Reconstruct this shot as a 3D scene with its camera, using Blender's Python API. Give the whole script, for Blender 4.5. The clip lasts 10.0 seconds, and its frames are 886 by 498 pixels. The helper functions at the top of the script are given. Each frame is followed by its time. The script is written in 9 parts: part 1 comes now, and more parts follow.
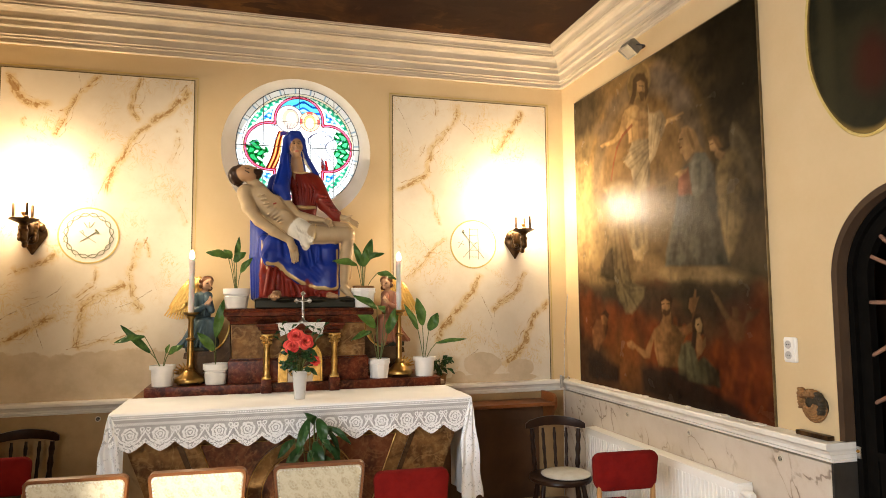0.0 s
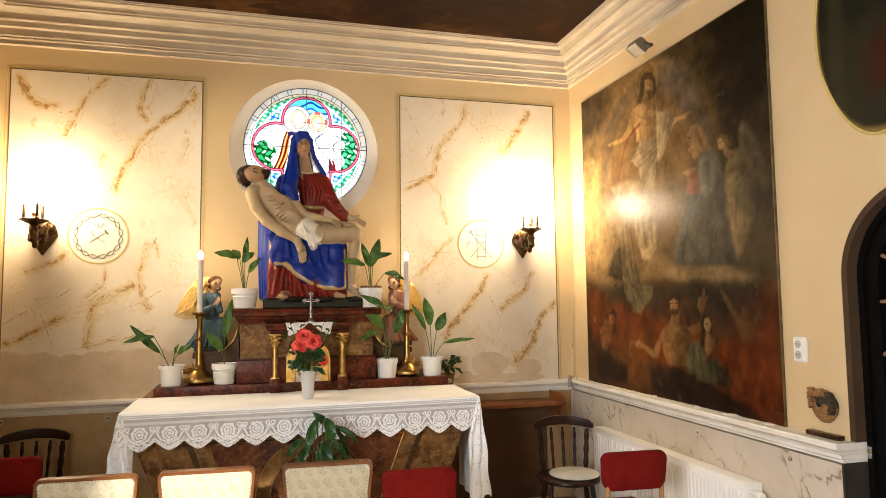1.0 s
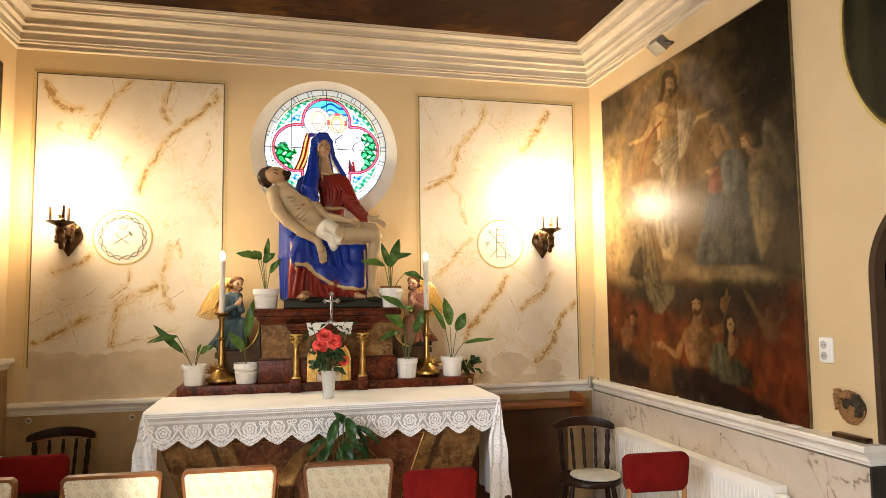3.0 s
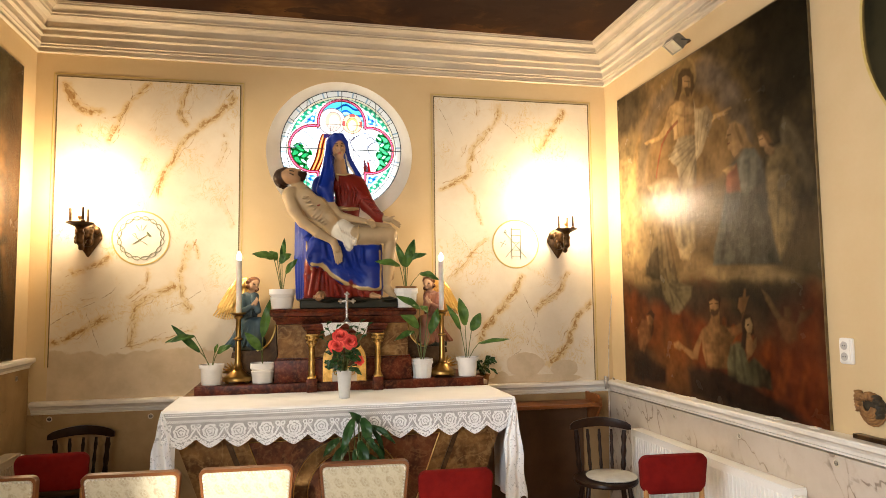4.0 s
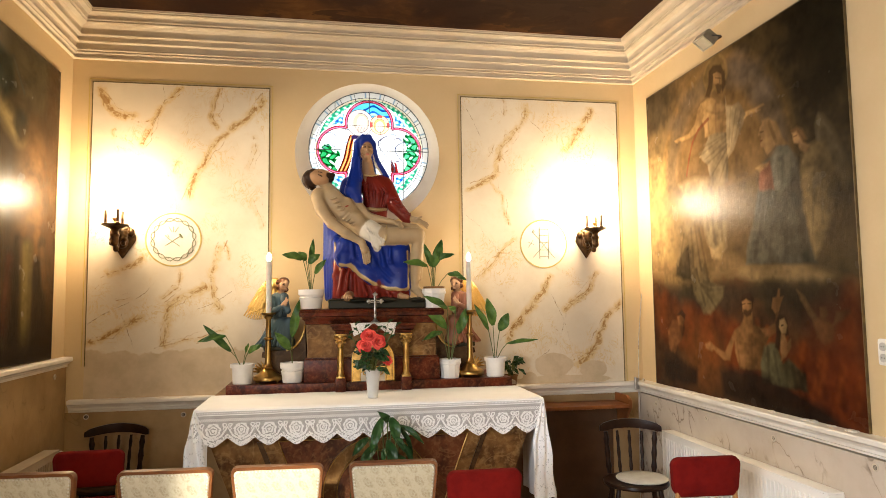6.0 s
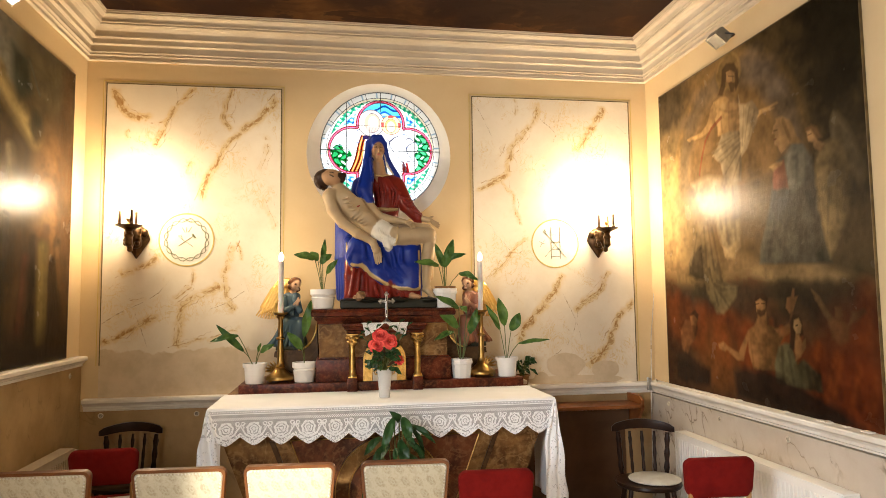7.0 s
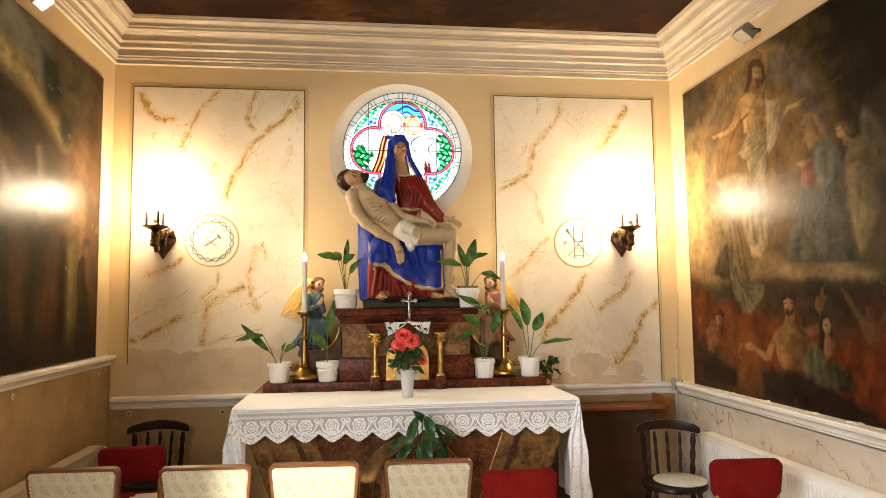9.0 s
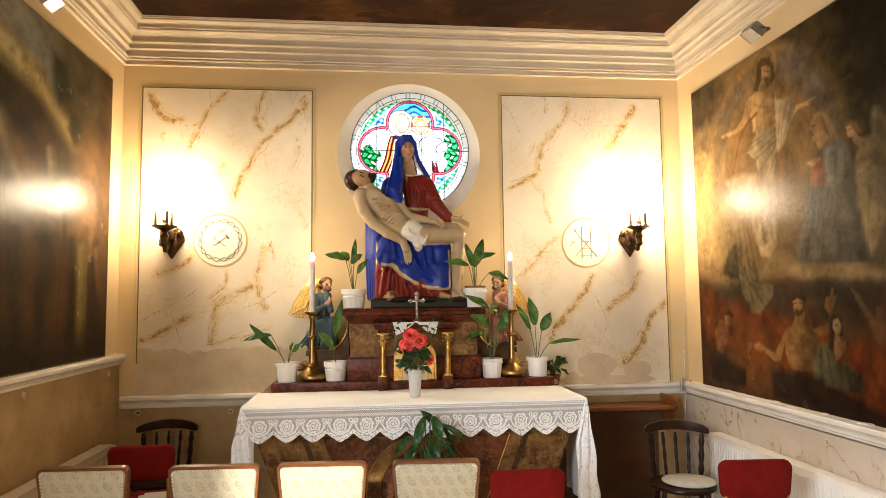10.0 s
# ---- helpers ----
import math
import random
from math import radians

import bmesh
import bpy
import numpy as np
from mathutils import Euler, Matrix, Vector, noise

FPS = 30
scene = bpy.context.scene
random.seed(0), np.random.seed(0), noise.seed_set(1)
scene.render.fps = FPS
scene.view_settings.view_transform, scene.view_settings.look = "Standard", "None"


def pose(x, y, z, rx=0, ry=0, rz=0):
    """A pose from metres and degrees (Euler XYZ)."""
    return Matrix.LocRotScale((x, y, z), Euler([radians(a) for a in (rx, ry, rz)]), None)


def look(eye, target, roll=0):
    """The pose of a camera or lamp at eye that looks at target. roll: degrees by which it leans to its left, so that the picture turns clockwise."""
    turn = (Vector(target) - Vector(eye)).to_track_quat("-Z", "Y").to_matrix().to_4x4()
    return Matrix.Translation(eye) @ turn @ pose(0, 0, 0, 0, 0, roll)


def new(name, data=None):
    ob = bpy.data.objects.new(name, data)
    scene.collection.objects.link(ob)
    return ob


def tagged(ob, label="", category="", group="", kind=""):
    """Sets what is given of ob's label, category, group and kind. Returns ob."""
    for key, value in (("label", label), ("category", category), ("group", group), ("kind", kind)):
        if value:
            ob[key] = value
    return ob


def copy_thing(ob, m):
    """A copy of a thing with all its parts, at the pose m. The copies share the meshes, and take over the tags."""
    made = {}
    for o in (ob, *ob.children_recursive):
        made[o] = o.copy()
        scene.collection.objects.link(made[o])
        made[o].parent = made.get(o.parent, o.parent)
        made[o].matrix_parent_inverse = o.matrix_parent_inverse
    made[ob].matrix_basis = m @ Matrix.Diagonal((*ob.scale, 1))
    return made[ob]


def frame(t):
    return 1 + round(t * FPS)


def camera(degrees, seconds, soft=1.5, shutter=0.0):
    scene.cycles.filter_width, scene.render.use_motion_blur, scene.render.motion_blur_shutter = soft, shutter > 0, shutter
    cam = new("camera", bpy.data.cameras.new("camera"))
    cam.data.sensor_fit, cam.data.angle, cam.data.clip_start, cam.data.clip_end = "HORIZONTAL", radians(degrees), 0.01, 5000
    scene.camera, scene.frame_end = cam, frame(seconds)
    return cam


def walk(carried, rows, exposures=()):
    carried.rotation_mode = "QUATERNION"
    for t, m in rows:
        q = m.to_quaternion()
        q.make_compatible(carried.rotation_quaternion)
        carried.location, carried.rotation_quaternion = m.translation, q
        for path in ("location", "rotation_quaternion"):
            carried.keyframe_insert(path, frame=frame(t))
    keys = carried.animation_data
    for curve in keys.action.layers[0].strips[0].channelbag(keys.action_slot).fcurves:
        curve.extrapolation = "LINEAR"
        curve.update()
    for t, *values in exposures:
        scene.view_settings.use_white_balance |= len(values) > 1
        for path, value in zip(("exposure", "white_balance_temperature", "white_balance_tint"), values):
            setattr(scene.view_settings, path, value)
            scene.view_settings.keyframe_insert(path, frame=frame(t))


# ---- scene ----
cam = camera(67.29, 10.0, soft=0.5)
EYE = 1.62
# seconds, sideways shift, yaw, pitch, lean
ROWS = [
    (0.0, 0.0080, -15.82, 4.47, -0.56),
    (0.5, 0.0072, -15.55, 4.45, -0.62),
    (1.0, 0.0064, -15.19, 4.45, -0.64),
    (1.5, 0.0056, -14.87, 4.47, -0.65),
    (2.0, 0.0048, -14.46, 4.48, -0.65),
    (3.5, 0.0024, -12.95, 4.50, -0.65),
    (4.0, 0.0016, -12.26, 4.52, -0.65),
    (4.5, 0.0008, -11.63, 4.54, -0.66),
    (5.0, 0.0000, -10.99, 4.55, -0.67),
    (5.5, -0.0008, -10.42, 4.56, -0.67),
    (7.0, -0.0032, -8.96, 4.56, -0.67),
    (7.5, -0.0040, -8.44, 4.56, -0.67),
    (8.0, -0.0048, -7.95, 4.56, -0.68),
    (8.5, -0.0056, -7.52, 4.55, -0.70),
    (9.0, -0.0064, -7.07, 4.55, -0.71),
    (9.5, -0.0072, -6.74, 4.55, -0.70),
    (10.0, -0.0080, -6.44, 4.55, -0.67),
]
walk(cam, [(t, pose(x, 0, EYE, 90 + pitch, 0, yaw) @ pose(0, 0, 0, 0, 0, lean)) for t, x, yaw, pitch, lean in ROWS])

# ---- world, sun, large lights ----
world = bpy.data.worlds.new("world")
scene.world = world
world.use_nodes = True
wn = world.node_tree.nodes
sky = wn.new("ShaderNodeTexSky")
sky.sky_type, sky.sun_disc = "NISHITA", False
SUN_EL, SUN_AZ = 20.0, 7.0
sky.sun_elevation, sky.sun_rotation = radians(SUN_EL), radians(180 - SUN_AZ)
world.node_tree.links.new(sky.outputs[0], wn["Background"].inputs[0])
wn["Background"].inputs[1].default_value = 0.12

XL, XR, YB, YR, HC = -1.856, 2.573, 5.2, -2.2, 3.776   # walls, back wall, rear wall, ceiling


def lamp(name, kind, m, watts, colour, **more):
    data = bpy.data.lights.new(name, kind)
    data.energy, data.color = watts, colour
    for k, v in more.items():
        if k == "radius":
            data.shadow_soft_size = v
        elif k == "size":
            data.shape, data.size, data.size_y = "RECTANGLE", v[0], v[1]
        elif k == "angle":
            data.angle = radians(v)
        elif k == "cone":
            data.spot_size, data.spot_blend = radians(v), 0.6
    ob = new(name, data)
    ob.matrix_world = m
    return ob


_se, _sa = radians(SUN_EL), radians(SUN_AZ)
sun_way = Vector((math.sin(_sa) * math.cos(_se), math.cos(_sa) * math.cos(_se), -math.sin(_se)))
lamp("sun", "SUN", look((0, -8, 8), Vector((0, -8, 8)) + sun_way), 7.0, (1, 0.93, 0.82), angle=1.6)
WARM = (1.0, 0.785, 0.53)
lamp("sky_window_light", "AREA", look((XL + 0.03, -0.75, 2.02), (XL + 3, -0.75, 1.60)), 310, (0.87, 0.93, 1.0), size=(1.5, 1.85))
for sx, watts in ((-1.475, 49), (2.105, 67)):
    lamp("sconce_light", "POINT", pose(sx, 4.985, 2.40), watts, WARM, radius=0.10)
lamp("flood_light_beam", "SPOT", look((-1.66, 3.74, 3.20), (0.70, 4.80, 1.7)), 108, (1, 0.86, 0.66), radius=0.06, cone=88)


# ---- materials ----
class Val:
    """A number in a node graph, with arithmetic."""
    def __init__(self, g, s):
        self.g, self.s = g, s
    def _m(self, op, *a, clamp=False):
        return self.g.math(op, self, *a, clamp=clamp)
    def __add__(self, o): return self._m("ADD", o)
    def __radd__(self, o): return self._m("ADD", o)
    def __sub__(self, o): return self._m("SUBTRACT", o)
    def __rsub__(self, o): return self.g.math("SUBTRACT", o, self)
    def __mul__(self, o): return self._m("MULTIPLY", o)
    def __rmul__(self, o): return self._m("MULTIPLY", o)
    def __truediv__(self, o): return self._m("DIVIDE", o)
    def abs(self): return self._m("ABSOLUTE")
    def sin(self): return self._m("SINE")
    def lt(self, o): return self._m("LESS_THAN", o)
    def gt(self, o): return self._m("GREATER_THAN", o)
    def max(self, o): return self._m("MAXIMUM", o)
    def min(self, o): return self._m("MINIMUM", o)
    def pow(self, o): return self._m("POWER", o)
    def sqrt(self): return self._m("SQRT")
    def wrap(self, lo, hi): return self._m("WRAP", hi, lo)
    def step(self, a, b):
        """0 below a, 1 above b, smooth between."""
        n = self.g.n("ShaderNodeMapRange")
        n.interpolation_type = "SMOOTHSTEP"
        self.g.link(self, n.inputs[0])
        n.inputs[1].default_value, n.inputs[2].default_value = a, b
        return Val(self.g, n.outputs[0])


class Graph:
    def __init__(self, name):
        self.mat = bpy.data.materials.new(name)
        self.mat.use_nodes = True
        self.t = self.mat.node_tree
        self.bsdf = self.t.nodes["Principled BSDF"]
    def n(self, kind):
        return self.t.nodes.new(kind)
    def link(self, a, sock):
        if isinstance(a, Val):
            self.t.links.new(a.s, sock)
        elif isinstance(a, (tuple, list)) and len(a) == 3 and sock.type == "RGBA":
            sock.default_value = (*a, 1)
        else:
            sock.default_value = a
    def math(self, op, *a, clamp=False):
        n = self.n("ShaderNodeMath")
        n.operation, n.use_clamp = op, clamp
        for k, v in enumerate(a):
            self.link(v, n.inputs[k])
        return Val(self, n.outputs[0])
    def coord(self, which="Object"):
        return Val(self, self.n("ShaderNodeTexCoord").outputs[which])
    def mapped(self, vec, scale=(1, 1, 1), rot=(0, 0, 0), loc=(0, 0, 0)):
        n = self.n("ShaderNodeMapping")
        self.link(vec, n.inputs[0])
        n.inputs[1].default_value, n.inputs[2].default_value, n.inputs[3].default_value = loc, rot, scale
        return Val(self, n.outputs[0])
    def xyz(self, vec):
        n = self.n("ShaderNodeSeparateXYZ")
        self.link(vec, n.inputs[0])
        return [Val(self, o) for o in n.outputs]
    def noise(self, scale, detail=4, rough=0.55, vec=None, distort=0.0):
        n = self.n("ShaderNodeTexNoise")
        self.link(vec or self.coord(), n.inputs["Vector"])
        n.inputs["Scale"].default_value, n.inputs["Detail"].default_value = scale, detail
        n.inputs["Roughness"].default_value, n.inputs["Distortion"].default_value = rough, distort
        return Val(self, n.outputs[0])
    def mix(self, f, a, b):
        n = self.n("ShaderNodeMix")
        n.data_type = "RGBA"
        self.link(f, n.inputs[0]); self.link(a, n.inputs[6]); self.link(b, n.inputs[7])
        return Val(self, n.outputs[2])
    def random(self):
        return Val(self, self.n("ShaderNodeObjectInfo").outputs["Random"])
    def attr(self, name):
        n = self.n("ShaderNodeAttribute")
        n.attribute_name = name
        return Val(self, n.outputs[0])
    def bump(self, h, strength=0.2, dist=0.01):
        n = self.n("ShaderNodeBump")
        n.inputs["Strength"].default_value, n.inputs["Distance"].default_value = strength, dist
        self.link(h, n.inputs["Height"])
        self.t.links.new(n.outputs[0], self.bsdf.inputs["Normal"])
        return self
    def done(self, colour, rough=0.5, metal=0.0, **more):
        self.link(colour, self.bsdf.inputs["Base Color"])
        self.link(rough, self.bsdf.inputs["Roughness"])
        self.link(metal, self.bsdf.inputs["Metallic"])
        for k, v in more.items():
            self.link(v, self.bsdf.inputs[k.replace("_", " ")])
        return self.mat


def plain(name, c1, c2, rough=0.5, metal=0.0, scale=6.0, bump=0.1, fine=60.0, dist=0.004, vary=0.0, spec=0.3, **more):
    """Two tones mixed at two scales, with a fine relief."""
    g = Graph(name)
    a, b = g.noise(scale, 5), g.noise(fine, 3)
    f = (a.step(0.3, 0.7) * 0.75 + b * 0.3)
    if vary:
        f = f + (g.random() - 0.5) * vary
    g.bump(b + a * 0.5, bump, dist)
    r = a * 0.16 + (rough - 0.08)
    return g.done(g.mix(f, c1, c2), r, metal, Specular_IOR_Level=spec, **more)


PLASTER = plain("cream_plaster", (0.64, 0.488, 0.28), (0.57, 0.418, 0.225), 0.75, scale=1.3, bump=0.12, fine=45, spec=0.2)
STUCCO = plain("white_stucco", (0.66, 0.575, 0.44), (0.54, 0.45, 0.32), 0.6, scale=3, bump=0.15, fine=50)
RAILWHITE = plain("white_rail_paint", (0.80, 0.76, 0.68), (0.68, 0.62, 0.52), 0.5, scale=5, bump=0.25, fine=35)
REVEAL = plain("white_plaster", (0.78, 0.72, 0.62), (0.70, 0.62, 0.50), 0.7, scale=4, bump=0.1)
GILT = plain("gold_leaf", (0.72, 0.47, 0.16), (0.36, 0.21, 0.055), 0.36, 1.0, scale=20, bump=0.3, fine=90)
BRASS = plain("aged_brass", (0.52, 0.32, 0.10), (0.28, 0.17, 0.05), 0.32, 1.0, scale=12, bump=0.15)
BRONZE = plain("dark_bronze", (0.15, 0.080, 0.033), (0.035, 0.020, 0.010), 0.34, 0.85, scale=25, bump=0.3)
SILVER = plain("silver_metal", (0.62, 0.60, 0.56), (0.35, 0.33, 0.30), 0.3, 1.0, scale=30)
OLDGILT = plain("tarnished_gilt_strip", (0.19, 0.130, 0.050), (0.070, 0.045, 0.020), 0.5, 0.3, scale=14, bump=0.2)
DOORIRON = plain("black_door_paint", (0.0055, 0.0045, 0.0036), (0.003, 0.0026, 0.002), 0.6, 0.0, scale=15, spec=0.05)
IRON = plain("dark_iron", (0.014, 0.010, 0.007), (0.007, 0.006, 0.005), 0.55, 0.0, scale=15, spec=0.12)
RUST = plain("red_brown_bars", (0.30, 0.16, 0.10), (0.20, 0.10, 0.06), 0.6, 0.0, scale=15)
DARKWOOD = plain("dark_stained_wood", (0.034, 0.015, 0.007), (0.014, 0.006, 0.004), 0.32, scale=9, bump=0.15, spec=0.12)
MIDWOOD = plain("brown_varnished_wood", (0.28, 0.095, 0.024), (0.17, 0.052, 0.013), 0.38, scale=7, bump=0.12)
CHAIRWOOD = plain("walnut_chair_wood", (0.19, 0.072, 0.022), (0.10, 0.036, 0.012), 0.35, scale=10, bump=0.1)
LIGHTWOOD = plain("light_beech_wood", (0.48, 0.26, 0.10), (0.36, 0.18, 0.06), 0.4, scale=10, bump=0.1)
REDCLOTH = plain("red_upholstery", (0.19, 0.009, 0.006), (0.120, 0.005, 0.004), 0.95, scale=12, bump=0.5, fine=420, dist=0.002, spec=0.12)
VASEWHITE = plain("grey_white_porcelain", (0.60, 0.61, 0.61), (0.50, 0.50, 0.49), 0.28, scale=10, bump=0.04)
WHITEPOT = plain("white_glazed_pot", (0.78, 0.76, 0.73), (0.70, 0.675, 0.635), 0.35, scale=8, bump=0.05)
TERRA = plain("terracotta", (0.30, 0.150, 0.050), (0.12, 0.052, 0.018), 0.7, scale=18, bump=0.4)
SOIL = plain("potting_soil", (0.05, 0.03, 0.02), (0.025, 0.016, 0.01), 0.95, scale=40, bump=0.8)
LEAFG = plain("leaf_green", (0.105, 0.19, 0.034), (0.028, 0.080, 0.015), 0.38, scale=18, bump=0.2, vary=0.7)
STEMG = plain("leaf_stem", (0.14, 0.17, 0.05), (0.09, 0.11, 0.03), 0.5, scale=18)
DARKLEAF = plain("dark_leaf_green", (0.03, 0.085, 0.022), (0.015, 0.045, 0.012), 0.35, scale=18, bump=0.2, vary=0.7)
WAX = plain("white_wax", (0.70, 0.68, 0.64), (0.62, 0.59, 0.54), 0.45, scale=20, Subsurface_Weight=0.2)
LINEN = plain("white_linen", (0.91, 0.91, 0.91), (0.86, 0.855, 0.85), 0.85, scale=5, bump=0.3, fine=300, dist=0.002, spec=0.15)
# white radiator enamel with the shade of the left wall mixed into its colour
SHADEDENAMEL = plain("shaded_white_enamel", (0.46, 0.38, 0.26), (0.38, 0.30, 0.20), 0.5, scale=3, bump=0.05)
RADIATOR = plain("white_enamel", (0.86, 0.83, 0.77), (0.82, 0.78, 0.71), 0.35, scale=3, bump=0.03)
PLASTIC = plain("white_plastic", (0.80, 0.77, 0.70), (0.74, 0.70, 0.62), 0.35, scale=6, bump=0.03)
GREYDARK = plain("dark_grey_plastic", (0.03, 0.03, 0.03), (0.05, 0.05, 0.05), 0.5)
BLACKLEAD = plain("window_lead", (0.012, 0.012, 0.014), (0.02, 0.02, 0.022), 0.5, 0.3, scale=40)
FLOOR = plain("clay_floor_tiles", (0.33, 0.21, 0.13), (0.25, 0.155, 0.10), 0.5, scale=4)
# dark brown that carries the dimness beyond the doorway; also the door lining
DARKROOM = plain("dimmed_brown_plaster", (0.075, 0.042, 0.020), (0.050, 0.027, 0.013), 0.85, scale=3)
LINE = plain("painted_dark_line", (0.10, 0.075, 0.03), (0.17, 0.12, 0.05), 0.7, scale=14)
OCHRELINE = plain("painted_ochre_line", (0.50, 0.36, 0.10), (0.60, 0.45, 0.16), 0.7, scale=20)
GREENLINE = plain("painted_green_line", (0.16, 0.17, 0.09), (0.24, 0.24, 0.14), 0.7, scale=30)
PAPER = plain("white_paper", (0.75, 0.72, 0.66), (0.66, 0.62, 0.55), 0.7)
CUSHION = plain("pale_round_cushion", (0.62, 0.62, 0.56), (0.52, 0.50, 0.44), 0.85, scale=14)


def petals():
    """Rose petals, each of its own tone."""
    g = Graph("red_rose_petal")
    isl = Val(g, g.n("ShaderNodeNewGeometry").outputs["Random Per Island"])
    c = g.mix(isl, (0.95, 0.150, 0.115), (0.50, 0.020, 0.022))
    return g.done(g.mix(g.noise(50, 3) * 0.2, c, (0.92, 0.16, 0.12)), 0.6, Specular_IOR_Level=0.1)


ROSE = petals()


def statue_paint():
    """Glossy old oil paint on carved wood: colour and gilding lie on the mesh, worn and mottled a little."""
    g = Graph("statue_paint")
    n = g.n("ShaderNodeAttribute")
    n.attribute_name = "paint"
    col, gold = Val(g, n.outputs["Color"]), Val(g, n.outputs["Alpha"])
    a, b = g.noise(9, 5, 0.6), g.noise(46, 4, 0.65)
    c = g.mix(a.step(0.35, 0.70) * 0.28, col, g.mix(0.55, col, (0.05, 0.030, 0.016)))
    c = g.mix(b.step(0.62, 0.80) * 0.22, c, g.mix(0.4, c, (0.55, 0.46, 0.34)))
    g.bump(b + a * 0.4, 0.10, 0.003)
    return g.done(c, a * 0.16 + 0.26, gold, Specular_IOR_Level=0.16)


STATUEPAINT = statue_paint()


def marble(name, dark, mid, light, scale=5.0, rough=0.32):
    """Painted faux marble: clouds, and a few thin light veins."""
    g = Graph(name)
    big, small = g.noise(scale, 6, 0.62, distort=0.6), g.noise(scale * 5, 4)
    vein = (g.noise(scale * 0.7, 3, vec=g.mapped(g.coord(), loc=(3, 1, 2)), distort=1.2) - 0.5).abs().step(0.0, 0.025)
    c = g.mix(big.step(0.35, 0.65), dark, mid)
    c = g.mix((small - 0.45).step(0.0, 0.3) * 0.5, c, light)
    c = g.mix((1.0 - vein) * 0.34, c, light)
    g.bump(small, 0.05, 0.003)
    return g.done(c, rough, Specular_IOR_Level=0.14)


REDMARBLE = marble("dark_red_marble", (0.030, 0.006, 0.003), (0.115, 0.020, 0.007), (0.22, 0.080, 0.032), 9, 0.34)
BROWNMARBLE = marble("brown_painted_marble", (0.085, 0.034, 0.011), (0.235, 0.118, 0.036), (0.40, 0.25, 0.100), 6, 0.36)
FRONTMARBLE = marble("red_brown_front_marble", (0.055, 0.016, 0.007), (0.160, 0.050, 0.018), (0.27, 0.130, 0.050), 7, 0.38)
OLIVEMARBLE = marble("dark_brown_marble", (0.034, 0.016, 0.007), (0.075, 0.038, 0.015), (0.14, 0.078, 0.034), 5, 0.38)


def veined_plaster(name, base, base2, ochre, brown, seed, force=1.0, laid=False):
    """Painted marble imitation: pale plaster with slanting ochre veins. Where laid is set, the veins follow the attribute 'vein':
    red is the nearness of a smeared vein, green the distance from a thin crack, blue the bare grey filler, alpha the distance from a dark strand."""
    g = Graph(name)
    co = g.coord()
    warp = g.noise(2.2, 5, 0.6)
    shift = g.mapped(co, loc=(seed, seed * 0.7, seed * 1.3))
    cloud = g.noise(14, 6, 0.72, vec=shift, distort=1.1)
    curl = 1.0 - (g.noise(7, 5, 0.62, vec=g.mapped(shift, rot=(0, radians(-30), 0), scale=(1.25, 1, 0.85)), distort=2.6) - 0.5).abs().step(0.006, 0.030)
    c = g.mix(warp.step(0.35, 0.65), base, base2)
    c = g.mix(g.noise(24, 4, 0.7).step(0.55, 0.75) * 0.16, c, ochre)
    if laid:
        node = g.n("ShaderNodeAttribute")
        node.attribute_name = "vein"
        near, crack, bare = g.xyz(Val(g, node.outputs["Color"]))
        strand = Val(g, node.outputs["Alpha"]) * 0.2 + (g.noise(38, 4, 0.65) - 0.5) * 0.012
        smear = (near * (cloud * 1.9)).step(0.26, 0.95) * 0.85
        fleck = (1.0 - strand.step(0.0015, 0.0075)) * cloud.step(0.40, 0.56)
        core = (near + (cloud - 0.5) * 1.3).step(0.86, 1.02) * g.noise(30, 4, 0.6, vec=shift).step(0.40, 0.52)
        faint = curl * g.noise(3.1, 3, vec=g.mapped(shift, loc=(5, 1, 8))).step(0.50, 0.62)
        line = (1.0 - (crack * 0.2 + (g.noise(45, 3) - 0.5) * 0.008).step(0.0006, 0.0042)) * g.noise(9, 4).step(0.40, 0.55)
    else:
        slant = g.mapped(g.mapped(shift, rot=(radians(27), radians(27), 0)), scale=(4.2, 4.2, 0.75))
        d = (g.noise(1.5, 3, 0.45, vec=slant, distort=0.25) - 0.5).abs() + (g.noise(30, 4, 0.6, vec=shift) - 0.5) * 0.018
        patch = g.noise(2.6, 3, 0.5, vec=g.mapped(shift, loc=(7, 3, 1)))
        near = (1.0 - d.step(0.004, 0.075)) * patch.step(0.36, 0.50)
        smear, fleck, core = near * cloud.step(0.40, 0.66) * 0.55, near * curl * 0.12, near * 0.0
        line = (1.0 - d.step(0.003, 0.015)) * patch.step(0.44, 0.54) * cloud.step(0.36, 0.50)
        faint = near * 0.15
    c = g.mix(smear * (0.72 * force), c, ochre)
    c = g.mix(faint * (0.62 * force), c, ochre)
    c = g.mix(fleck * (0.85 * force), c, brown)
    c = g.mix(core * (0.75 * force), c, brown)
    c = g.mix(line * (0.85 * force), c, (brown[0] * 0.6, brown[1] * 0.6, brown[2] * 0.6))
    relief = g.noise(30, 4)
    if laid:
        edge = (bare + (g.noise(5, 6, 0.65, vec=shift) - 0.5) * 0.55).step(0.47, 0.53)
        tone = g.noise(6, 5, 0.6, vec=shift)
        c = g.mix(edge * 0.92, c, g.mix(tone.step(0.3, 0.7), (0.62, 0.49, 0.33), (0.50, 0.385, 0.24)))
        c = g.mix(edge * g.noise(2.5, 4).step(0.55, 0.7) * 0.35, c, (0.42, 0.30, 0.12))
        relief = relief + edge * 1.2
    g.bump(relief, 0.16, 0.004)
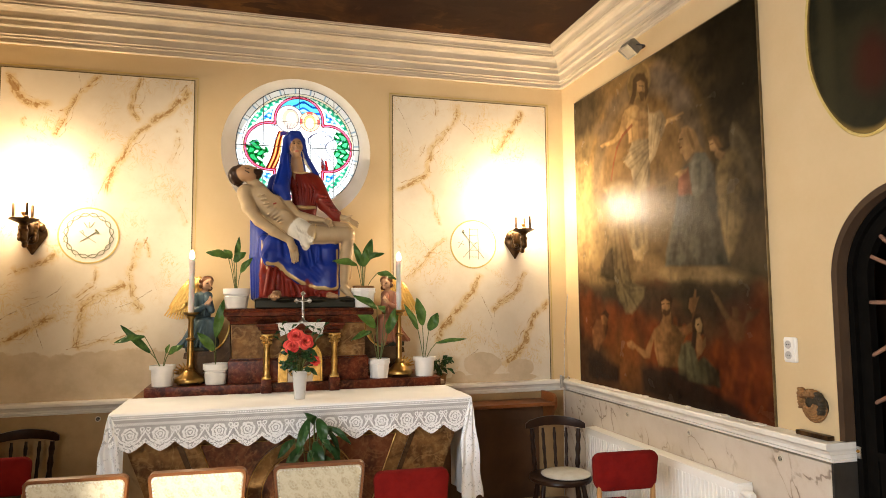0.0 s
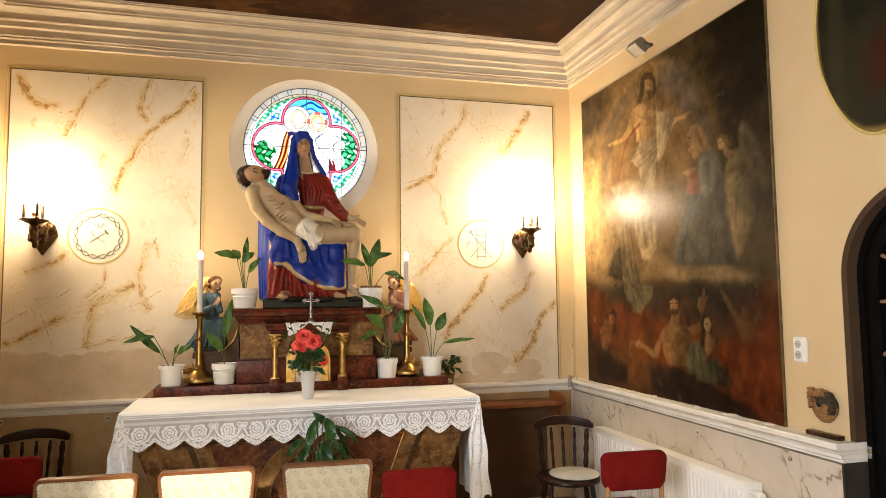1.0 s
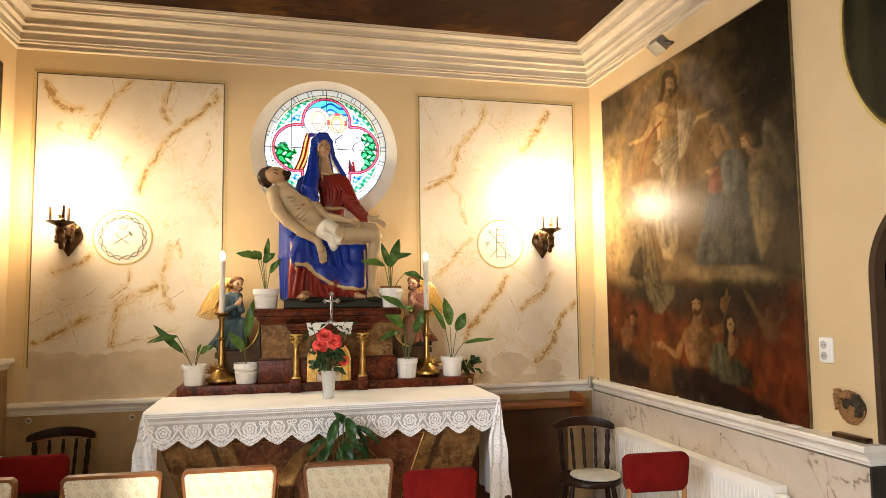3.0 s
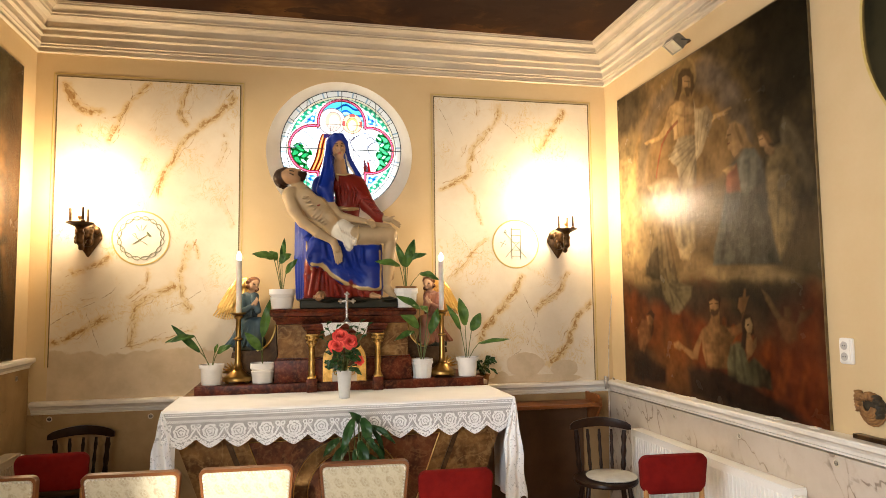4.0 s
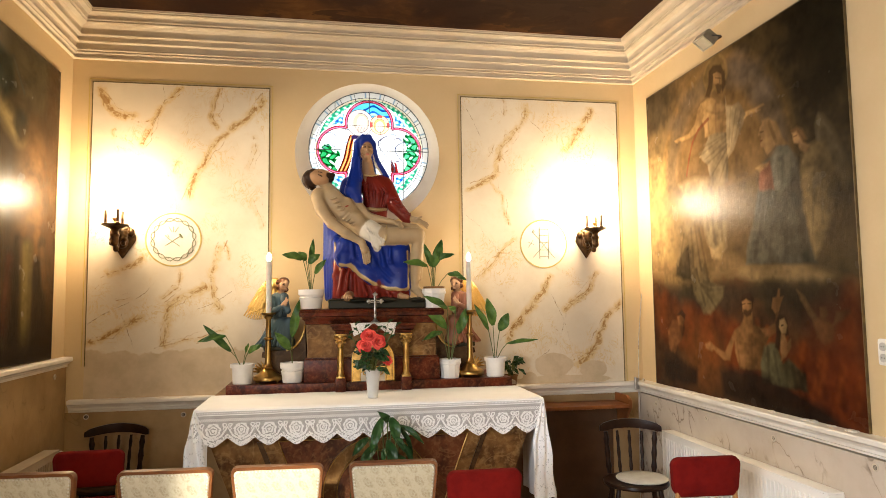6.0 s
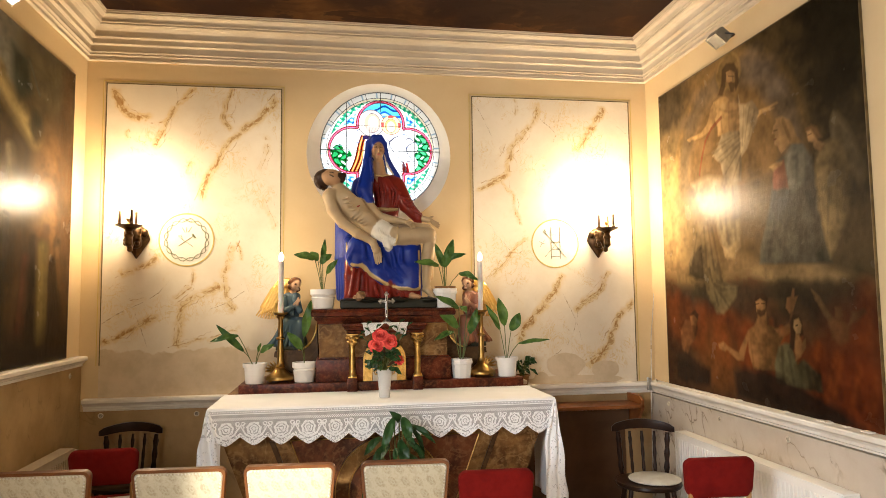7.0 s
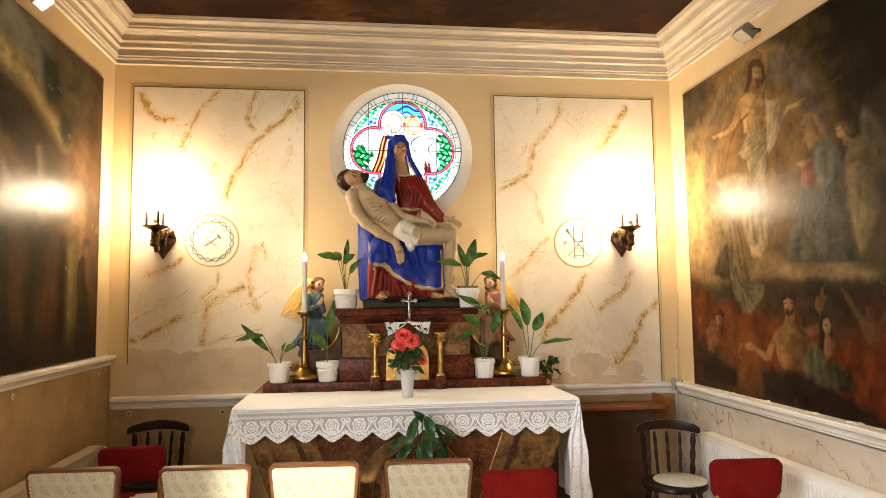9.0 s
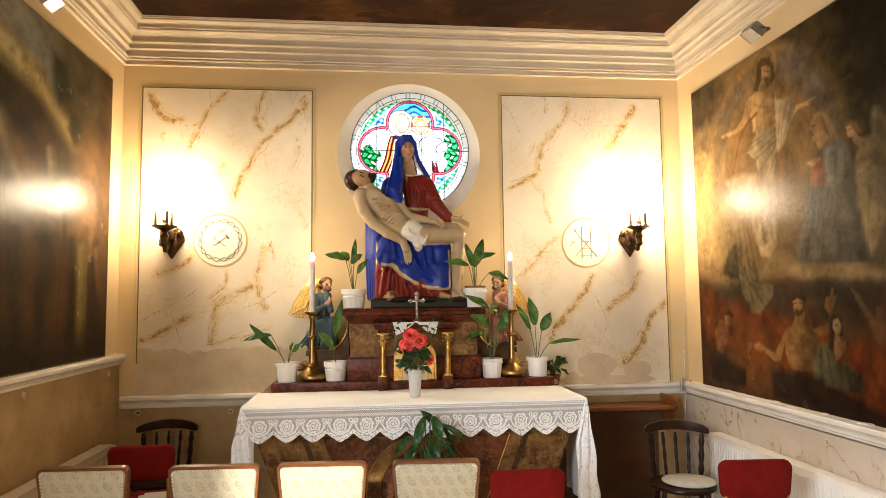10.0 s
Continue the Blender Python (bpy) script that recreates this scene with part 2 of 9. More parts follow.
    return g.done(c, 0.65, Specular_IOR_Level=0.2)


PANEL_PAINT = ((0.72, 0.635, 0.495), (0.65, 0.56, 0.42), (0.60, 0.40, 0.13), (0.33, 0.165, 0.045))
PANEL_L = veined_plaster("veined_plaster_west", *PANEL_PAINT, 1.7, 1.0, True)
PANEL_R = veined_plaster("veined_plaster_east", *PANEL_PAINT, 5.2, 1.0, True)
# very dark grey for the doorway face below the rail
REVEALSTONE = plain("dark_doorway_stone", (0.046, 0.039, 0.031), (0.026, 0.021, 0.016), 0.6, scale=6, bump=0.25, fine=40)
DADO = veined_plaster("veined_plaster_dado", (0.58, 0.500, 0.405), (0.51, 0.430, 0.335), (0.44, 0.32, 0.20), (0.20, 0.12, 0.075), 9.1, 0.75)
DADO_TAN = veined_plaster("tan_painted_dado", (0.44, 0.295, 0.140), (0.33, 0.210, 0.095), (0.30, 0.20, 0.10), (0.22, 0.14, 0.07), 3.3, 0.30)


def fresco():
    """Brown clouds with soft dark undersides and a few ochre lights."""
    g = Graph("dark_ceiling_fresco")
    co = g.coord()
    a = g.noise(0.8, 5, 0.55, distort=0.6)
    b = g.noise(1.9, 6, 0.58, vec=g.mapped(co, loc=(4, 2, 0), scale=(1, 1.4, 1)), distort=0.9)
    d = g.noise(5.5, 5, 0.6, vec=g.mapped(co, loc=(1, 7, 0)), distort=0.7)
    c = g.mix(a.step(0.38, 0.64), (0.020, 0.008, 0.004), (0.075, 0.030, 0.009))
    c = g.mix(b.step(0.50, 0.54) * 0.75, c, (0.026, 0.012, 0.006))
    c = g.mix((b.step(0.40, 0.50) - b.step(0.50, 0.54)) * a.step(0.42, 0.62) * 0.55, c, (0.12, 0.055, 0.016))
    c = g.mix(d.step(0.56, 0.70) * 0.30, c, (0.10, 0.045, 0.014))
    g.bump(g.noise(30, 4), 0.1, 0.004)
    return g.done(c, 0.75, Specular_IOR_Level=0.1)


FRESCO = fresco()


def varnished():
    """Old oil paint under a glossy, uneven varnish; the picture itself is laid on the canvas as colours."""
    g = Graph("varnished_oil_paint")
    c = g.mix(g.noise(55, 4) * 0.30, g.attr("paint"), g.mix(0.5, g.attr("paint"), (0.03, 0.02, 0.012)))
    blister = g.noise(22, 5, 0.70, distort=0.5)
    streak = g.noise(30, 4, 0.7, vec=g.mapped(g.coord(), scale=(2.2, 1.0, 0.55)))
    g.bump(blister * 0.7 + streak * 0.5 + g.noise(90, 3, 0.7) * 0.10, 0.33, 0.009)
    return g.done(c, g.noise(4, 4) * 0.22 + 0.13, IOR=1.15)



OIL = varnished()


def stained():
    """Painted window glass: coloured light passes, and a little gloss on the surface."""
    g = Graph("stained_glass")
    paint = g.attr("paint")
    tr, df, gl, m1, m2 = (g.n("ShaderNode" + k) for k in ("BsdfTransparent", "BsdfTranslucent", "BsdfGlossy", "MixShader", "MixShader"))
    g.link(paint, tr.inputs[0]); g.link(paint, df.inputs[0])
    gl.inputs["Roughness"].default_value = 0.1
    m1.inputs[0].default_value, m2.inputs[0].default_value = 0.35, 0.05
    for a, b in ((tr.outputs[0], m1.inputs[1]), (df.outputs[0], m1.inputs[2]), (m1.outputs[0], m2.inputs[1]), (gl.outputs[0], m2.inputs[2]),
                 (m2.outputs[0], g.t.nodes["Material Output"].inputs[0])):
        g.t.links.new(a, b)
    return g.mat


STAINED = stained()


def glow(name, colour, strength):
    g = Graph(name)
    return g.done((0.9, 0.9, 0.9), 0.4, Emission_Color=colour, Emission_Strength=strength)


BULB = glow("lit_bulb_glass", (1.0, 0.80, 0.52), 40)
FLAME = glow("lit_candle_bulb", (1.0, 0.88, 0.68), 30)
FLOODFACE = glow("lit_flood_glass", (1.0, 0.94, 0.84), 16)
FLOODDIM = plain("frosted_lamp_glass", (0.40, 0.36, 0.28), (0.32, 0.28, 0.21), 0.85, scale=12, bump=0.05, spec=0.05)


def outdoors():
    g = Graph("bright_daylight_backdrop")
    e = g.n("ShaderNodeEmission")
    g.link(g.mix(g.noise(1.2, 3), (0.92, 0.97, 1.0), (1.0, 0.98, 0.94)), e.inputs[0])
    e.inputs[1].default_value = 2.8
    g.t.links.new(e.outputs[0], g.t.nodes["Material Output"].inputs[0])
    return g.mat


OUTDOORS = outdoors()


def brocade():
    """Cream chair cloth with faint woven rosettes."""
    g = Graph("cream_brocade")
    x, y, z = g.xyz(g.coord())
    row = (z / 0.058)
    u = (x / 0.058 + (row * 0.5 - 0.0)).wrap(-0.5, 0.5)
    v = row.wrap(-0.5, 0.5)
    r = (u * u + v * v * 0.6).sqrt()
    ring = 1.0 - (r - 0.22).abs().step(0.05, 0.14)
    dot = 1.0 - r.step(0.05, 0.12)
    leafy = (g.noise(95, 3) - 0.5).step(0.0, 0.12)
    c = g.mix(leafy * 0.35, (0.52, 0.47, 0.33), (0.40, 0.35, 0.22))
    c = g.mix(ring * (leafy * 0.4 + 0.45) * 0.48 + dot * 0.40, c, (0.27, 0.185, 0.10))
    g.bump(g.noise(340, 2) + leafy * 0.4, 0.3, 0.002)
    return g.done(c, 0.75)


BROCADE = brocade()
PITCH, DROP = 0.153, 0.205


def lace(name, rosettes):
    """Openwork: a thin net, with roses, bows and a dense border of thread."""
    g = Graph(name)
    x, y, z = g.xyz(g.coord())
    v = z * -1.0
    u = x.wrap(-PITCH / 2, PITCH / 2)
    ur = (u.abs() - PITCH / 2)
    wob = g.noise(60, 3) * 0.012 - 0.006
    def disc(cu, cv, r0, r1, lobes=4.0):
        du, dv = u.abs() - cu, v - cv
        d = (du * du + dv * dv).sqrt() + wob + (g.math("ARCTAN2", dv, du) * lobes).sin() * (r1 * 0.06)
        return d.lt(r1) * d.gt(r0)
    mid, rad = 0.112, 0.041
    rose = disc(0.0, mid, 0.0, rad, 8.0) - disc(0.0, mid, 0.023, 0.029, 5.0) * g.noise(70, 2).gt(0.42) - disc(0.0, mid, 0.009, 0.014, 3.0) * g.noise(90, 2).gt(0.40)
    def stroke(u0, v0, u1, v1, w):
        du, dv = u1 - u0, v1 - v0
        t = (((u.abs() - u0) * du + (v - v0) * dv) / (du * du + dv * dv)).max(0.0).min(1.0)
        p, q = u.abs() - u0 - t * du, v - v0 - t * dv
        return ((p * p + q * q).sqrt() + wob * 0.4).lt(w)
    h = PITCH / 2
    a = rose.max(0.0)
    a = a.max(disc(h - 0.015, 0.082, 0.006, 0.013, 3.0)).max(disc(h - 0.013, 0.104, 0.005, 0.010, 3.0)).max(stroke(h, 0.092, h - 0.020, 0.126, 0.0036)).max(disc(h, 0.093, 0.0, 0.006))
    a = a.max(stroke(0.012, 0.160, 0.046, 0.142, 0.0060)).max(stroke(0.046, 0.142, 0.060, 0.118, 0.0050)).max(disc(0.0, 0.163, 0.0, 0.008)).max(disc(0.026, 0.166, 0.0, 0.006))
    edge = 0.178 + ((u / PITCH * (math.pi * 2)).sin() * 0.0)
    fall = 0.160 + 0.046 * (1.0 - (u.abs() / (PITCH / 2)).pow(1.4))
    border = v.gt(fall - 0.030) * (g.noise(120, 2).gt(0.44))
    hatch = (v.gt(0.046) * v.lt(0.062)) * (((x + v * 0.8) * 520).sin().gt(0.0))
    top = v.lt(0.008).max((v.gt(0.013) * v.lt(0.019) * ((x * 700).sin().gt(0.0)))).max(v.gt(0.024) * v.lt(0.029))
    net = (((x * 1250).sin().gt(0.55)).max((v * 1250).sin().gt(0.60)))
    a = a * g.noise(190, 2).gt(0.36)
    full = a.max(border).max(hatch).max(top) if rosettes else border.max(hatch).max(top).max(g.noise(45, 3).gt(0.44)).max(0.62)
    alpha = full.max(net * 0.66).max(0.32)
    tr, m = g.n("ShaderNodeBsdfTransparent"), g.n("ShaderNodeMixShader")
    g.done((0.92, 0.92, 0.92), 0.9)
    g.link(alpha, m.inputs[0])
    for p, q in ((tr.outputs[0], m.inputs[1]), (g.bsdf.outputs[0], m.inputs[2]), (m.outputs[0], g.t.nodes["Material Output"].inputs[0])):
        g.t.links.new(p, q)
    return g.mat


def crochet():
    g = Graph("white_crochet")
    x, y, z = g.xyz(g.coord())
    alpha = ((x * 900).sin().gt(-0.2)).max((z * 900).sin().gt(-0.1)).max(0.35)
    tr, m = g.n("ShaderNodeBsdfTransparent"), g.n("ShaderNodeMixShader")
    g.done((0.82, 0.80, 0.76), 0.9)
    g.link(alpha, m.inputs[0])
    for p, q in ((tr.outputs[0], m.inputs[1]), (g.bsdf.outputs[0], m.inputs[2]), (m.outputs[0], g.t.nodes["Material Output"].inputs[0])):
        g.t.links.new(p, q)
    return g.mat


CROCHET = crochet()
LACE, LACE_SIDE = lace("white_filet_lace", True), lace("white_side_lace", False)


# ---- building helpers ----
def mesh_of(name, bm, material, smooth=True):
    me = bpy.data.meshes.new(name)
    bmesh.ops.recalc_face_normals(bm, faces=bm.faces)
    bm.to_mesh(me)
    bm.free()
    for m in (material if isinstance(material, (list, tuple)) else [material]):
        me.materials.append(m)
    if smooth:
        me.shade_smooth()
        me.set_sharp_from_angle(angle=radians(38))
    return me


def part(name, bm, material, parent, label="", smooth=True):
    ob = new(name, mesh_of(name, bm, material, smooth))
    ob.parent = parent
    return tagged(ob, label) if label else ob


def structure(name, bm, material, label="", category="", smooth=True):
    return tagged(new(name, mesh_of(name, bm, material, smooth)), label, category, "", "structure")


def thing(name, label, category, at=(0, 0, 0), turn=0.0, group=""):
    ob = new(name)
    ob.empty_display_size = 0.1
    ob.matrix_world = pose(*at, 0, 0, turn)
    return tagged(ob, label, category, group)


def box(bm, x0, x1, y0, y1, z0, z1, bevel=0.0, segs=2):
    r = bmesh.ops.create_cube(bm, size=1)
    vs = r["verts"]
    for v in vs:
        v.co = Vector(((x0 + x1) / 2 + v.co.x * (x1 - x0), (y0 + y1) / 2 + v.co.y * (y1 - y0), (z0 + z1) / 2 + v.co.z * (z1 - z0)))
    if bevel:
        es = list({e for v in vs for e in v.link_edges})
        bmesh.ops.bevel(bm, geom=es, offset=bevel, segments=segs, profile=0.6, affect="EDGES")
    return bm


def B(*a, **k):
    return box(bmesh.new(), *a, **k)


def lathe(bm, profile, at=(0, 0, 0), segs=28, m=None):
    """Turns (radius, height) pairs round an upright axis; ends are closed."""
    rings = []
    at = Vector(at)
    for r, z in profile:
        ring = []
        for k in range(segs):
            a = 2 * math.pi * k / segs
            p = Vector((r * math.cos(a), r * math.sin(a), z))
            ring.append(bm.verts.new((m @ p if m else p) + at))
        rings.append(ring)
    for a, b in zip(rings, rings[1:]):
        for k in range(segs):
            bm.faces.new((a[k], a[(k + 1) % segs], b[(k + 1) % segs], b[k]))
    for ring in (rings[0], rings[-1]):
        bm.faces.new(ring)
    return bm


def L(profile, at=(0, 0, 0), segs=28, m=None):
    return lathe(bmesh.new(), profile, at, segs, m)


def tube(bm, pts, r, segs=8, closed=False):
    """A round rod along pts; r is a number or one for each point."""
    pts = [Vector(p) for p in pts]
    rs = r if isinstance(r, (list, tuple)) else [r] * len(pts)
    rings, n = [], len(pts)
    side = None
    for i, p in enumerate(pts):
        a = pts[(i - 1) % n] if closed or i else p
        b = pts[(i + 1) % n] if closed or i < n - 1 else p
        t = (b - a).normalized()
        if side is None or abs(side.dot(t)) > 0.95:
            side = t.orthogonal().normalized()
        side = (side - t * side.dot(t)).normalized()
        up = t.cross(side)
        rings.append([bm.verts.new(p + (side * math.cos(2 * math.pi * k / segs) + up * math.sin(2 * math.pi * k / segs)) * rs[i]) for k in range(segs)])
    for i in range(n if closed else n - 1):
        a, b = rings[i], rings[(i + 1) % n]
        for k in range(segs):
            bm.faces.new((a[k], a[(k + 1) % segs], b[(k + 1) % segs], b[k]))
    if not closed:
        bm.faces.new(rings[0]); bm.faces.new(rings[-1])
    return bm


def T(*a, **k):
    return tube(bmesh.new(), *a, **k)


def prism(bm, outline, a, b, axis="y"):
    """A flat outline of (u, v) pairs pushed from a to b along an axis; v is up for x and y."""
    def at(u, v, w):
        return (u, w, v) if axis == "y" else (w, u, v) if axis == "x" else (u, v, w)
    one = [bm.verts.new(at(u, v, a)) for u, v in outline]
    two = [bm.verts.new(at(u, v, b)) for u, v in outline]
    f1, f2 = bm.faces.new(one), bm.faces.new(two[::-1])
    n = len(outline)
    for k in range(n):
        bm.faces.new((one[k], one[(k + 1) % n], two[(k + 1) % n], two[k]))
    f1.normal_update(), f2.normal_update()
    bmesh.ops.triangulate(bm, faces=[f1, f2])
    return bm


def PR(*a, **k):
    return prism(bmesh.new(), *a, **k)


def arc(cx, cy, r, a0, a1, n, ry=None):
    ry = r if ry is None else ry
    return [(cx + r * math.cos(radians(a0 + (a1 - a0) * k / n)), cy + ry * math.sin(radians(a0 + (a1 - a0) * k / n))) for k in range(n + 1)]


def sweep(bm, profile, path, close=False):
    """A moulding: profile of (out, up) pairs, path of (x, y, nx, ny) with the way in which 'out' points, mitred by the caller."""
    rings = [[bm.verts.new((x + nx * o, y + ny * o, u)) for o, u in profile] for x, y, nx, ny in path]
    for a, b in zip(rings, rings[1:] + ([rings[0]] if close else [])):
        for k in range(len(profile) - 1):
            bm.faces.new((a[k], a[k + 1], b[k + 1], b[k]))
    if not close:
        for r in (rings[0], rings[-1]):
            try:
                bm.faces.new(r)
            except ValueError:
                pass
    return bm


def painted(ob, colours):
    """Lays one colour a vertex on a mesh as the attribute 'paint'."""
    at = ob.data.attributes.new("paint", "FLOAT_COLOR", "POINT")
    rgba = np.ones((len(ob.data.vertices), 4), np.float32)
    rgba[:, :3] = colours
    at.data.foreach_set("color", rgba.ravel())


# ---- the room ----
def grid_wall(name, us, vs, holes, a, b, axis, material):
    """A wall of blocks between the cuts us and vs, without the cells in holes."""
    bm = bmesh.new()
    for i in range(len(us) - 1):
        for j in range(len(vs) - 1):
            if (i, j) in holes:
                continue
            if axis == "y":
                box(bm, us[i], us[i + 1], a, b, vs[j], vs[j + 1])
            else:
                box(bm, a, b, us[i], us[i + 1], vs[j], vs[j + 1])
    bmesh.ops.remove_doubles(bm, verts=bm.verts, dist=1e-5)
    seen = {}
    for f in bm.faces:
        seen.setdefault(tuple(round(c, 4) for c in f.calc_center_median()), []).append(f)
    bmesh.ops.delete(bm, geom=[f for fs in seen.values() if len(fs) > 1 for f in fs], context="FACES")
    return structure(name, bm, material, smooth=False)


structure("floor", B(XL - 0.3, XR + 2.2, YR - 0.3, YB + 0.5, -0.12, 0), FLOOR, "worn clay-coloured chapel floor", "floor")
structure("ceiling", B(XL - 0.3, XR + 0.3, YR - 0.3, YB + 0.5, HC, HC + 0.2), FRESCO, "dark brown painted ceiling fresco with clouds", "ceiling")

# back wall, pierced by the round window
WX, WZ, WR = 0.318, 2.794, 0.567          # opening in the wall face
GX, GZ, GR, GY = 0.333, 2.842, 0.480, 5.30   # glass


def back_wall():
    bm = bmesh.new()
    x0, x1, z0, z1 = XL - 0.3, XR + 0.3, 0.0, HC
    angles = [2 * math.pi * k / 120 for k in range(120)]
    angles += [math.atan2(z - WZ, x - WX) % (2 * math.pi) for x in (x0, x1) for z in (z0, z1)]
    angles = sorted(set(angles))
    inner, outer, neck, far, out2 = [], [], [], [], []
    for a in angles:
        c, s = math.cos(a), math.sin(a)
        t = min(((x1 if c > 0 else x0) - WX) / c if abs(c) > 1e-9 else 1e9, ((z1 if s > 0 else z0) - WZ) / s if abs(s) > 1e-9 else 1e9)
        outer.append(bm.verts.new((WX + t * c, YB, WZ + t * s)))
        inner.append(bm.verts.new((WX + WR * c, YB, WZ + WR * s)))
        neck.append(bm.verts.new((GX + GR * c, GY + 0.02, GZ + GR * s)))
        far.append(bm.verts.new((GX + GR * c, YB + 0.4, GZ + GR * s)))
        out2.append(bm.verts.new((WX + t * c, YB + 0.4, WZ + t * s)))
    n = len(angles)
    for a, b, mi in ((outer, inner, 0), (inner, neck, 1), (neck, far, 1), (far, out2, 0)):
        for k in range(n):
            f = bm.faces.new((a[k], a[(k + 1) % n], b[(k + 1) % n], b[k]))
            f.material_index = mi
    return structure("wall_north", bm, [PLASTER, REVEAL], "cream plastered chapel wall with a round window opening", "wall")


back_wall()
WY0, WY1, WZ0, WZ1 = -1.55, 0.05, 1.05, 3.0        # side window, behind the visitor
grid_wall("wall_west", [YR, WY0, WY1, YB], [0, WZ0, WZ1, HC], {(1, 1)}, XL - 0.3, XL, "x", PLASTER)
SX0, SX1, SZ0, SZ1 = -1.33, -0.655, 2.40, 3.00      # small high window behind the visitor, by which the sun falls in
EX0, EX1, EZ = -0.62, 0.60, 2.10                    # unseen entrance below it, added so that sun on the floor bounces inwards
grid_wall("wall_south", [XL - 0.3, SX0, SX1, EX0, EX1, XR + 0.3], [0, EZ, SZ0, SZ1, HC], {(3, 0), (1, 2)}, YR - 0.3, YR, "y", PLASTER)
structure("ground", B(-40, 40, -40, YR - 0.3, -0.16, -0.02), FLOOR, "paved ground outside the added, unseen entrance", "ground")
DY, DZ, DR = 2.062, 1.70, 0.415                    # arched doorway
door_line = [(WY1 + 0.4, 0), (DY - DR, 0)] + [(u, v) for u, v in arc(DY, DZ, DR, 180, 0, 40)] + [(DY + DR, 0), (YB, 0), (YB, HC), (WY1 + 0.4, HC)]
structure("wall_east", PR(door_line, XR, XR + 0.24, axis="x"), PLASTER, "cream plastered wall with an arched doorway", "wall", smooth=False)
grid_wall("wall_east_rear", [YR, WY1 + 0.4], [0, HC], set(), XR, XR + 0.24, "x", PLASTER)
# space beyond the doorway: added unseen walls, their dimness put into the dark colour
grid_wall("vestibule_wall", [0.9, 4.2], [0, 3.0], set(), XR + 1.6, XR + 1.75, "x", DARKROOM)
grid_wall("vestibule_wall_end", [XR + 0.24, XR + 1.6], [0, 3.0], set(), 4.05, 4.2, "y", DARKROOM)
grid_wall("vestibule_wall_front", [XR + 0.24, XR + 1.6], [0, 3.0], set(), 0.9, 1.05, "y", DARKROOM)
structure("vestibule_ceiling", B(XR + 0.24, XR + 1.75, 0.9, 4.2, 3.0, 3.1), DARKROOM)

# cornice round the room: flat bands and hollows between narrow sharp beads
def bead(o, z, h, out=0.012):
    """A narrow round bead with a dark quirk over it."""
    return [(o, z), (o + out * 0.8, z + h * 0.12), (o + out, z + h * 0.45), (o + out * 0.7, z + h * 0.80), (o - 0.004, z + h * 0.86), (o - 0.004, z + h)]


profile = ([(0.0, 3.450)] + bead(0.006, 3.450, 0.016, 0.016) + [(0.008, 3.486)] + bead(0.020, 3.488, 0.014) + bead(0.028, 3.506, 0.016, 0.014)
           + [(0.034, 3.562)] + bead(0.046, 3.566, 0.015) + [(0.050, 3.606)] + bead(0.066, 3.608, 0.016, 0.016)
           + [(0.070, 3.640), (0.078, 3.660), (0.094, 3.676), (0.112, 3.682)] + bead(0.118, 3.684, 0.013) + bead(0.128, 3.700, 0.013)
           + [(0.132, 3.720), (0.142, 3.736), (0.160, 3.744)] + bead(0.166, 3.746, 0.012) + bead(0.176, 3.759, 0.012, 0.008) + [(0.184, 3.772), (0.186, 3.776), (0.0, 3.776)])
structure("cornice", sweep(bmesh.new(), profile, [(XL, YB, 1, -1), (XR, YB, -1, -1), (XR, YR, -1, 1), (XL, YR, 1, 1)], True), STUCCO,
          "white stepped stucco cornice under the ceiling", "cornice", smooth=False)

# dado and its rail: back and right walls low, left wall higher
rail = [(0.0, 0.866), (0.018, 0.867), (0.020, 0.878), (0.014, 0.881), (0.016, 0.884), (0.030, 0.886), (0.030, 0.902), (0.038, 0.905), (0.046, 0.918), (0.060, 0.926), (0.064, 0.930), (0.064, 0.948), (0.058, 0.956), (0.0, 0.958)]


def raised(pr, dz, out=1.0, proud=0.0):
    return [(o * out + (proud if o > 0 else 0.0), z + dz) for o, z in pr]


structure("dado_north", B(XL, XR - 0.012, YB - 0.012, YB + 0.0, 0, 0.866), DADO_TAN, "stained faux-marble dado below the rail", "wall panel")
structure("dado_east", B(XR - 0.056, XR, DY + DR, YB - 0.012, 0, 0.866), DADO, "pale faux-marble dado with grey veins", "wall panel")
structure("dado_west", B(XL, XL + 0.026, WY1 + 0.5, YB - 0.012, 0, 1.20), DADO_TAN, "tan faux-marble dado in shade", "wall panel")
structure("rail_north", sweep(bmesh.new(), rail, [(XL + 0.05, YB - 0.001, 0, -1), (XR, YB - 0.001, -1, -1)]), RAILWHITE, "white moulded dado rail", "trim", smooth=False)
structure("rail_east", sweep(bmesh.new(), raised(rail, 0.008, 1.0, 0.034), [(XR, YB, -1, -1), (XR, DY + DR + 0.004, -1, -0.25), (XR + 0.20, DY + DR + 0.004, 0, -0.25)]), RAILWHITE, "white moulded dado rail with chipped top", "trim", smooth=False)
structure("dado_reveal", B(XR - 0.055, XR + 0.20, DY + DR - 0.012, DY + DR - 0.001, 0, 0.872), REVEALSTONE, "dark grey stone face of the doorway below the rail", "wall panel")
structure("rail_west", sweep(bmesh.new(), raised(rail, 0.305, 1.0), [(XL, YB, 1, 0), (XL, WY1 + 0.5, 1, 0)]), RAILWHITE, "white moulded rail above the high dado", "trim", smooth=False)


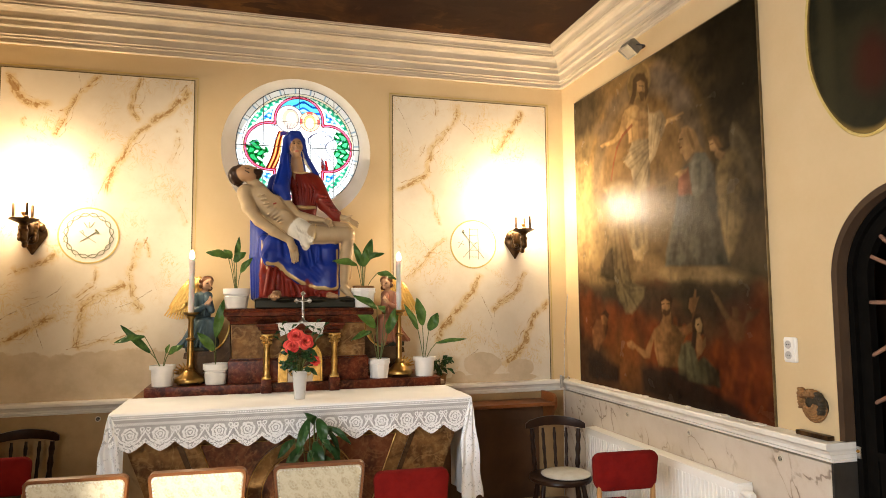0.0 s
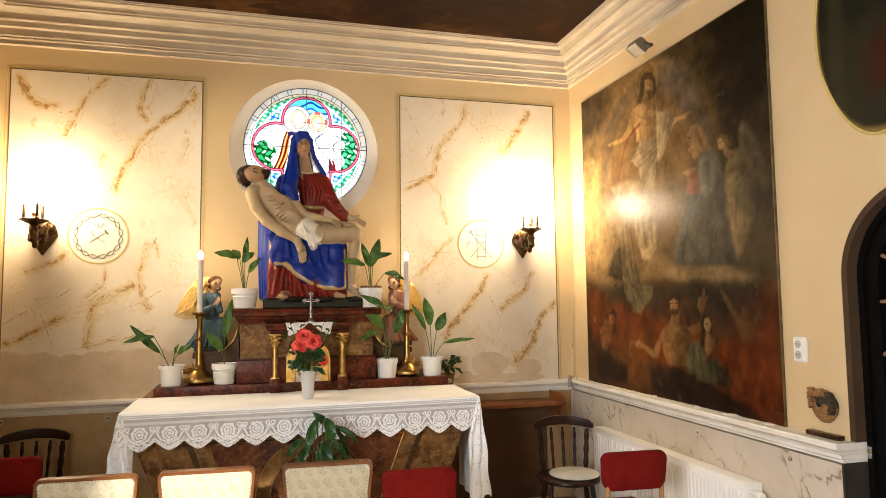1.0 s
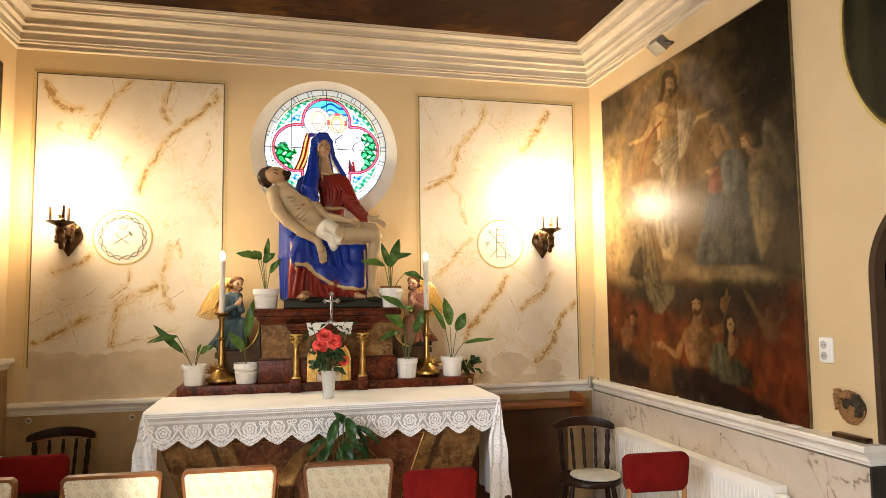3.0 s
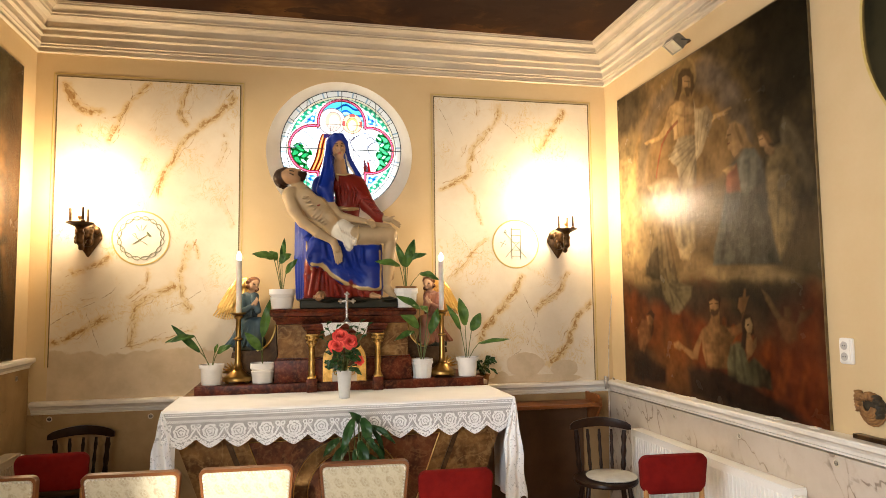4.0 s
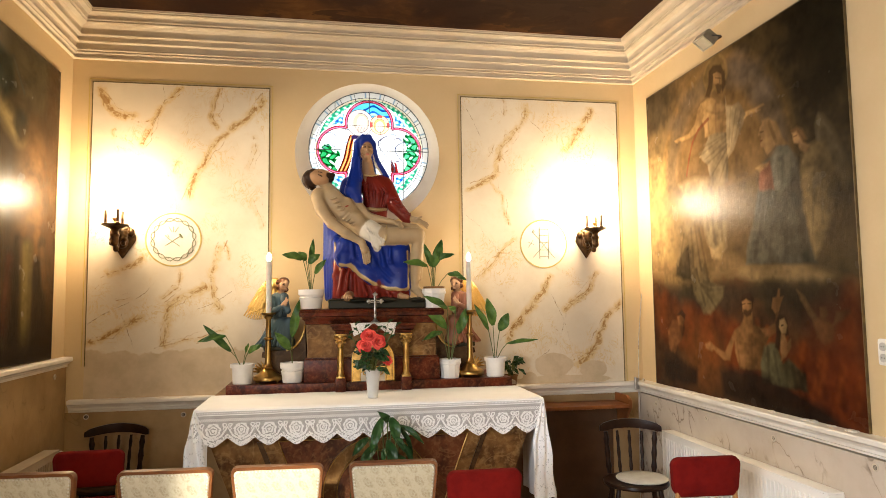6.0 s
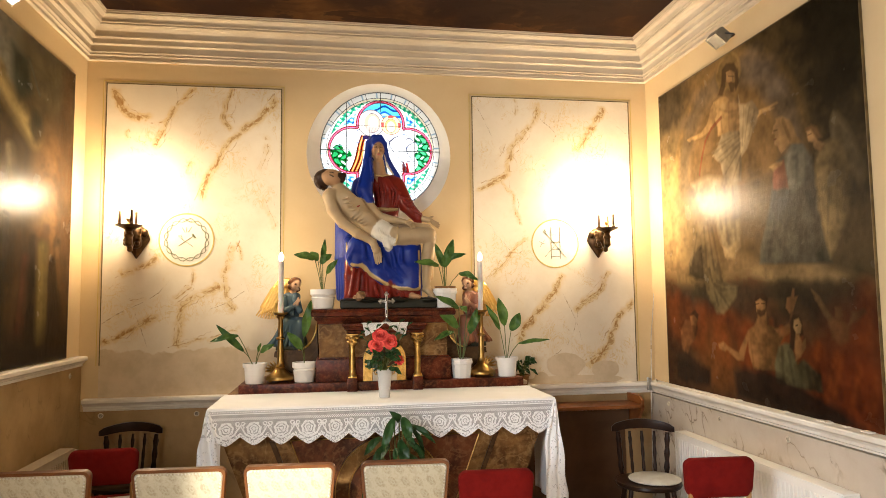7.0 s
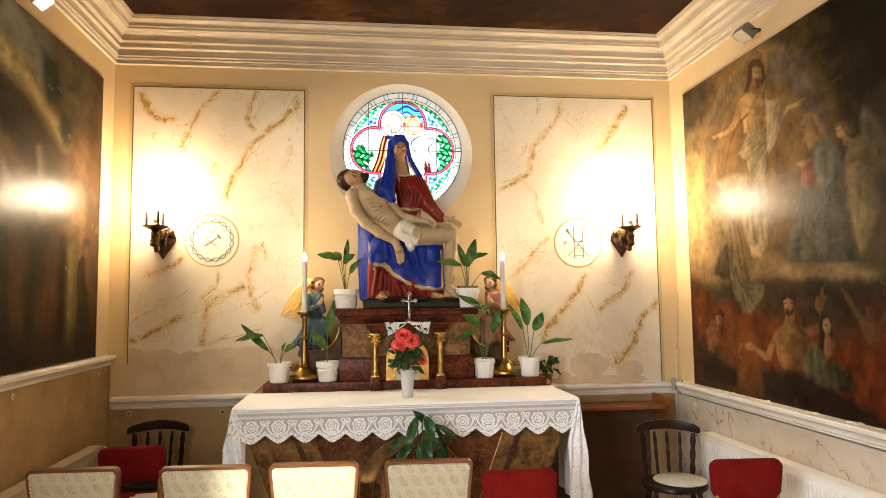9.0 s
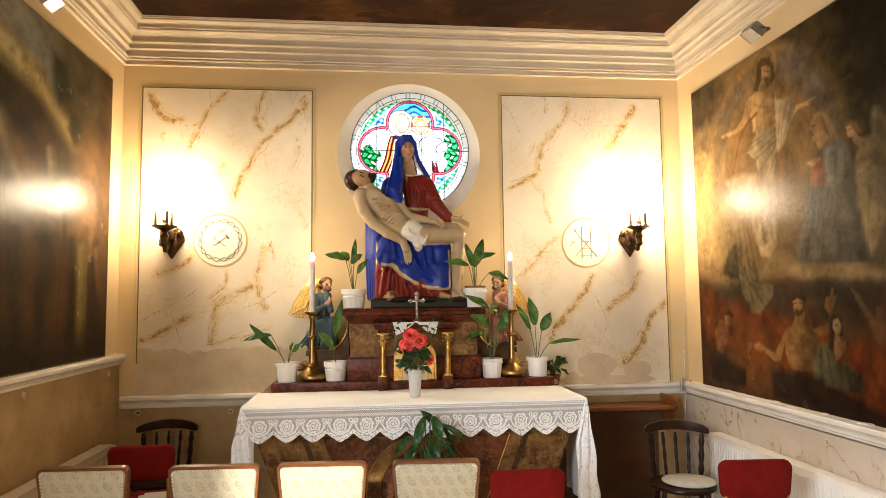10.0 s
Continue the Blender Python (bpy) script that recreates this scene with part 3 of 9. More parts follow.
class Veins:
    """Distance fields of hand-laid veins and cracks over a panel; places are fractions of its width and height."""
    def __init__(self, u, v, width, height):
        self.u, self.v, self.w, self.h = u * width, v * height, width, height
        rng = np.random.default_rng(3)
        self.du, self.dv = np.zeros(u.shape), np.zeros(u.shape)
        for freq, amp in ((5, 0.020), (13, 0.014), (31, 0.011), (70, 0.006)):
            for d in (self.du, self.dv):
                a, b, p, q = rng.uniform(0, 6.3, 4)
                d += amp * np.sin(self.u * freq * math.cos(a) + self.v * freq * math.sin(a) + p) * np.sin(self.u * freq * 0.7 * math.sin(b) + self.v * freq * 0.7 * math.cos(b) + q)
        self.near, self.far, self.bare, self.strand = np.zeros(u.shape), np.full(u.shape, 0.2), np.zeros(u.shape), np.full(u.shape, 0.2)
    def away(self, pts, wobble):
        best = np.full(self.u.shape, 9.0)
        x, y = self.u + self.du * wobble, self.v + self.dv * wobble
        for (a, b), (c, d) in zip(pts, pts[1:]):
            a, b, c, d = a * self.w, b * self.h, c * self.w, d * self.h
            t = np.clip(((x - a) * (c - a) + (y - b) * (d - b)) / max((c - a) ** 2 + (d - b) ** 2, 1e-9), 0, 1)
            best = np.minimum(best, np.hypot(x - a - t * (c - a), y - b - t * (d - b)))
        return best
    def vein(self, pts, width, force):
        d = self.away(pts, 1.0)
        self.near = np.maximum(self.near, force * (0.78 * np.exp(-(d / width) ** 2) + 0.22 * np.exp(-(d / (2.4 * width)) ** 2)))
        for wobble in (-1.3, 0.4, 1.9) if width > 0.03 else (-0.8, 1.2):
            self.strand = np.minimum(self.strand, self.away(pts, wobble) + 0.004 * (1 - force) + 0.0012 * abs(wobble))
    def crack(self, pts):
        self.far = np.minimum(self.far, self.away(pts, 0.45))
    def filler(self, x, y, rx, ry):
        self.bare = np.maximum(self.bare, np.clip(1.25 - np.hypot((self.u / self.w - x) / rx, (self.v / self.h - y) / ry), 0, 1))
    def foot(self, level):
        self.bare = np.maximum(self.bare, np.clip(0.5 + (level - self.v / self.h) * 9, 0, 1))


def west_veins(f):
    f.vein(((0.058, 0.965), (0.124, 0.910), (0.198, 0.888), (0.247, 0.883)), 0.040, 1.00)
    f.vein(((0.487, 0.982), (0.391, 0.933), (0.359, 0.898), (0.328, 0.847), (0.288, 0.796)), 0.035, 0.90)
    f.vein(((0.711, 0.995), (0.693, 0.937), (0.677, 0.895), (0.704, 0.870)), 0.035, 0.90)
    f.vein(((0.953, 0.970), (0.893, 0.911), (0.804, 0.866), (0.738, 0.833), (0.666, 0.784), (0.624, 0.737), (0.570, 0.689), (0.538, 0.642)), 0.040, 1.00)
    f.vein(((0.126, 0.848), (0.131, 0.820)), 0.026, 0.70)
    f.vein(((0.904, 0.834), (0.928, 0.787), (0.889, 0.729)), 0.044, 0.55)
    f.vein(((0.956, 0.663), (0.924, 0.616), (0.974, 0.541)), 0.040, 0.60)
    f.vein(((0.484, 0.745), (0.469, 0.707)), 0.022, 0.70)
    f.vein(((0.092, 0.380), (0.185, 0.398), (0.295, 0.421)), 0.035, 0.90)
    f.vein(((0.712, 0.475), (0.687, 0.411), (0.665, 0.356), (0.683, 0.292), (0.715, 0.273)), 0.035, 0.85)
    f.vein(((0.643, 0.338), (0.537, 0.311), (0.442, 0.275), (0.422, 0.221), (0.414, 0.158)), 0.044, 0.90)
    f.vein(((0.008, 0.172), (0.100, 0.185), (0.161, 0.200), (0.207, 0.223), (0.285, 0.249)), 0.040, 1.00)
    f.vein(((0.749, 0.209), (0.653, 0.192), (0.525, 0.175), (0.398, 0.155)), 0.031, 0.70)
    f.vein(((0.503, 0.393), (0.495, 0.338), (0.410, 0.302)), 0.035, 0.70)
    f.vein(((0.795, 0.355), (0.812, 0.309)), 0.040, 0.45)
    f.vein(((0.751, 0.485), (0.761, 0.438)), 0.018, 0.90)
    f.vein(((0.148, 0.301), (0.229, 0.313)), 0.031, 0.50)
    f.vein(((0.048, 0.323), (0.078, 0.349)), 0.026, 0.40)
    f.vein(((0.539, 0.887), (0.514, 0.840)), 0.022, 0.40)
    f.crack(((0.389, 0.993), (0.396, 0.952), (0.369, 0.904), (0.335, 0.843)))
    f.crack(((0.376, 0.361), (0.314, 0.321), (0.236, 0.300), (0.143, 0.277), (0.014, 0.234)))
    f.crack(((0.181, 0.263), (0.217, 0.214), (0.248, 0.151)))
    f.crack(((0.570, 0.697), (0.497, 0.624)))
    f.crack(((0.779, 0.328), (0.699, 0.291), (0.602, 0.274)))
    f.foot(0.142)


def east_veins(f):
    f.vein(((0.406, 0.975), (0.393, 0.924), (0.319, 0.852), (0.247, 0.811), (0.238, 0.741)), 0.040, 0.90)
    f.vein(((0.238, 0.741), (0.139, 0.705), (0.052, 0.680)), 0.035, 1.00)
    f.vein(((0.192, 0.721), (0.224, 0.672), (0.265, 0.642), (0.267, 0.593), (0.289, 0.553)), 0.026, 0.80)
    f.vein(((0.265, 0.993), (0.270, 0.932)), 0.031, 0.60)
    f.vein(((0.827, 0.971), (0.787, 0.919), (0.711, 0.857), (0.673, 0.816)), 0.044, 1.00)
    f.vein(((0.580, 0.968), (0.554, 0.936), (0.513, 0.844)), 0.031, 0.40)
    f.vein(((0.321, 0.488), (0.233, 0.455), (0.163, 0.406), (0.093, 0.368)), 0.031, 0.80)
    f.vein(((0.532, 0.366), (0.494, 0.307), (0.397, 0.250), (0.309, 0.202), (0.256, 0.155)), 0.040, 1.00)
    f.vein(((0.820, 0.385), (0.770, 0.325), (0.679, 0.287), (0.625, 0.258)), 0.035, 0.90)
    f.vein(((0.981, 0.265), (0.889, 0.226), (0.832, 0.168), (0.793, 0.110), (0.702, 0.072)), 0.044, 1.00)
    f.vein(((0.861, 0.941), (0.986, 0.881)), 0.031, 0.35)
    f.vein(((0.211, 0.329), (0.278, 0.280)), 0.026, 0.50)
    f.vein(((0.580, 0.405), (0.666, 0.365)), 0.026, 0.50)
    f.vein(((0.213, 0.831), (0.177, 0.791)), 0.031, 0.50)
    f.vein(((0.535, 0.210), (0.619, 0.151)), 0.040, 0.35)
    f.vein(((0.650, 0.073), (0.722, 0.101)), 0.035, 0.60)
    f.crack(((0.044, 0.955), (0.094, 0.910), (0.127, 0.850)))
    f.crack(((0.631, 0.248), (0.604, 0.190), (0.566, 0.132)))
    f.crack(((0.441, 0.076), (0.520, 0.117)))
    f.crack(((0.428, 0.925), (0.515, 0.875)))
    f.crack(((0.021, 0.582), (0.099, 0.543), (0.166, 0.494), (0.216, 0.461)))
    f.crack(((0.540, 0.307), (0.590, 0.258), (0.654, 0.150)))
    f.filler(0.55, 0.06, 0.16, 0.055)
    f.filler(0.80, 0.045, 0.12, 0.040)
    f.filler(0.62, 0.012, 0.40, 0.022)
    f.filler(0.40, 0.02, 0.06, 0.03)


def painted_panel(name, x0, x1, z0, z1, foot, material, veins, label):
    """A marbled field painted on the plaster, with its double line."""
    nu, nv = int((x1 - x0) / 0.0065), int((z1 - z0) / 0.0065)
    i, j = np.meshgrid(np.linspace(0, 1, nu + 1), np.linspace(0, 1, nv + 1))
    u, v = i.ravel(), j.ravel()
    pts = np.stack([x0 + u * (x1 - x0), np.full(u.shape, YB - 0.004), z0 + v * (z1 - z0)], 1)
    k = (np.arange(nv)[:, None] * (nu + 1) + np.arange(nu)[None, :]).ravel()
    me = bpy.data.meshes.new(name)
    me.from_pydata(pts.tolist(), [], np.stack([k, k + 1, k + nu + 2, k + nu + 1], 1).tolist())
    me.materials.append(material)
    ob = tagged(new(name, me), label, "wall painting", "", "structure")
    field = Veins(u, v, x1 - x0, z1 - z0)
    veins(field)
    at = me.attributes.new("vein", "FLOAT_COLOR", "POINT")
    at.data.foreach_set("color", np.stack([field.near, field.far * 5, field.bare, field.strand * 5], 1).astype(np.float32).ravel())
    k = 0.022
    for a, b, c, d in ((x0, x1, z1 - 0.007, z1), (x0, x0 + 0.007, foot, z1 - 0.007), (x1 - 0.007, x1, foot, z1 - 0.007)):
        part("painted_line", B(a, b, YB - 0.0065, YB - 0.0045, c, d), LINE, ob)
    for a, b, c, d in ((x0 - k, x1 + k, z1 + 0.013, z1 + 0.020), (x0 - k, x0 - k + 0.006, foot, z1 + 0.013), (x1 + k - 0.006, x1 + k, foot, z1 + 0.013)):
        part("painted_line", B(a, b, YB - 0.0035, YB - 0.0005, c, d), OCHRELINE, ob)


painted_panel("painted_panel_1", -1.717, -0.437, 0.958, 3.288, 1.19, PANEL_L, west_veins, "cream marbled wall panel with ochre veins and bare grey filler")
painted_panel("painted_panel_2", 1.063, 2.413, 0.958, 3.288, 0.958, PANEL_R, east_veins, "cream marbled wall panel with ochre veins and damp patches")


def medallion(x, z, kind):
    ob = thing("painted_medallion", "round wall painting with a yellow rim and passion emblems", "wall painting", (x, YB - 0.0045, z), 0, "painted medallions")
    ring = bmesh.new()
    n = 72
    a = [[ring.verts.new((r * math.cos(2 * math.pi * k / n), y, r * math.sin(2 * math.pi * k / n))) for k in range(n)] for r, y in ((0.190, 0), (0.191, -0.003), (0.200, -0.003), (0.201, 0))]
    for p, q in zip(a, a[1:]):
        for k in range(n):
            ring.faces.new((p[k], p[(k + 1) % n], q[(k + 1) % n], q[k]))
    part("rim", ring, OCHRELINE, ob)
    part("field", L([(0.190, -0.0005), (0.190, 0.0015)], m=Matrix.Rotation(radians(90), 4, "X"), segs=60), REVEAL, ob)
    def stroke(pts, r=0.0026, mat=GREENLINE):
        part("stroke", T([(u, -0.003, v) for u, v in pts], r, 5), mat, ob)
    if kind == 0:
        for ph in (0, math.pi):
            part("thorn_wreath", T([((0.148 + 0.013 * math.sin(8 * t + ph)) * math.cos(t), -0.003, (0.148 + 0.013 * math.sin(8 * t + ph)) * math.sin(t))
                                    for t in (2 * math.pi * k / 120 for k in range(120))], 0.0028, 5, True), GREENLINE, ob)
        for k in range(48):
            t = 2 * math.pi * k / 48
            r = 0.148 + 0.013 * math.sin(8 * t + (k % 2) * math.pi)
            e = 0.011 if k % 3 else -0.011
            stroke([(r * math.cos(t), r * math.sin(t)), ((r + e) * math.cos(t + 0.04), (r + e) * math.sin(t + 0.04))], 0.0013)
        stroke([(-0.055, -0.045), (0.05, 0.028)])
        stroke([(0.040, 0.042), (0.062, 0.012)], 0.007)
        stroke([(0.045, -0.05), (-0.035, 0.005)], 0.0022)
        stroke([(-0.035, 0.005), (-0.06, 0.03), (-0.04, 0.035), (-0.030, 0.010)], 0.0022)
        for q in (-0.025, 0.0, 0.025):
            stroke([(q * 0.4, 0.055), (q * 1.4, 0.095)], 0.0022)
    else:
        for q in (-0.035, 0.040):
            stroke([(q, -0.125), (q, 0.135)])
        for q in (-0.105, -0.05, 0.01, 0.07, 0.12):
            stroke([(-0.035, q), (0.040, q)], 0.0022)
        stroke([(-0.09, -0.11), (0.03, 0.02)], 0.0022)
        stroke([(0.09, -0.115), (-0.095, 0.10)], 0.0022)
        stroke([(-0.085, 0.115), (-0.098, 0.09), (-0.078, 0.10)], 0.004)
        stroke([(-0.13, -0.03), (-0.09, 0.03)], 0.0018)
        stroke([(-0.135, 0.015), (-0.085, -0.005)], 0.0018)


medallion(-1.125, 2.107, 0)
medallion(1.742, 2.085, 1)

# small round vents in the dado
vent = thing("dado_vent", "small round metal vent set in the dado", "vent", (-1.69, YB - 0.012, 0.834), 0, "dado vents")
part("ring", T([(0.016 * math.cos(a), -0.002, 0.016 * math.sin(a)) for a in (2 * math.pi * k / 24 for k in range(24))], 0.0036, 8, True), STUCCO, vent)
part("hole", PR([(0.0150 * math.cos(a), 0.0150 * math.sin(a)) for a in (2 * math.pi * k / 24 for k in range(24))], -0.0024, -0.0004), IRON, vent)
for q in (-0.006, 0.0, 0.006):
    part("slat", B(q - 0.0008, q + 0.0008, -0.0042, -0.0022, -0.0125, 0.0125), STUCCO, vent)
copy_thing(vent, pose(-1.03, YB - 0.012, 0.825))
copy_thing(vent, pose(2.364, YB - 0.012, 0.807))
for vy, vz in ((4.882, 0.818), (4.188, 0.820), (3.499, 0.822), (2.780, 0.829)):
    copy_thing(vent, pose(XR - 0.056, vy, vz, 0, 0, -90))
for vy, vz in ((4.98, 1.141), (3.811, 1.150)):
    copy_thing(vent, pose(XL + 0.026, vy, vz, 0, 0, 90))


# ---- round stained window ----
def glass_colour(u, v):
    """Colour of the painted glass; u, v run from -1 to 1 over the disc."""
    r = np.hypot(u, v)
    ang = np.arctan2(v, u)
    c = np.zeros(u.shape + (3,))
    c[:] = (0.95, 0.97, 0.98)
    def put(mask, col, k=1.0):
        c[mask] = c[mask] * (1 - k) + np.array(col) * k
    lobes = np.minimum.reduce([np.hypot(u - a, v - b) - 0.41 for a, b in ((0.47, 0), (-0.47, 0), (0, 0.45), (0, -0.45))])
    lobes = np.minimum(lobes, np.maximum(abs(u), abs(v)) - 0.42)
    wob = np.sin(u * 47 + v * 29) * np.sin(v * 53 - u * 19)
    diag = abs(np.sin(ang * 2))         # 1 half way between two lobes
    # outer ring: clear panes with a thin yellow line
    put((r > 0.905) & (np.sin(ang * 24) > 0.93), (0.50, 0.66, 0.80))
    put((r > 0.872) & (r <= 0.892) & (v > -0.2), (0.95, 0.92, 0.66))
    # green mosaic lens and blue corner in each spandrel
    band = (r > 0.865 - 0.085 * diag) & (r <= 0.865) & (lobes > 0.02)
    put(band, (0.26, 0.70, 0.54))
    put(band & (wob > 0.30), (0.80, 0.95, 0.86))
    put(band & (wob < -0.40), (0.10, 0.52, 0.42))
    sp = (lobes > 0.02) & (r <= 0.850 - 0.085 * diag)
    put(sp, (0.72, 0.90, 0.98))
    blue = (lobes > 0.035) & (r <= 0.825 - 0.085 * diag)
    put(blue, (0.26, 0.60, 0.90))
    put(blue & (wob > 0.30), (0.80, 0.96, 0.99))
    put(blue & (wob < -0.45), (0.06, 0.30, 0.74))
    # crimson border of the quatrefoil
    inner = lobes < -0.045
    put((lobes <= 0.0) & ~inner & (r < 0.90), (0.62, 0.02, 0.17))
    put((lobes <= -0.016) & (lobes > -0.030) & (r < 0.90), (0.94, 0.50, 0.66))
    # sky in streaks
    flow = v - 0.045 * np.sin(u * 9 + 1) - 0.02 * np.sin(u * 23)
    skyp = inner & (v > 0.40) & (flow > 0.44)
    put(skyp, (0.62, 0.86, 0.97))
    put(skyp & (flow > 0.58), (0.36, 0.76, 0.95))
    put(skyp & (abs(flow - 0.60) < 0.016), (0.10, 0.36, 0.72))
    put(skyp & (abs(flow - 0.70) < 0.018) & (u > -0.1), (0.08, 0.30, 0.55))
    put(skyp & (abs(flow - 0.52) < 0.014), (0.30, 0.60, 0.85))
    # leaves at both sides
    leaf = np.sin(u * 34 + np.sin(v * 27) * 1.4) * np.sin(v * 31 + u * 7)
    for sgn, base, light in ((-1, (0.03, 0.42, 0.18), (0.20, 0.66, 0.40)), (1, (0.05, 0.48, 0.26), (0.34, 0.76, 0.54))):
        edge = 0.53 + 0.05 * np.sin(v * 19) if sgn < 0 else 0.60 + 0.03 * np.sin(v * 23)
        top = (0.10 - 0.25 * (0.85 + u)) if sgn < 0 else (0.34 - 0.0 * u)
        bush = inner & (u * sgn > edge) & (v < top + 0.05 * np.sin(u * 25)) & (v > -0.36)
        put(bush, base)
        put(bush & (leaf > 0.28), light)
        put(bush & (abs(leaf) < 0.07), (0.02, 0.16, 0.10))
        put(bush & (leaf < -0.62), (0.86, 0.95, 0.92))
    # robes
    fold = u + 0.27 + 0.30 * (0.24 - v)
    robe = inner & (v < 0.26) & (v > -0.42) & (abs(fold + 0.02 * np.sin(v * 8)) < 0.045 + 0.06 * (0.26 - v))
    put(robe, (0.80, 0.42, 0.22))
    put(robe & (np.sin(fold * 95 + np.sin(v * 11) * 1.2) > 0.25), (0.34, 0.10, 0.06))
    put(robe & (np.sin(fold * 95 + np.sin(v * 11) * 1.2) < -0.75), (0.95, 0.72, 0.45))
    put(inner & (abs(v - 0.25 + 0.20 * abs(u + 0.12)) < 0.035) & (u > -0.30) & (u < -0.17), (0.20, 0.16, 0.32))
    cloak = u - 0.36 - 0.20 * (-0.1 - v)
    put(inner & (abs(cloak) < 0.022 + 0.02 * np.sin(v * 14)) & (v < -0.08) & (v > -0.46), (0.36, 0.12, 0.08))
    put(inner & (abs(cloak - 0.055) < 0.018) & (v < -0.20) & (v > -0.46), (0.55, 0.06, 0.10))
    # heads in their haloes
    ink = (0.34, 0.30, 0.32)
    hu, hv = u + 0.14, v - 0.47
    halo = np.hypot(hu + 0.02, hv)
    put(inner & (halo < 0.225), (0.96, 0.95, 0.93))
    put(inner & (abs(halo - 0.222) < 0.009), ink, 0.7)
    head = np.hypot(hu * 1.25, hv)
    put(inner & (head < 0.165) & (hv > -0.02 - abs(hu) * 0.5), (0.80, 0.70, 0.62))
    put(inner & (np.hypot((hu - 0.015) * 1.5, hv + 0.005) < 0.125), (0.97, 0.90, 0.84))
    put(inner & (head < 0.165) & (hv < -0.07), (0.82, 0.72, 0.68))
    put(inner & (abs(head - 0.165) < 0.007) & (hu > -0.06), ink, 0.7)
    put(inner & (abs(np.sin(hu * 60 + np.sin(hv * 30))) < 0.18) & (head < 0.16) & (hv < -0.06), ink, 0.5)
    ku, kv = u - 0.175, v - 0.445
    halo = np.hypot(ku, kv)
    put(inner & (halo < 0.165), (0.97, 0.90, 0.66))
    cross = (abs(kv) < 0.045) | (abs(ku) < 0.045)
    put(inner & (halo < 0.165) & (halo > 0.12) & cross & (kv > -0.05), (0.86, 0.34, 0.34))
    put(inner & (abs(halo - 0.163) < 0.006), (0.60, 0.36, 0.30))
    head = np.hypot(ku * 1.2, kv + 0.01)
    put(inner & (head < 0.115), (0.93, 0.76, 0.46))
    put(inner & (np.hypot(ku * 1.35, kv + 0.03) < 0.092), (0.97, 0.91, 0.86))
    put(inner & (abs(head - 0.115) < 0.007) & (ku < 0.07), ink, 0.6)
    # drawing lines in the pale robes
    calm = inner & (v < 0.26) & ~robe & (u > -0.20) & (u < 0.56)
    put(calm & (abs(np.sin(u * 11 + np.sin(v * 9 + u * 3) * 1.5)) < 0.10), (0.30, 0.31, 0.40), 0.95)
    put(calm & (abs(np.sin(v * 8 + np.sin(u * 10) * 1.8)) < 0.065), (0.36, 0.34, 0.42), 0.9)
    far = inner & (abs(u) > 0.34) & (v > 0.0) & (v < 0.36)
    put(far & (abs(np.sin(v * 15 + np.sin(u * 12) * 1.2)) < 0.11), (0.45, 0.50, 0.62), 0.85)
    return c ** 2.3


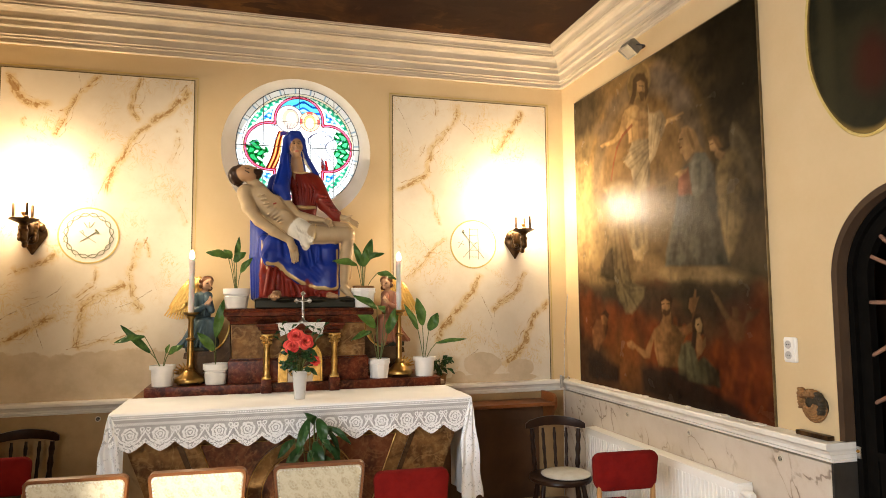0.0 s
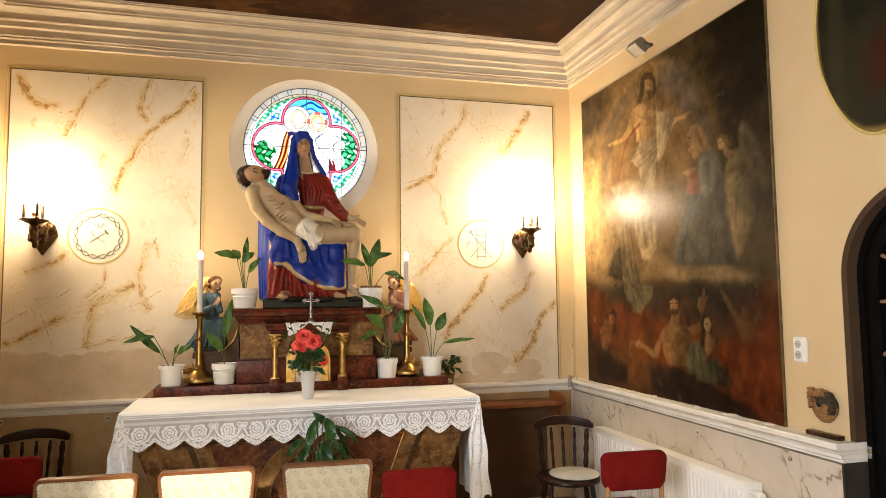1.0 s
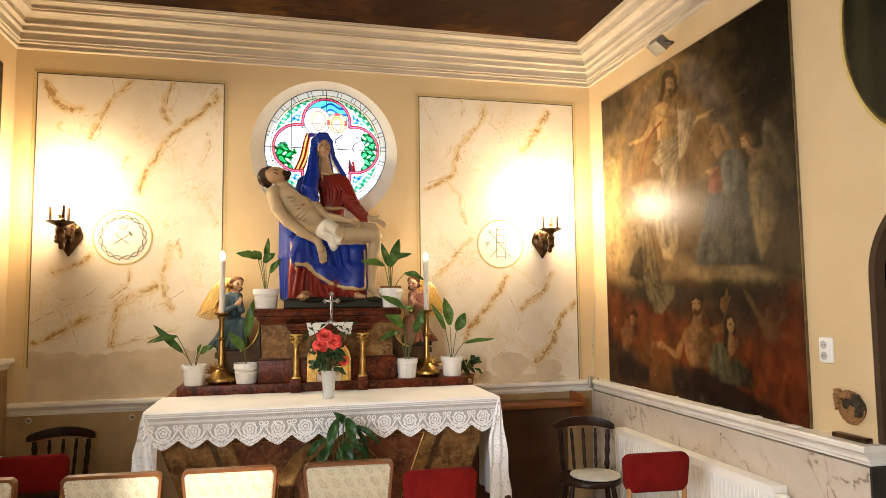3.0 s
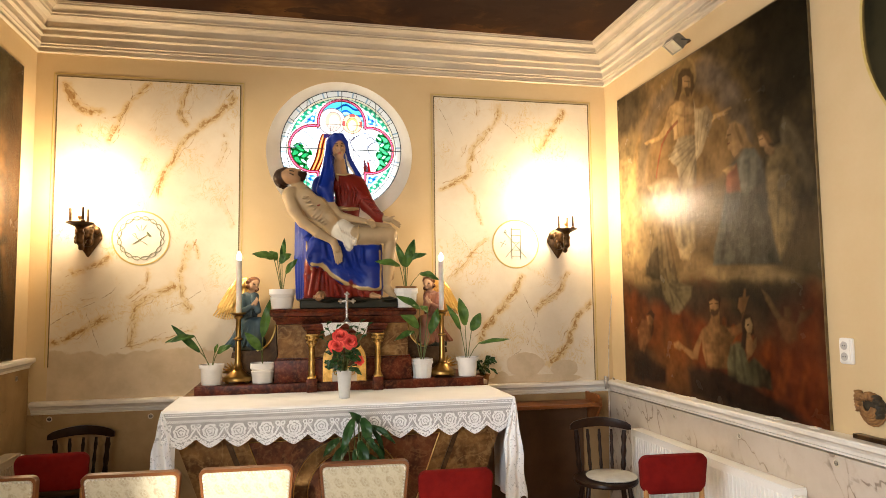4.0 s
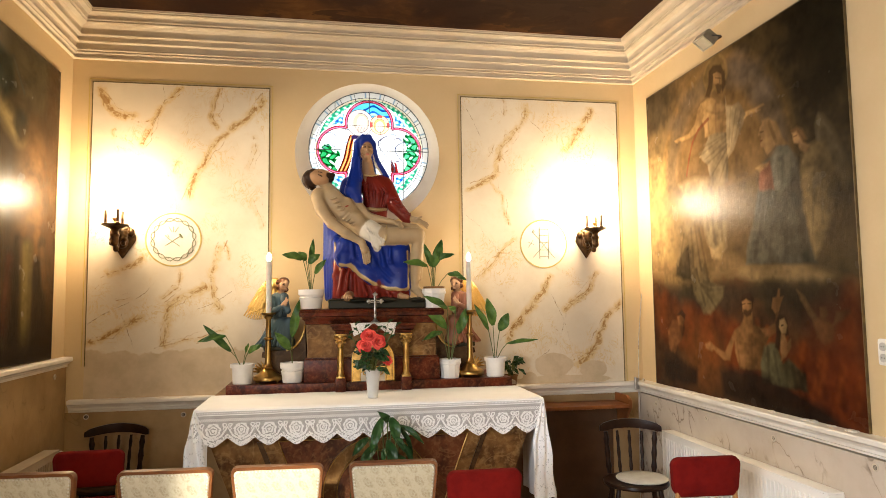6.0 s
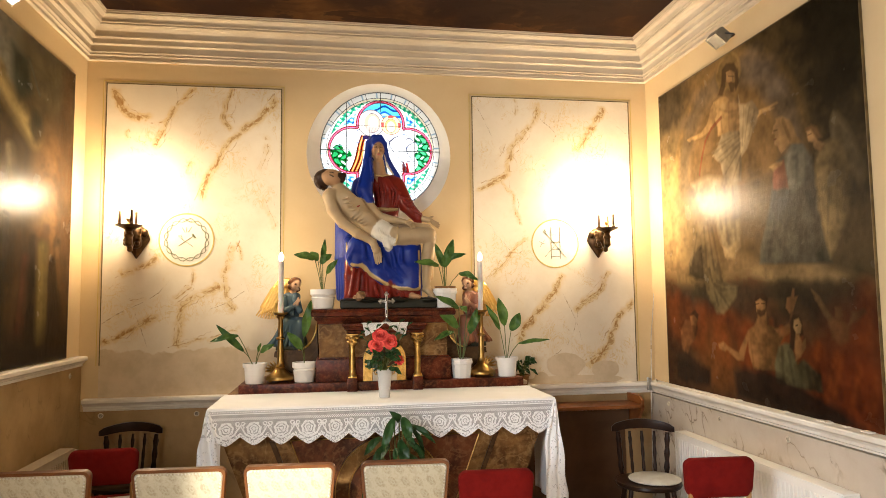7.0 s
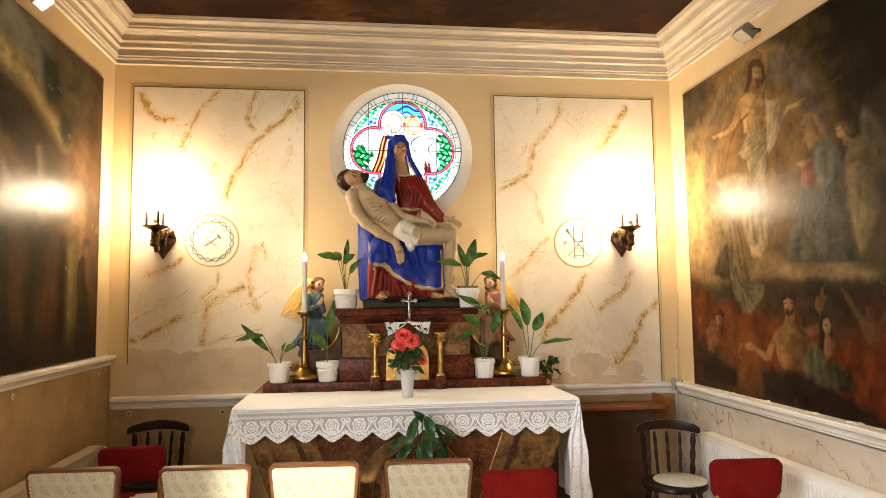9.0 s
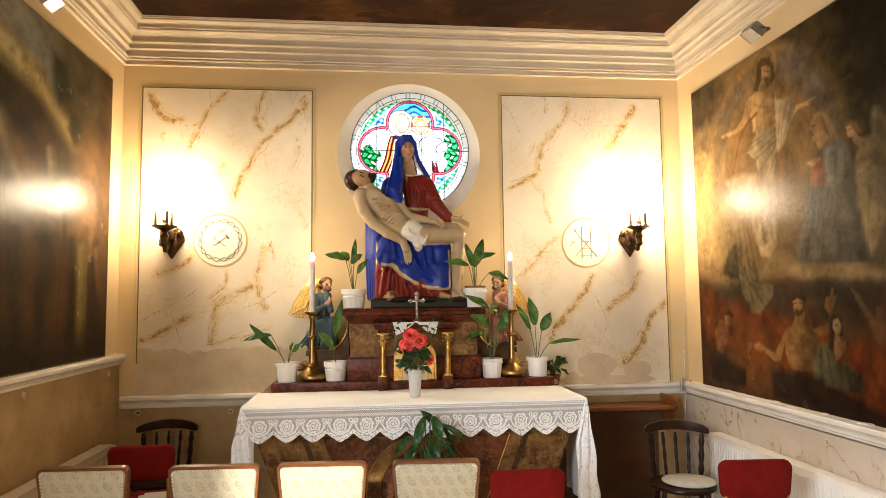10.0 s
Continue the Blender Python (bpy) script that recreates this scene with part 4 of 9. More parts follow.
def stained_window():
    ob = tagged(new("window_1"), "round stained-glass window with a quatrefoil, lit by daylight", "window", "", "structure")
    ob.matrix_world = pose(GX, GY, GZ)
    def sheet(rings, segs, a0, a1):
        bm = bmesh.new()
        vs = [[bm.verts.new((r * math.cos(a), 0, r * math.sin(a))) for a in (a0 + (a1 - a0) * k / segs for k in range(segs + 1))] for r in rings]
        for p, q in zip(vs, vs[1:]):
            for k in range(segs):
                bm.faces.new((p[k], p[k + 1], q[k + 1], q[k]))
        return bm
    def pane(bm):
        p = part("pane", bm, STAINED, ob, smooth=False)
        co = np.array([v.co[:] for v in p.data.vertices]) / GR
        painted(p, glass_colour(co[:, 0], co[:, 2]))
        p.visible_shadow = False
    n = 24
    for k in range(n):
        a0, a1 = 2 * math.pi * k / n, 2 * math.pi * (k + 1) / n
        pane(sheet(np.linspace(0.925, 1.0, 4) * GR, 12, a0, a1))
        pane(sheet(np.linspace(0.74, 0.925, 18) * GR, 22, a0, a1))
    # inner field, cut by the saddle bars
    cuts_x, cuts_z = (-0.76, -0.57, -0.19, 0.19, 0.57, 0.76), (-0.76, -0.42, 0.0, 0.42, 0.76)
    step = 0.0055
    for x0, x1 in zip(cuts_x, cuts_x[1:]):
        for z0, z1 in zip(cuts_z, cuts_z[1:]):
            bm, nx, nz = bmesh.new(), int((x1 - x0) / step) + 1, int((z1 - z0) / step) + 1
            vs = {}
            for i in range(nx + 1):
                for j in range(nz + 1):
                    vs[i, j] = bm.verts.new(((x0 + (x1 - x0) * i / nx) * GR, 0, (z0 + (z1 - z0) * j / nz) * GR))
            for i in range(nx):
                for j in range(nz):
                    q = (vs[i, j], vs[i + 1, j], vs[i + 1, j + 1], vs[i, j + 1])
                    if max(v.co.length for v in q) <= 0.757 * GR:
                        bm.faces.new(q)
            bmesh.ops.delete(bm, geom=[v for v in bm.verts if not v.link_faces], context="VERTS")
            if len(bm.faces):
                pane(bm)
            else:
                bm.free()
    def lead(pts, r, closed=False):
        part("lead_came", T([(x * GR, -0.004, z * GR) for x, z in pts], r, 6, closed), BLACKLEAD, ob)
    for r, w in ((0.995, 0.0035), (0.90, 0.0024), (0.862, 0.0014)):
        lead(arc(0, 0, r, 0, 360, 90)[:-1], w, True)
    for k in range(n):
        a = 2 * math.pi * k / n
        lead([(r * math.cos(a), r * math.sin(a)) for r in (0.862, 1.0)], 0.0022)
    for cx, cz, m in ((0.47, 0, 0), (0, 0.45, 90), (-0.47, 0, 180), (0, -0.45, 270)):
        for r in (0.41, 0.365):
            lead(arc(cx, cz, r, m - 108, m + 108, 40), 0.0018)
    for q in (-0.57, 0.57):
        h = math.sqrt(1 - q * q)
        lead([(q, -h), (q, h)], 0.0028)
    lead([(-1, 0), (1, 0)], 0.0032)
    lead([(0, 0.66), (0, 1)], 0.003)
    lead([(-0.19, -0.75), (-0.19, 0.36)], 0.0022)
    lead([(0.19, -0.75), (0.19, 0.34)], 0.0022)
    lead([(-0.42, 0.42), (0.42, 0.42)], 0.0018)


stained_window()
back = structure("daylight_backdrop", B(-3, 3.6, 7.4, 7.42, 0.5, 6.5), OUTDOORS, "bright overcast daylight outside the window", "backdrop")


# ---- oil paintings on the side walls ----
def canvas(name, label, mid, width, height, turn, picture, nu=280, nv=300):
    """A stretched canvas whose picture is laid on it as soft areas of colour."""
    ob = thing(name, label, "painting", mid, turn)
    bm = bmesh.new()
    vs = [[bm.verts.new((width * (i / nu - 0.5), -0.012, height * (j / nv - 0.5))) for i in range(nu + 1)] for j in range(nv + 1)]
    for j in range(nv):
        for i in range(nu):
            bm.faces.new((vs[j][i], vs[j][i + 1], vs[j + 1][i + 1], vs[j + 1][i]))
    face = part("canvas", bm, OIL, ob)
    co = np.array([v.co[:] for v in face.data.vertices])
    u, v = co[:, 0] / width + 0.5, co[:, 2] / height + 0.5
    painted(face, np.clip(picture(u, v), 0.002, 1))
    h, w = height / 2, width / 2
    for x0, x1, z0, z1 in ((-w - 0.006, w + 0.006, h, h + 0.006), (-w - 0.006, w + 0.006, -h - 0.006, -h), (-w - 0.006, -w, -h, h), (w, w + 0.006, -h, h)):
        part("edge_strip", B(x0, x1, -0.0135, 0.0, z0, z1), OLDGILT, ob)
    part("stretcher", B(-w, w, -0.010, -0.001, -h, h), DARKWOOD, ob)
    return ob


class Picture:
    """Soft areas of oil colour."""
    def __init__(self, u, v, ground):
        self.u, self.v = u, v
        self.c = np.zeros(u.shape + (3,)) + np.array(ground)
        rng = np.random.default_rng(5)
        self.n, self.fine = np.zeros(u.shape), np.zeros(u.shape)
        for cells, weight in ((4, 0.5), (9, 0.45), (19, 0.35), (40, 0.28), (85, 0.2)):
            g = rng.uniform(-1, 1, (cells + 2, cells + 2))
            x, y = np.clip(u, 0, 0.9999) * cells, np.clip(v, 0, 0.9999) * cells
            i, j = x.astype(int), y.astype(int)
            a, b = x - i, y - j
            a, b = a * a * (3 - 2 * a), b * b * (3 - 2 * b)
            w = (g[i, j] * (1 - a) + g[i + 1, j] * a) * (1 - b) + (g[i, j + 1] * (1 - a) + g[i + 1, j + 1] * a) * b
            self.n += w * weight
            if cells > 15:
                self.fine += w * weight
    def lay(self, mask, col, k=1.0):
        m = np.clip(mask, 0, 1)[:, None] * k
        self.c = self.c * (1 - m) + np.array(col) * m
    def spot(self, x, y, rx, ry, col, k=1.0, soft=0.35, turn=0.0, rough=0.22):
        a = radians(turn)
        du, dv = self.u - x, self.v - y
        p, q = (du * math.cos(a) + dv * math.sin(a)) / rx, (-du * math.sin(a) + dv * math.cos(a)) / ry
        d = np.sqrt(p * p + q * q) + self.n * rough
        self.lay((1.0 - d) / soft + 0.5, col, k)
    def limb(self, x0, y0, x1, y1, r, col, k=1.0, soft=0.30, round_=True):
        """A stroke with its own light and dark side, as a painter models a form."""
        d = np.array([x1 - x0, y1 - y0])
        def far(ox, oy, w):
            t = np.clip(((self.u - x0 - ox) * d[0] + (self.v - y0 - oy) * d[1]) / max(d @ d, 1e-9), 0, 1)
            return np.hypot(self.u - x0 - ox - t * d[0], self.v - y0 - oy - t * d[1]) / w + self.fine * 0.35
        c = np.array(col)
        self.lay((1.0 - far(r * 0.16, -r * 0.12, r * 1.12)) / soft + 0.5, c * 0.55, k * 0.55)
        self.lay((1.0 - far(0, 0, r * 0.94)) / (soft * 1.15) + 0.45, c * 0.88, k * 0.85)
        if round_:
            self.lay((1.0 - far(-r * 0.28, r * 0.16, r * 0.55)) / 0.8 + 0.3, c * 1.30, k * 0.7)
    def folds(self, x0, y0, x1, y1, n, spread, r, light, dark):
        """Thin strokes side by side, light and dark by turns, like the folds of a robe."""
        for q in range(n):
            t = q / max(1, n - 1) - 0.5
            w = math.sin(q * 2.3) * 0.012
            ax, ay = x0 + t * spread * 0.6 + w, y0 + 0.01 * math.sin(q * 1.7)
            bx, by = x1 + t * spread * 1.2 - w, y1 + 0.014 * math.sin(q * 2.9)
            self.limb(ax, ay, bx, by, r, light if q % 2 else dark, 0.62, 0.6, False)
    def shape(self, pts, col, k=1.0, soft=0.012, light=0.35):
        """A closed soft-edged area, lighter towards its upper left."""
        x, y = self.u + self.fine * 0.006, self.v + self.n * 0.004
        best, inside = np.full(x.shape, 9.0), np.zeros(x.shape, bool)
        for (a, b), (c, d) in zip(pts, pts[1:] + pts[:1]):
            t = np.clip(((x - a) * (c - a) + (y - b) * (d - b)) / max((c - a) ** 2 + (d - b) ** 2, 1e-9), 0, 1)
            best = np.minimum(best, np.hypot(x - a - t * (c - a), y - b - t * (d - b)))
            if b != d:
                inside ^= ((b > y) != (d > y)) & (x < (c - a) * (y - b) / (d - b) + a)
        m = np.clip(np.where(inside, best, -best) / soft + 0.5, 0, 1)[:, None] * k
        cx, cy = sum(p[0] for p in pts) / len(pts), sum(p[1] for p in pts) / len(pts)
        size = max(max(p[0] for p in pts) - min(p[0] for p in pts), 0.02)
        tone = np.clip(1 + light * ((cx - x) / size * 1.4 + self.n * 0.5), 0.35, 1.7)[:, None]
        self.c = self.c * (1 - m) + np.array(col) * tone * m
    def ramp(self, t, a, b, col, k=1.0):
        self.lay((t + self.n * 0.05 - a) / (b - a), col, k)


def aged(p):
    """Age deepens the darks, and the pigment is uneven."""
    c = p.c * (np.maximum(p.c.mean(1), 0.002)[:, None] / 0.14) ** 0.22
    return c * 0.80 * (1 + 0.22 * p.n[:, None] + 0.5 * p.fine[:, None])


def vision(u, v):
    p = Picture(u, v, (0.105, 0.062, 0.022))
    p.spot(0.40, 0.72, 0.46, 0.40, (0.185, 0.108, 0.036), 0.8, 1.1)
    p.ramp(u - 0.30 * v, 0.18, 0.72, (0.040, 0.028, 0.013), 0.75)
    p.spot(1.02, 0.94, 0.42, 0.36, (0.0075, 0.0075, 0.0040), 0.95, 0.9)
    p.spot(0.06, 0.60, 0.16, 0.26, (0.27, 0.190, 0.080), 0.75, 1.1)
    p.spot(0.05, 0.95, 0.16, 0.13, (0.036, 0.030, 0.020), 0.85, 1.0)
    # two glowing arcs round the standing shape
    d = np.hypot((u - 0.455) / 0.345, (v - 0.66) / 0.325) + 0.02 * p.n
    e = np.hypot((u - 0.450) / 0.250, (v - 0.66) / 0.245) + 0.02 * p.n
    up = np.clip((v - 0.60) / 0.08, 0, 1)
    p.lay((1.0 - d) / 0.10 * up, (0.115, 0.082, 0.050), 0.60)
    p.lay((1.0 - e) / 0.08 * up, (0.185, 0.100, 0.029), 0.75)
    left = np.clip(1.15 - u, 0.25, 1.0)
    p.lay((1 - abs(d - 1.0) / 0.075) * up * left, (0.27, 0.150, 0.042), 0.50)
    p.lay((1 - abs(e - 1.0) / 0.075) * up * left, (0.26, 0.140, 0.040), 0.35)
    for x, y, a in ((0.20, 0.86, 0.05), (0.28, 0.92, 0.05), (0.62, 0.90, 0.07), (0.68, 0.83, 0.05), (0.58, 0.95, 0.05)):     # faint small clouds between the arcs
        p.spot(x, y, a, 0.030, (0.105, 0.082, 0.062), 0.45, 1.0)
    # cloud bank, smoke under it
    p.shape([(0.007, 0.425), (0.223, 0.398), (0.427, 0.431), (0.581, 0.384), (0.743, 0.373), (0.860, 0.356), (1.009, 0.315), (1.008, 0.296), (0.878, 0.309), (0.740, 0.320), (0.549, 0.339), (0.421, 0.329), (0.000, 0.308)], (0.185, 0.112, 0.042), 0.85, 0.03, 0.2)
    p.shape([(0.487, 0.349), (0.566, 0.378), (0.678, 0.364), (0.815, 0.372), (0.859, 0.350), (0.942, 0.323), (0.857, 0.325), (0.702, 0.330)], (0.225, 0.142, 0.058), 0.75, 0.02, 0.2)
    p.spot(0.06, 0.46, 0.09, 0.05, (0.30, 0.200, 0.082), 0.7, 0.8)
    p.ramp(0.36 - v - 0.085 * u + 0.012 * np.sin(u * 17), -0.012, 0.035, (0.078, 0.030, 0.012), 0.97)
    p.spot(0.30, 0.29, 0.22, 0.045, (0.040, 0.030, 0.020), 0.75, 0.9)
    p.spot(0.72, 0.305, 0.34, 0.026, (0.036, 0.022, 0.012), 0.75, 0.8)
    p.spot(0.88, 0.26, 0.20, 0.05, (0.036, 0.024, 0.014), 0.75, 0.9)
    # fire in soft tongues
    for q in range(44):
        x, y = (q * 0.381) % 1.0, 0.015 + 0.19 * ((q * 0.617) % 1.0)
        p.limb(x, y, x + 0.04 * math.sin(q), y + 0.10, 0.028, (0.25, 0.044, 0.008) if q % 3 else (0.075, 0.020, 0.008), 0.45, 1.2, False)
    p.spot(0.93, 0.10, 0.11, 0.15, (0.19, 0.028, 0.006), 0.6, 1.1)
    p.spot(0.33, 0.10, 0.11, 0.09, (0.25, 0.075, 0.016), 0.6, 1.1)
    p.spot(0.10, 0.20, 0.10, 0.06, (0.17, 0.045, 0.012), 0.5, 1.1)
    for q in range(16):
        x, y = 0.58 + 0.41 * ((q * 0.618) % 1.0), 0.03 + 0.13 * ((q * 0.377) % 1.0)
        p.limb(x, y, x + 0.03 * math.sin(q * 1.9), y + 0.05 + 0.04 * math.sin(q * 2.1) ** 2, 0.009, (0.30, 0.058, 0.010) if q % 3 else (0.085, 0.018, 0.007), 0.40, 1.3, False)
    skin, cloth, shade, hair = (0.30, 0.175, 0.066), (0.255, 0.185, 0.098), (0.115, 0.076, 0.036), (0.060, 0.030, 0.012)
    # standing shape: halo, hair, head, trunk, arms, white wrap
    p.spot(0.462, 0.950, 0.066, 0.052, (0.25, 0.155, 0.045), 0.75, 0.20)
    p.spot(0.462, 0.950, 0.056, 0.044, (0.160, 0.095, 0.032), 0.75, 0.25)
    p.shape([(0.372, 0.880), (0.422, 0.885), (0.488, 0.860), (0.520, 0.842), (0.508, 0.769), (0.504, 0.750), (0.390, 0.774), (0.389, 0.803), (0.366, 0.848)], skin, 0.95, 0.008, 0.5)
    p.shape([(0.379, 0.881), (0.391, 0.841), (0.352, 0.804), (0.299, 0.794), (0.228, 0.798), (0.211, 0.792), (0.195, 0.805), (0.224, 0.808), (0.288, 0.808), (0.331, 0.828), (0.353, 0.868)], skin, 0.92, 0.007, 0.4)
    p.shape([(0.572, 0.790), (0.614, 0.794), (0.649, 0.792), (0.688, 0.793), (0.693, 0.787), (0.660, 0.785), (0.676, 0.779), (0.637, 0.782), (0.602, 0.778)], skin, 0.9, 0.006, 0.4)
    p.shape([(0.427, 0.960), (0.455, 0.974), (0.495, 0.960), (0.513, 0.939), (0.514, 0.896), (0.499, 0.878), (0.484, 0.903), (0.483, 0.934), (0.454, 0.947), (0.444, 0.907), (0.425, 0.884), (0.401, 0.894), (0.421, 0.922)], hair, 0.95, 0.008, 0.2)
    p.shape([(0.450, 0.946), (0.471, 0.947), (0.496, 0.932), (0.498, 0.909), (0.487, 0.888), (0.464, 0.898), (0.452, 0.919)], (0.28, 0.158, 0.058), 0.95, 0.006, 0.5)
    p.shape([(0.458, 0.912), (0.478, 0.911), (0.494, 0.902), (0.486, 0.878), (0.470, 0.881)], hair, 0.85, 0.006, 0.2)
    p.limb(0.463, 0.933, 0.492, 0.923, 0.0020, hair, 0.45, 0.8, False)
    p.limb(0.483, 0.926, 0.485, 0.911, 0.0022, shade, 0.6, 0.6, False)
    p.limb(0.450, 0.888, 0.475, 0.863, 0.010, (0.17, 0.096, 0.036), 0.6, 0.7, False)
    for a in ((0.406, 0.850, 0.453, 0.829), (0.456, 0.828, 0.509, 0.820), (0.458, 0.857, 0.452, 0.768), (0.411, 0.816, 0.415, 0.780), (0.494, 0.803, 0.485, 0.764)):
        p.limb(*a, 0.0036, (0.19, 0.105, 0.040), 0.30, 1.2, False)
    p.spot(*(0.427, 0.853), 0.014, 0.012, (0.37, 0.235, 0.100), 0.6, 0.9)
    p.spot(*(0.490, 0.839), 0.011, 0.011, (0.34, 0.210, 0.088), 0.6, 0.9)
    p.shape([(0.508, 0.862), (0.516, 0.836), (0.544, 0.828), (0.575, 0.829), (0.586, 0.819), (0.608, 0.789), (0.595, 0.763), (0.569, 0.739), (0.542, 0.702), (0.509, 0.684), (0.503, 0.737), (0.510, 0.795)], cloth, 0.9, 0.008, 0.6)
    p.shape([(0.408, 0.771), (0.449, 0.772), (0.505, 0.760), (0.509, 0.684), (0.505, 0.618), (0.413, 0.632), (0.399, 0.687), (0.385, 0.697), (0.354, 0.722), (0.385, 0.743)], cloth, 0.92, 0.008, 0.6)
    pale = (0.33, 0.255, 0.145)
    for a in ((0.504, 0.753, 0.362, 0.725), (0.507, 0.739, 0.382, 0.705), (0.501, 0.757, 0.392, 0.746), (0.509, 0.725, 0.403, 0.692), (0.505, 0.711, 0.421, 0.652), (0.510, 0.693, 0.460, 0.628), (0.505, 0.668, 0.492, 0.620), (0.534, 0.823, 0.518, 0.717), (0.562, 0.814, 0.531, 0.727), (0.585, 0.798, 0.554, 0.736)):
        p.limb(*a, 0.0034, shade, 0.24, 1.2, False)
        p.limb(a[0] - 0.010, a[1] + 0.002, a[2] - 0.010, a[3] + 0.004, 0.0045, pale, 0.22, 1.2, False)
    for a in ((0.411, 0.823, 0.352, 0.804), (0.352, 0.804, 0.313, 0.773), (0.313, 0.773, 0.287, 0.726), (0.287, 0.726, 0.268, 0.677)):
        p.limb(*a, 0.0050, (0.23, 0.050, 0.020), 0.70, 0.7, False)
    # robe below, bare foot on the cloud
    p.shape([(0.211, 0.654), (0.317, 0.665), (0.490, 0.629), (0.493, 0.535), (0.480, 0.436), (0.419, 0.414), (0.387, 0.443), (0.356, 0.516), (0.289, 0.523)], (0.26, 0.190, 0.096), 0.7, 0.02, 0.5)
    for a in ((0.455, 0.608, 0.462, 0.454), (0.412, 0.615, 0.415, 0.458), (0.363, 0.622, 0.387, 0.495)):
        p.limb(*a, 0.0060, shade, 0.35, 1.0, False)
    p.shape([(0.387, 0.443), (0.420, 0.432), (0.482, 0.461), (0.487, 0.435), (0.439, 0.401), (0.398, 0.407)], (0.29, 0.190, 0.082), 0.8, 0.01, 0.5)
    # kneeling shape: dull blue mantle over red, brown veil
    p.shape([(0.672, 0.639), (0.716, 0.652), (0.743, 0.671), (0.783, 0.663), (0.814, 0.625), (0.824, 0.568), (0.829, 0.496), (0.850, 0.409), (0.869, 0.366), (0.755, 0.371), (0.638, 0.375), (0.575, 0.381), (0.584, 0.428), (0.624, 0.504), (0.645, 0.565)], (0.066, 0.062, 0.042), 0.95, 0.010, 0.7)
    p.shape([(0.743, 0.671), (0.783, 0.663), (0.814, 0.625), (0.824, 0.568), (0.786, 0.567), (0.730, 0.553), (0.707, 0.602), (0.715, 0.646)], (0.098, 0.098, 0.074), 0.75, 0.016, 0.7)
    p.shape([(0.666, 0.630), (0.704, 0.639), (0.713, 0.607), (0.720, 0.562), (0.656, 0.568), (0.653, 0.595)], (0.205, 0.066, 0.034), 0.8, 0.010, 0.5)
    for a in ((0.761, 0.638, 0.751, 0.565), (0.790, 0.632, 0.792, 0.515), (0.725, 0.553, 0.682, 0.391), (0.760, 0.548, 0.754, 0.384), (0.807, 0.527, 0.825, 0.380), (0.664, 0.515, 0.617, 0.395)):
        p.limb(*a, 0.007, (0.036, 0.035, 0.025), 0.34, 1.2, False)
        p.limb(a[0] - 0.020, a[1], a[2] - 0.022, a[3], 0.007, (0.100, 0.094, 0.066), 0.24, 1.2, False)
    p.shape([(0.679, 0.750), (0.707, 0.751), (0.737, 0.736), (0.756, 0.706), (0.764, 0.685), (0.788, 0.665), (0.733, 0.673), (0.695, 0.659), (0.687, 0.695)], (0.175, 0.102, 0.038), 0.95, 0.008, 0.6)
    p.shape([(0.667, 0.734), (0.682, 0.743), (0.694, 0.728), (0.697, 0.693), (0.717, 0.667), (0.695, 0.656), (0.680, 0.678), (0.667, 0.690), (0.671, 0.708), (0.661, 0.716)], (0.255, 0.150, 0.060), 0.95, 0.006, 0.4)
    p.limb(0.669, 0.722, 0.683, 0.721, 0.0020, hair, 0.45, 0.8, False)
    p.limb(0.668, 0.699, 0.676, 0.699, 0.0022, (0.15, 0.050, 0.026), 0.7, 0.6, False)
    p.limb(0.709, 0.740, 0.734, 0.685, 0.006, (0.105, 0.058, 0.022), 0.5, 0.9, False)
    p.shape([(0.644, 0.634), (0.672, 0.639), (0.699, 0.634), (0.693, 0.626), (0.660, 0.619)], skin, 0.7, 0.008, 0.4)
    # winged shape behind
    p.shape([(0.828, 0.625), (0.862, 0.645), (0.893, 0.652), (0.923, 0.646), (0.941, 0.604), (0.949, 0.549), (0.937, 0.483), (0.885, 0.407), (0.861, 0.378), (0.847, 0.437), (0.829, 0.510), (0.824, 0.568)], (0.158, 0.108, 0.042), 0.80, 0.016, 0.7)
    p.shape([(0.889, 0.650), (0.889, 0.690), (0.900, 0.711), (0.914, 0.706), (0.942, 0.672), (0.967, 0.626), (0.987, 0.569), (0.993, 0.522), (0.976, 0.525), (0.950, 0.562), (0.933, 0.613), (0.915, 0.648)], (0.080, 0.060, 0.029), 0.75, 0.020, 0.3)
    p.shape([(0.887, 0.656), (0.889, 0.690), (0.900, 0.711), (0.910, 0.704), (0.904, 0.681), (0.900, 0.651)], (0.115, 0.088, 0.045), 0.65, 0.012, 0.3)
    for a in ((0.912, 0.679, 0.944, 0.590), (0.925, 0.670, 0.963, 0.567), (0.940, 0.651, 0.977, 0.544), (0.877, 0.602, 0.856, 0.437), (0.903, 0.598, 0.893, 0.461), (0.927, 0.580, 0.916, 0.486)):
        p.limb(*a, 0.0045, (0.070, 0.052, 0.025), 0.26, 1.1, False)
    p.shape([(0.795, 0.696), (0.819, 0.701), (0.842, 0.690), (0.850, 0.676), (0.858, 0.662), (0.835, 0.659), (0.818, 0.685)], (0.105, 0.054, 0.019), 0.92, 0.008, 0.3)
    p.shape([(0.799, 0.689), (0.818, 0.690), (0.831, 0.674), (0.840, 0.658), (0.866, 0.644), (0.847, 0.627), (0.829, 0.637), (0.821, 0.656), (0.807, 0.664)], (0.225, 0.128, 0.050), 0.9, 0.007, 0.5)
    p.limb(0.806, 0.679, 0.818, 0.680, 0.0020, hair, 0.45, 0.8, False)
